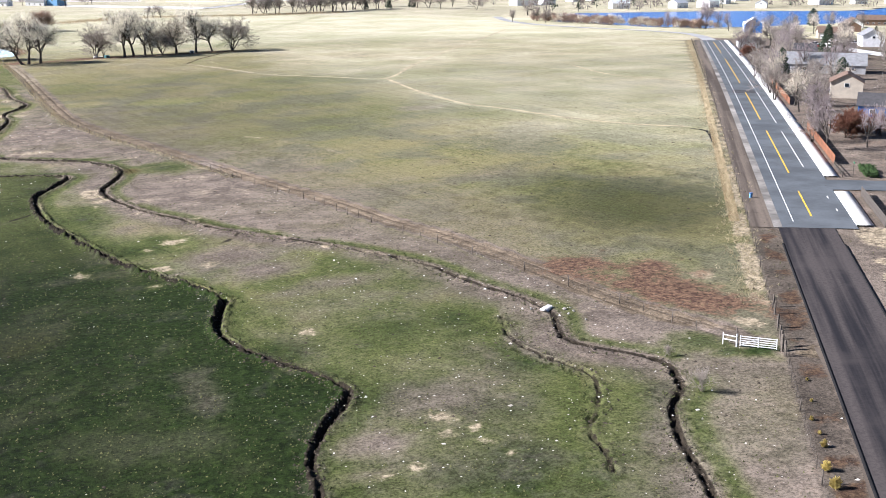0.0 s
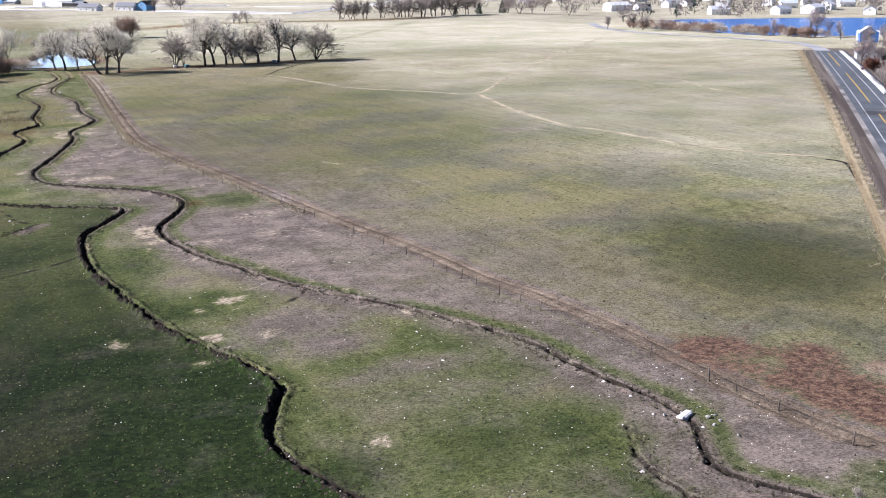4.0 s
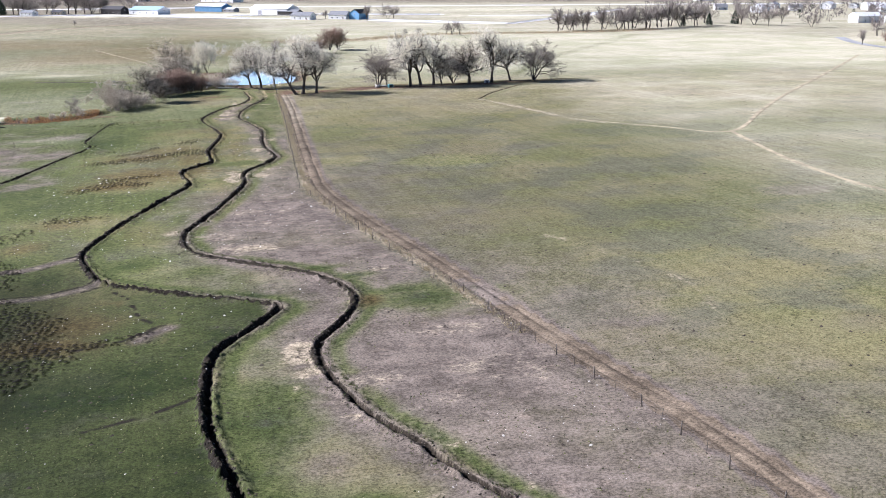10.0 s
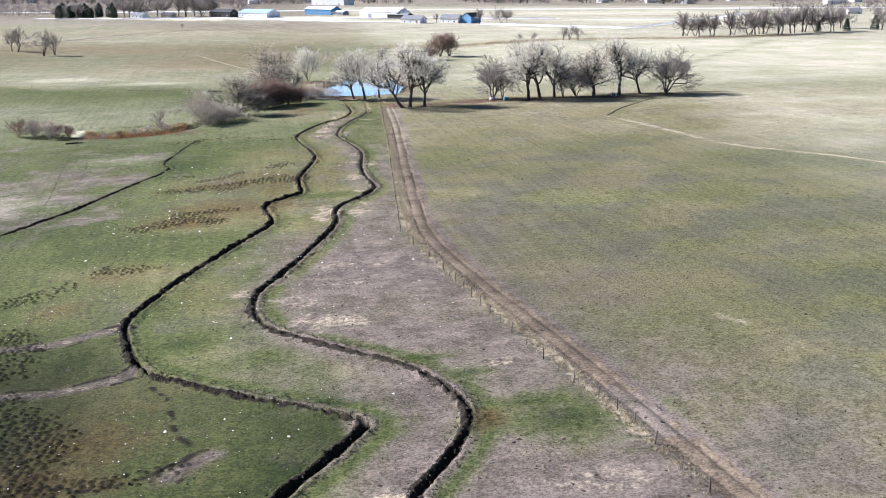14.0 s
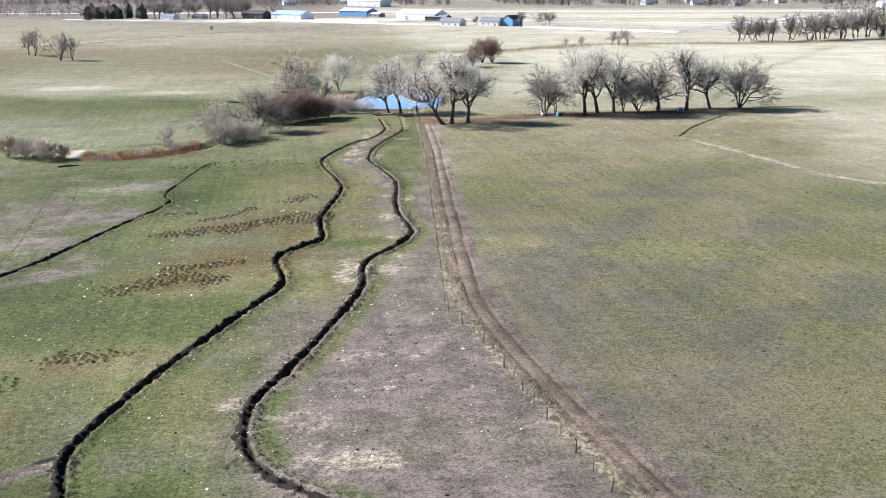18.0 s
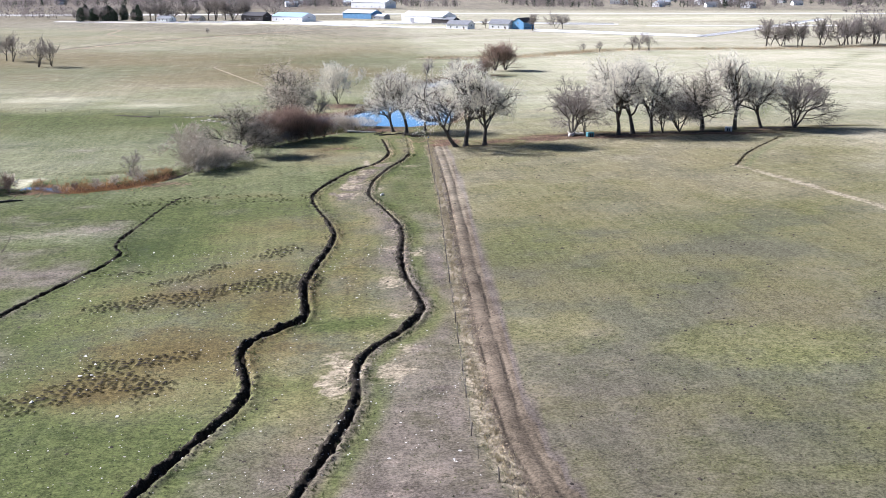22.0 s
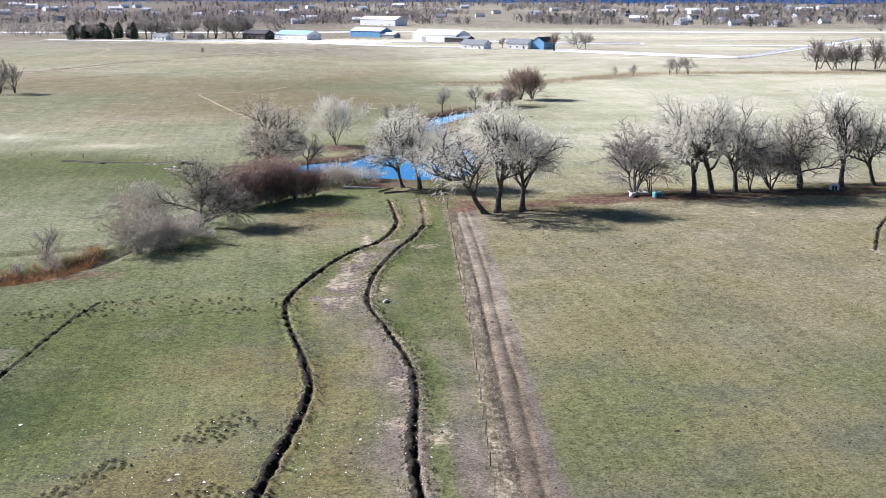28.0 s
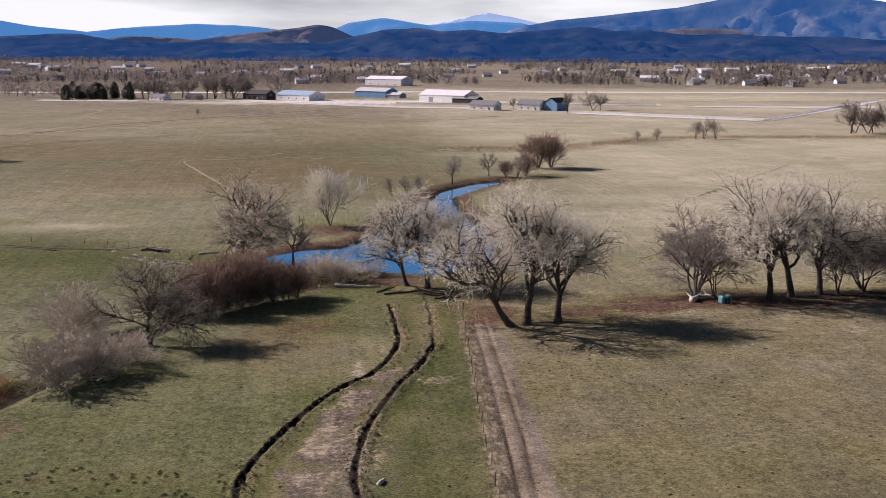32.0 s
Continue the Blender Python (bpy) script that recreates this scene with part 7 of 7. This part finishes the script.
def log_thing(x, y, length, r, turn, mat, label, limbs=0):
    ob = thing("fallen_log", pose(x, y, ground_z(x, y) + r * 0.8, 0, 0, turn), label, "log", "fallen timber by the pond")
    n = 7
    xs = np.linspace(-length / 2, length / 2, n)
    rng = np.random.default_rng(int(abs(x * 7 + y)))
    P = np.stack([xs, rng.normal(0, length * 0.012, n), rng.normal(0, 0.05, n)], 1)
    rr = np.linspace(r, r * 0.6, n)
    ang = np.arange(8) * np.pi / 4
    V = P[:, None] + rr[:, None, None] * np.stack([ang * 0, np.cos(ang), np.sin(ang)], 1)[None]
    idx = np.arange(n * 8).reshape(n, 8)
    F = np.stack([idx[:-1].ravel(), np.roll(idx, -1, 1)[:-1].ravel(), np.roll(idx, -1, 1)[1:].ravel(), idx[1:].ravel()], 1)
    F = np.vstack([F, [idx[0, [0, 3, 2, 1]], idx[0, [0, 5, 4, 3]], idx[0, [0, 7, 6, 5]], idx[-1, [0, 1, 2, 3]], idx[-1, [0, 3, 4, 5]], idx[-1, [0, 5, 6, 7]]]])
    part("stem", np_mesh("stem", V.reshape(-1, 3), F), mat, ob)
    for k in range(limbs):
        a = P[2 + k % 4]
        tip = a + np.array((rng.uniform(0.5, 2), rng.uniform(-2, 2), rng.uniform(0.3, 1.4)))
        part("limb", np_mesh("limb", *tubes([a], [tip], [r * 0.35], [r * 0.12], 5)), mat, ob)


M_LOG = plain("bleached_log", (0.58, 0.55, 0.50), 0.85, 1.5, 0.2)
log_thing(7.6, 562.0, 8.4, 0.3, -6, M_LOG, "bleached white fallen log on the pond dam", 1)
for x, y, l, r, a in ((16.0, 556, 7, 0.2, 25), (22.5, 553, 6, 0.22, -30), (13.0, 559, 6, 0.16, 60), (19.5, 552, 5, 0.14, 100), (24.2, 551, 5, 0.15, 15), (21.0, 556, 7, 0.18, 140)):
    log_thing(x, y, l, r, a, M_BARK, "grey fallen branch lying on the dam", 4)
log_thing(66.2, 545.0, 2.6, 0.6, 60, M_LOG, "pale broken stump with peeled bark", 2)
log_thing(68.6, 548.6, 3.4, 0.3, 160, M_LOG, "pale broken limb beside the stump", 2)
log_thing(16.3, 463.5, 1.4, 0.24, 70, M_LOG, "pale short log lying in the grass", 0)
log_thing(-62, 470, 5, 0.25, 20, M_BARK, "grey log beside the creek", 2)
log_thing(-27, 600, 5, 0.25, 20, M_LOG, "pale timber heap at the creek head", 3)
log_thing(-30, 594, 4, 0.25, 100, M_BARK, "grey timber heap at the creek head", 3)

M_TEAL = plain("teal_plastic", (0.10, 0.28, 0.30), 0.5, 1.0, 0.15)


def calf_hutch(x, y, turn, mat, label):
    """A moulded shelter with ribs; a dark plate stands for its open front."""
    ob = thing("livestock_hutch", pose(x, y, ground_z(x, y), 0, 0, turn), label, "hutch", "hutches under the trees")
    bm = bmesh.new()
    box(bm, -1.0, 1.0, -0.7, 0.7, 0.0, 1.25, bevel=0.15)
    shell = part("shell", bm, mat, ob)
    # Dark plate painted as the shaded inside; the shell itself is closed.
    part("opening", boxed(-0.5, 0.5, -0.72, -0.69, 0.05, 0.95), WALLS["dark"], ob)
    for k in (-0.6, 0.0, 0.6):
        part("rib", boxed(k - 0.05, k + 0.05, -0.74, 0.74, 0.02, 1.29), mat, ob)


calf_hutch(71.0, 543.2, 20, M_TEAL, "small teal plastic livestock hutch under the trees")
calf_hutch(111.0, 550.2, -15, M_WHITE, "small white plastic livestock hutch under the trees")
post_blue = thing("marker_post", pose(26.6, 541, ground_z(26.6, 541)), "blue-topped marker post at the fence end", "post")
part("stake", boxed(-0.05, 0.05, -0.05, 0.05, -0.2, 1.3), M_POST, post_blue)
part("tag", boxed(-0.14, 0.14, -0.08, -0.051, 0.95, 1.3), WALLS["blue"], post_blue)

# ---- the corner by the road ----
pg = station(12, 27)
pergola = thing("pergola", pose(*pg, ground_z(*pg), 0, 0, R), "white open shelter with a flat roof beside the pavement", "shelter")
for x in (-7.5, -2.5, 2.5, 7.5):
    for y in (-4, 4):
        part("post", boxed(x - 0.15, x + 0.15, y - 0.15, y + 0.15, 0, 2.7), M_WHITE, pergola)
for y in (-4, 4):
    part("beam", boxed(-8.2, 8.2, y - 0.12, y + 0.12, 2.7, 3.0), M_WHITE, pergola)
for k in range(12):
    part("rafter", boxed(-8 + k * 1.45 - 0.06, -8 + k * 1.45 + 0.06, -4.8, 4.8, 3.0, 3.2), M_WHITE, pergola)
part("roof", boxed(-8.3, 8.3, 0.5, 4.9, 3.2, 3.3), M_WHITE, pergola)


def picket(a, b, high, mat, label, gap=0.6):
    """A close board fence between two places."""
    a, b = np.array(a), np.array(b)
    n = int(np.linalg.norm(b - a) / gap)
    ob = thing("board_fence", pose(a[0], a[1], ground_z(*a)), label, "fence", "garden fences")
    me = bpy.data.meshes.new("board")
    bm = boxed(-gap * 0.47, gap * 0.47, -0.02, 0.02, 0, high)
    bm.to_mesh(me)
    bm.free()
    turn = math.degrees(math.atan2(b[1] - a[1], b[0] - a[0]))
    for k in range(n):
        q = a + (b - a) * k / n
        p = part("board", me, mat, ob)
        p.matrix_basis = pose(q[0] - a[0], q[1] - a[1], ground_z(*q) - ground_z(*a) + 0.01 * (k % 3), 0, 0, turn)


M_CEDAR = plain("red_cedar_boards", (0.22, 0.095, 0.05), 0.85, 1.5, 0.25, each=0.2)
picket(station(56, 15), station(104, 15), 1.9, M_CEDAR, "red-brown cedar board fence along the pavement")
picket(station(150, 15.4), station(215, 15.4), 1.9, M_CEDAR, "red-brown cedar board fence along the pavement", 0.9)
picket(station(2, 15.5), station(26, 15.5), 1.7, M_STEEL, "grey fence round the shelter", 0.5)
rail_fence = thing("rail_fence", pose(*station(43, 14.8), ground_z(*station(43, 14.8)), 0, 0, R), "weathered split-rail fence on the street corner", "fence")
for k in range(5):
    part("post", boxed(k * 3 - 0.1, k * 3 + 0.1, -0.1, 0.1, -0.2, 1.2), M_POST, rail_fence)
for z in (0.45, 0.95):
    part("rail", boxed(0, 12, -0.05, 0.05, z - 0.06, z + 0.06), M_POST, rail_fence)
sg = station(42, 16.5)
sign = thing("street_sign", pose(*sg, ground_z(*sg), 0, 0, R), "green street sign on a steel pole", "sign")
part("pole", boxed(-0.04, 0.04, -0.04, 0.04, 0, 3.0), M_STEEL, sign)
M_SIGN = plain("sign_green", (0.02, 0.22, 0.09), 0.5, 1.0, 0.1)
part("plate", boxed(-0.55, 0.55, -0.02, 0.02, 2.75, 3.05), M_SIGN, sign)
part("lettering_bar", boxed(-0.4, 0.4, -0.028, -0.021, 2.86, 2.94), M_WHITE, sign)
hg = station(47, 20)
M_HEDGE = plain("hedge_green", (0.045, 0.085, 0.025), 0.9, 2.0, 0.35, fine=0.05)
rs = np.random.default_rng(9)
c = rs.uniform((-5, -1.2, 0.2), (5, 1.2, 1.1), (900, 3))
dvec = rs.normal(0, 0.25, (900, 3))
hedge = thing("hedge", pose(*hg, ground_z(*hg), 0, 0, R), "clipped green hedge on the street corner", "hedge")
part("leaves", np_mesh("leaves", *tubes(c, c + dvec, np.full(900, 0.16), np.full(900, 0.05), 3), False), M_HEDGE, hedge)
hy = station(22, -3.4)
hydrant = thing("marker_box", pose(*hy, ground_z(*hy)), "small blue utility marker on the verge", "marker")
part("body", boxed(-0.25, 0.25, -0.2, 0.2, 0, 0.8, bevel=0.04), WALLS["steelblue"], hydrant)
part("cap", boxed(-0.29, 0.29, -0.24, 0.24, 0.8, 0.9, bevel=0.02), WALLS["blue"], hydrant)


def car(x, y, turn, paint, label):
    ob = thing("car", pose(x, y, ground_z(x, y) + 0.1, 0, 0, turn), label, "car", "cars parked by the houses")
    bm = bmesh.new()
    box(bm, -2.2, 2.2, -0.9, 0.9, 0.3, 0.95, bevel=0.14)
    part("body", bm, paint, ob)
    bm = bmesh.new()
    v = [bm.verts.new(p) for p in ((-1.7, -0.8, 0.94), (1.1, -0.8, 0.94), (1.1, 0.8, 0.94), (-1.7, 0.8, 0.94), (-1.2, -0.65, 1.48), (0.4, -0.65, 1.48), (0.4, 0.65, 1.48), (-1.2, 0.65, 1.48))]
    for f in ((0, 1, 5, 4), (1, 2, 6, 5), (2, 3, 7, 6), (3, 0, 4, 7), (4, 5, 6, 7)):
        bm.faces.new([v[i] for i in f])
    part("cabin", bm, M_PANE, ob)
    part("roof", boxed(-1.2, 0.4, -0.66, 0.66, 1.48, 1.53), paint, ob)
    for wx in (-1.35, 1.35):
        for wy in (-0.86, 0.86):
            w = part("wheel", np_mesh("wheel", *tubes([(wx, wy - 0.1, 0.22)], [(wx, wy + 0.1, 0.22)], [0.32], [0.32], 12)), WALLS["dark"], ob)


M_SILVER = plain("silver_car_paint", (0.5, 0.52, 0.55), 0.3, 1.0, 0.05, metal=0.5)
M_REDCAR = plain("red_car_paint", (0.35, 0.02, 0.02), 0.3, 1.0, 0.05)
for x, y, a, m, lab in ((404, 446, 20, M_WHITE, "white parked car"), (410, 450, 25, M_SILVER, "silver parked car"), (398, 452, 110, M_WHITE, "white parked car"), (386, 436, 60, M_REDCAR, "dark red parked car"), (420, 448, 15, M_WHITE, "white parked car"), (300, 284, 60, M_SILVER, "silver parked car"), (260, 240, 55, M_SILVER, "silver parked car")):
    car(x, y, a, m, lab + " on a driveway between houses")
drive = [(262, 236), (320, 300), (360, 350), (398, 440), (430, 470), (470, 520)]
ribbon("road_back_street", spline(drive, 6.0), -5, 5, 0.08, M_CONCRETE, "pale concrete street among the houses")


# ---- litter, clods and tufts on the ground ----
def surface(x, y):
    return land(x, y) + relief(x, y)


def scatter(name, x, y, size, flat, mat, label, category, seed):
    """Many small uneven lumps lying on the ground, in one object."""
    rng = np.random.default_rng(seed)
    n = len(x)
    z = surface(x, y)
    base = np.array([(1, 0, 0), (0.3, 0.95, 0), (-0.8, 0.6, 0), (-0.8, -0.6, 0), (0.3, -0.95, 0), (0, 0, 1.0)])
    turn = rng.uniform(0, 2 * np.pi, n)
    lump = base[None] * (1 + rng.uniform(-0.35, 0.35, (n, 6, 1)))
    c, s = np.cos(turn)[:, None], np.sin(turn)[:, None]
    px = lump[..., 0] * c - lump[..., 1] * s * 0.7
    py = lump[..., 0] * s + lump[..., 1] * c * 0.7
    V = np.stack([x[:, None] + px * size[:, None], y[:, None] + py * size[:, None], z[:, None] - 0.03 + lump[..., 2] * size[:, None] * flat], 2)
    tri = np.array([(0, 1, 5), (1, 2, 5), (2, 3, 5), (3, 4, 5), (4, 0, 5)])
    F = (np.arange(n) * 6)[:, None, None] + tri[None]
    me = np_mesh(name, V.reshape(-1, 3), F.reshape(-1, 3), False)
    me.materials.append(mat)
    return tagged(new(name, me), label, category, kind="stuff")


def per_island(name, a, b, rough=0.9):
    m, nt, bs = material(name, rough, 0.2)
    g = nt.nodes.new("ShaderNodeNewGeometry").outputs["Random Per Island"]
    nt.links.new(mix(nt, g, a, b), bs.inputs["Base Color"])
    return m


M_CHIP = per_island("pale_litter", (0.35, 0.32, 0.27), (0.8, 0.78, 0.72))
M_DUNG = per_island("dark_dung", (0.025, 0.02, 0.015), (0.07, 0.055, 0.04))
M_CLOD = per_island("soil_clods", (0.018, 0.015, 0.012), (0.10, 0.082, 0.06))
M_TUFT = per_island("dry_tufts", (0.30, 0.25, 0.14), (0.6, 0.52, 0.34))
M_SPROUT = per_island("green_tufts", (0.05, 0.075, 0.025), (0.17, 0.18, 0.07))
M_LITTER = per_island("fallen_leaves", (0.34, 0.22, 0.11), (0.68, 0.54, 0.34))
rs = np.random.default_rng(123)


def spread(n, x0, x1, y0, y1, keep):
    x, y = rs.uniform(x0, x1, n), rs.uniform(y0, y1, n)
    m = rs.uniform(0, 1, n) < keep(x, y)
    return x[m], y[m]


fence_x = lambda y: np.interp(y, [p[1] for p in FENCE_LINE], [p[0] for p in FENCE_LINE])
x, y = spread(24000, -30, 80, 60, 420, lambda x, y: 0.55 * smooth(0.35, 0.6, fbm(x, y, 30, 91, 3)) * (x < fence_x(y) + 1) * np.where((x < 26) & (y < 240), 0.3, 1.0))
scatter("pale_litter", x, y, rs.uniform(0.05, 0.18, len(x)) * (1 + (rs.uniform(0, 1, len(x)) > 0.96)), 0.5, M_CHIP, "scattered pale chips and stones on the pasture", "litter", 1)
x, y = spread(15000, -40, 180, 60, 540, lambda x, y: 0.5 * smooth(0.3, 0.6, fbm(x, y, 40, 93, 3)))
scatter("dung_pats", x, y, 0.09 + 0.27 * rs.uniform(0, 1, len(x)) ** 1.6, 0.5, M_DUNG, "scattered dark dung pats on the pasture", "dung", 2)
x, y = spread(20000, 32, 110, 425, 545, lambda x, y: smooth(0.35, 0.6, fbm(x, y, 14, 95, 3)) * smooth(425, 500, y) * (x > fence_x(y) + 5))
scatter("leaf_litter", x, y, rs.uniform(0.06, 0.14, len(x)), 0.4, M_LITTER, "fallen brown leaves under the cottonwoods", "leaves", 3)


def along_line(line, n, off, width):
    k = rs.integers(0, len(line) - 1, n)
    f = rs.uniform(0, 1, n)[:, None]
    p = line[k] * (1 - f) + line[k + 1] * f
    d = line[k + 1] - line[k]
    d /= np.linalg.norm(d, axis=1)[:, None]
    o = (off + rs.normal(0, width, n))[:, None]
    q = p + np.stack([d[:, 1], -d[:, 0]], 1) * o
    return q[:, 0], q[:, 1]


x = np.concatenate([rs.uniform(-32, 78, 52000), rs.uniform(30, 130, 26000)])
y = np.concatenate([62 + 400 * rs.uniform(0, 1, 52000) ** 1.5, 110 + 330 * rs.uniform(0, 1, 26000) ** 1.3])
kinds = cover(x, y)[0]
lush, poor = kinds[:, 0] - kinds[:, 2], kinds[:, 2]
m = (rs.uniform(0, 1, len(x)) < 0.25 + 0.9 * np.clip(lush, 0, 1)) & (poor < 0.9)
scatter("grass_clumps", x[m], y[m], rs.uniform(0.06, 0.17, m.sum()), 1.0, per_island("grass_clump_blades", (0.018, 0.024, 0.008), (0.13, 0.13, 0.05)), "dark tussocks of pasture grass", "grass", 21)
m = (poor > 0.45) & (rs.uniform(0, 1, len(x)) < 0.5)
scatter("soil_crumbs", x[m], y[m], rs.uniform(0.05, 0.13, m.sum()), 0.8, per_island("soil_crumbs", (0.045, 0.036, 0.028), (0.17, 0.14, 0.11)), "crumbs of soil and old dung on bare ground", "soil", 22)

lx, ly = [], []
for line in (DITCH_EAST[np.argmin(np.abs(DITCH_EAST[:, 1] - 400)):], DITCH_EAST_END, DITCH_WEST[np.argmin(np.abs(DITCH_WEST[:, 1] - 500)):], np.array(FENCE_LINE)[18:] + np.array((1.6, 0))):
    a, b = along_line(line, 1600, 0.7, 0.35)
    lx.append(a)
    ly.append(b)
a, b = rs.normal(24, 9, 2200), rs.normal(550, 8, 2200)
lx.append(a)
ly.append(b)
x, y = np.concatenate(lx), np.concatenate(ly)
scatter("ditch_leaves", x, y, rs.uniform(0.06, 0.15, len(x)), 0.4, M_LITTER, "fallen brown leaves along ditch and fence", "leaves", 9)
cx, cy = [], []
for line, n in ((DITCH_WEST, 5200), (DITCH_EAST, 5200), (DITCH_SHORT, 220), (DITCH_LEFT, 700), (DITCH_FIELD, 400), (DITCH_EAST_END, 400)):
    for side, share, wide in ((-1, 0.7, 0.5), (1, 0.3, 0.25)):
        a, b = along_line(line, int(n * share), side * (0.85 if side < 0 else 0.6), wide)
        cx.append(a)
        cy.append(b)
x, y = np.concatenate(cx), np.concatenate(cy)
scatter("ditch_clods", x, y, rs.uniform(0.06, 0.2, len(x)) * rs.uniform(0.6, 1.2, len(x)) * (1 + 0.2 * smooth(240, 140, y)), 0.75, M_CLOD, "dark clods of earth along the ditch banks", "clods", 4)


def tufts(name, x, y, size, mat, label, seed):
    """Grass tufts of thin blades, in one object."""
    rng = np.random.default_rng(seed)
    n, b = len(x), 4
    z = surface(x, y)
    p = np.repeat(np.stack([x, y, z - 0.03], 1), b, 0)
    s = np.repeat(size, b)[:, None]
    d = rng.normal(0, 0.5, (n * b, 3))
    d[:, 2] = rng.uniform(0.6, 1.2, n * b)
    p[:, :2] += rng.normal(0, 0.25, (n * b, 2)) * s
    me = np_mesh(name, *tubes(p, p + d * s, np.full(n * b, 0.03), np.full(n * b, 0.006), 3), False)
    me.materials.append(mat)
    return tagged(new(name, me), label, "grass", kind="stuff")


a, b = along_line(TRACK[np.argmin(np.abs(TRACK[:, 1] - 225)):], 2600, -2.5, 0.6)
tufts("dry_grass_strip", a, b, rs.uniform(0.2, 0.55, len(a)), M_TUFT, "dry straw-coloured grass between fence and track", 5)
verge = np.array([station(s, -7.0) for s in np.arange(-40, 460, 4)])
a, b = along_line(verge, 3000, 0.0, 1.3)
tufts("dry_grass_verge", a, b, rs.uniform(0.25, 0.6, len(a)), M_TUFT, "dry straw-coloured grass along the road fence", 6)
gx, gy = [], []
for line, n in ((DITCH_WEST, 1800), (DITCH_EAST, 2600), (DITCH_SHORT, 300), (DITCH_LEFT, 300)):
    for side, share in ((1, 0.75), (-1, 0.25)):
        a, b = along_line(line, int(n * share), side * 1.25, 0.4)
        gx.append(a)
        gy.append(b)
x, y = np.concatenate(gx), np.concatenate(gy)
tufts("ditch_grass", x, y, rs.uniform(0.12, 0.38, len(x)), M_SPROUT, "olive grass tufts on the ditch banks", 4)
x, y = along_line(CREEK, 5200, 0.0, 3.0)
m = (x > -64) & (x < -35) & (y < 505)
x, y = x[m], y[m]
tufts("creek_reeds", x, y, rs.uniform(0.5, 1.2, len(x)), per_island("russet_reeds", (0.36, 0.18, 0.08), (0.62, 0.40, 0.19)), "russet reeds in the creek bed", 8)
a, b = along_line(np.vstack(BANK), 420, 0.6, 0.9)
m = a > -52
scatter("bank_stones", a[m], b[m], rs.uniform(0.1, 0.42, m.sum()), 0.6, M_CHIP, "stones and clods below the worn bank", "stones", 31)
a, b = along_line(REED_BAND, 3400, 0.0, 6.0)
tufts("straw_reeds", a, b, rs.uniform(0.7, 1.7, len(a)), per_island("straw_reed_blades", (0.42, 0.32, 0.18), (0.7, 0.58, 0.38)), "tall straw-coloured reeds across the far pasture", 10)
a, b = rs.normal(95, 42, 21000), rs.normal(482, 48, 21000)
m = (a > 36) & (b > 380) & (b < 548)
a, b = a[m], b[m]
scatter("field_leaves", a, b, rs.uniform(0.06, 0.17, len(a)), 0.3, M_LITTER, "pale fallen leaves blown over the field", "leaves", 4)
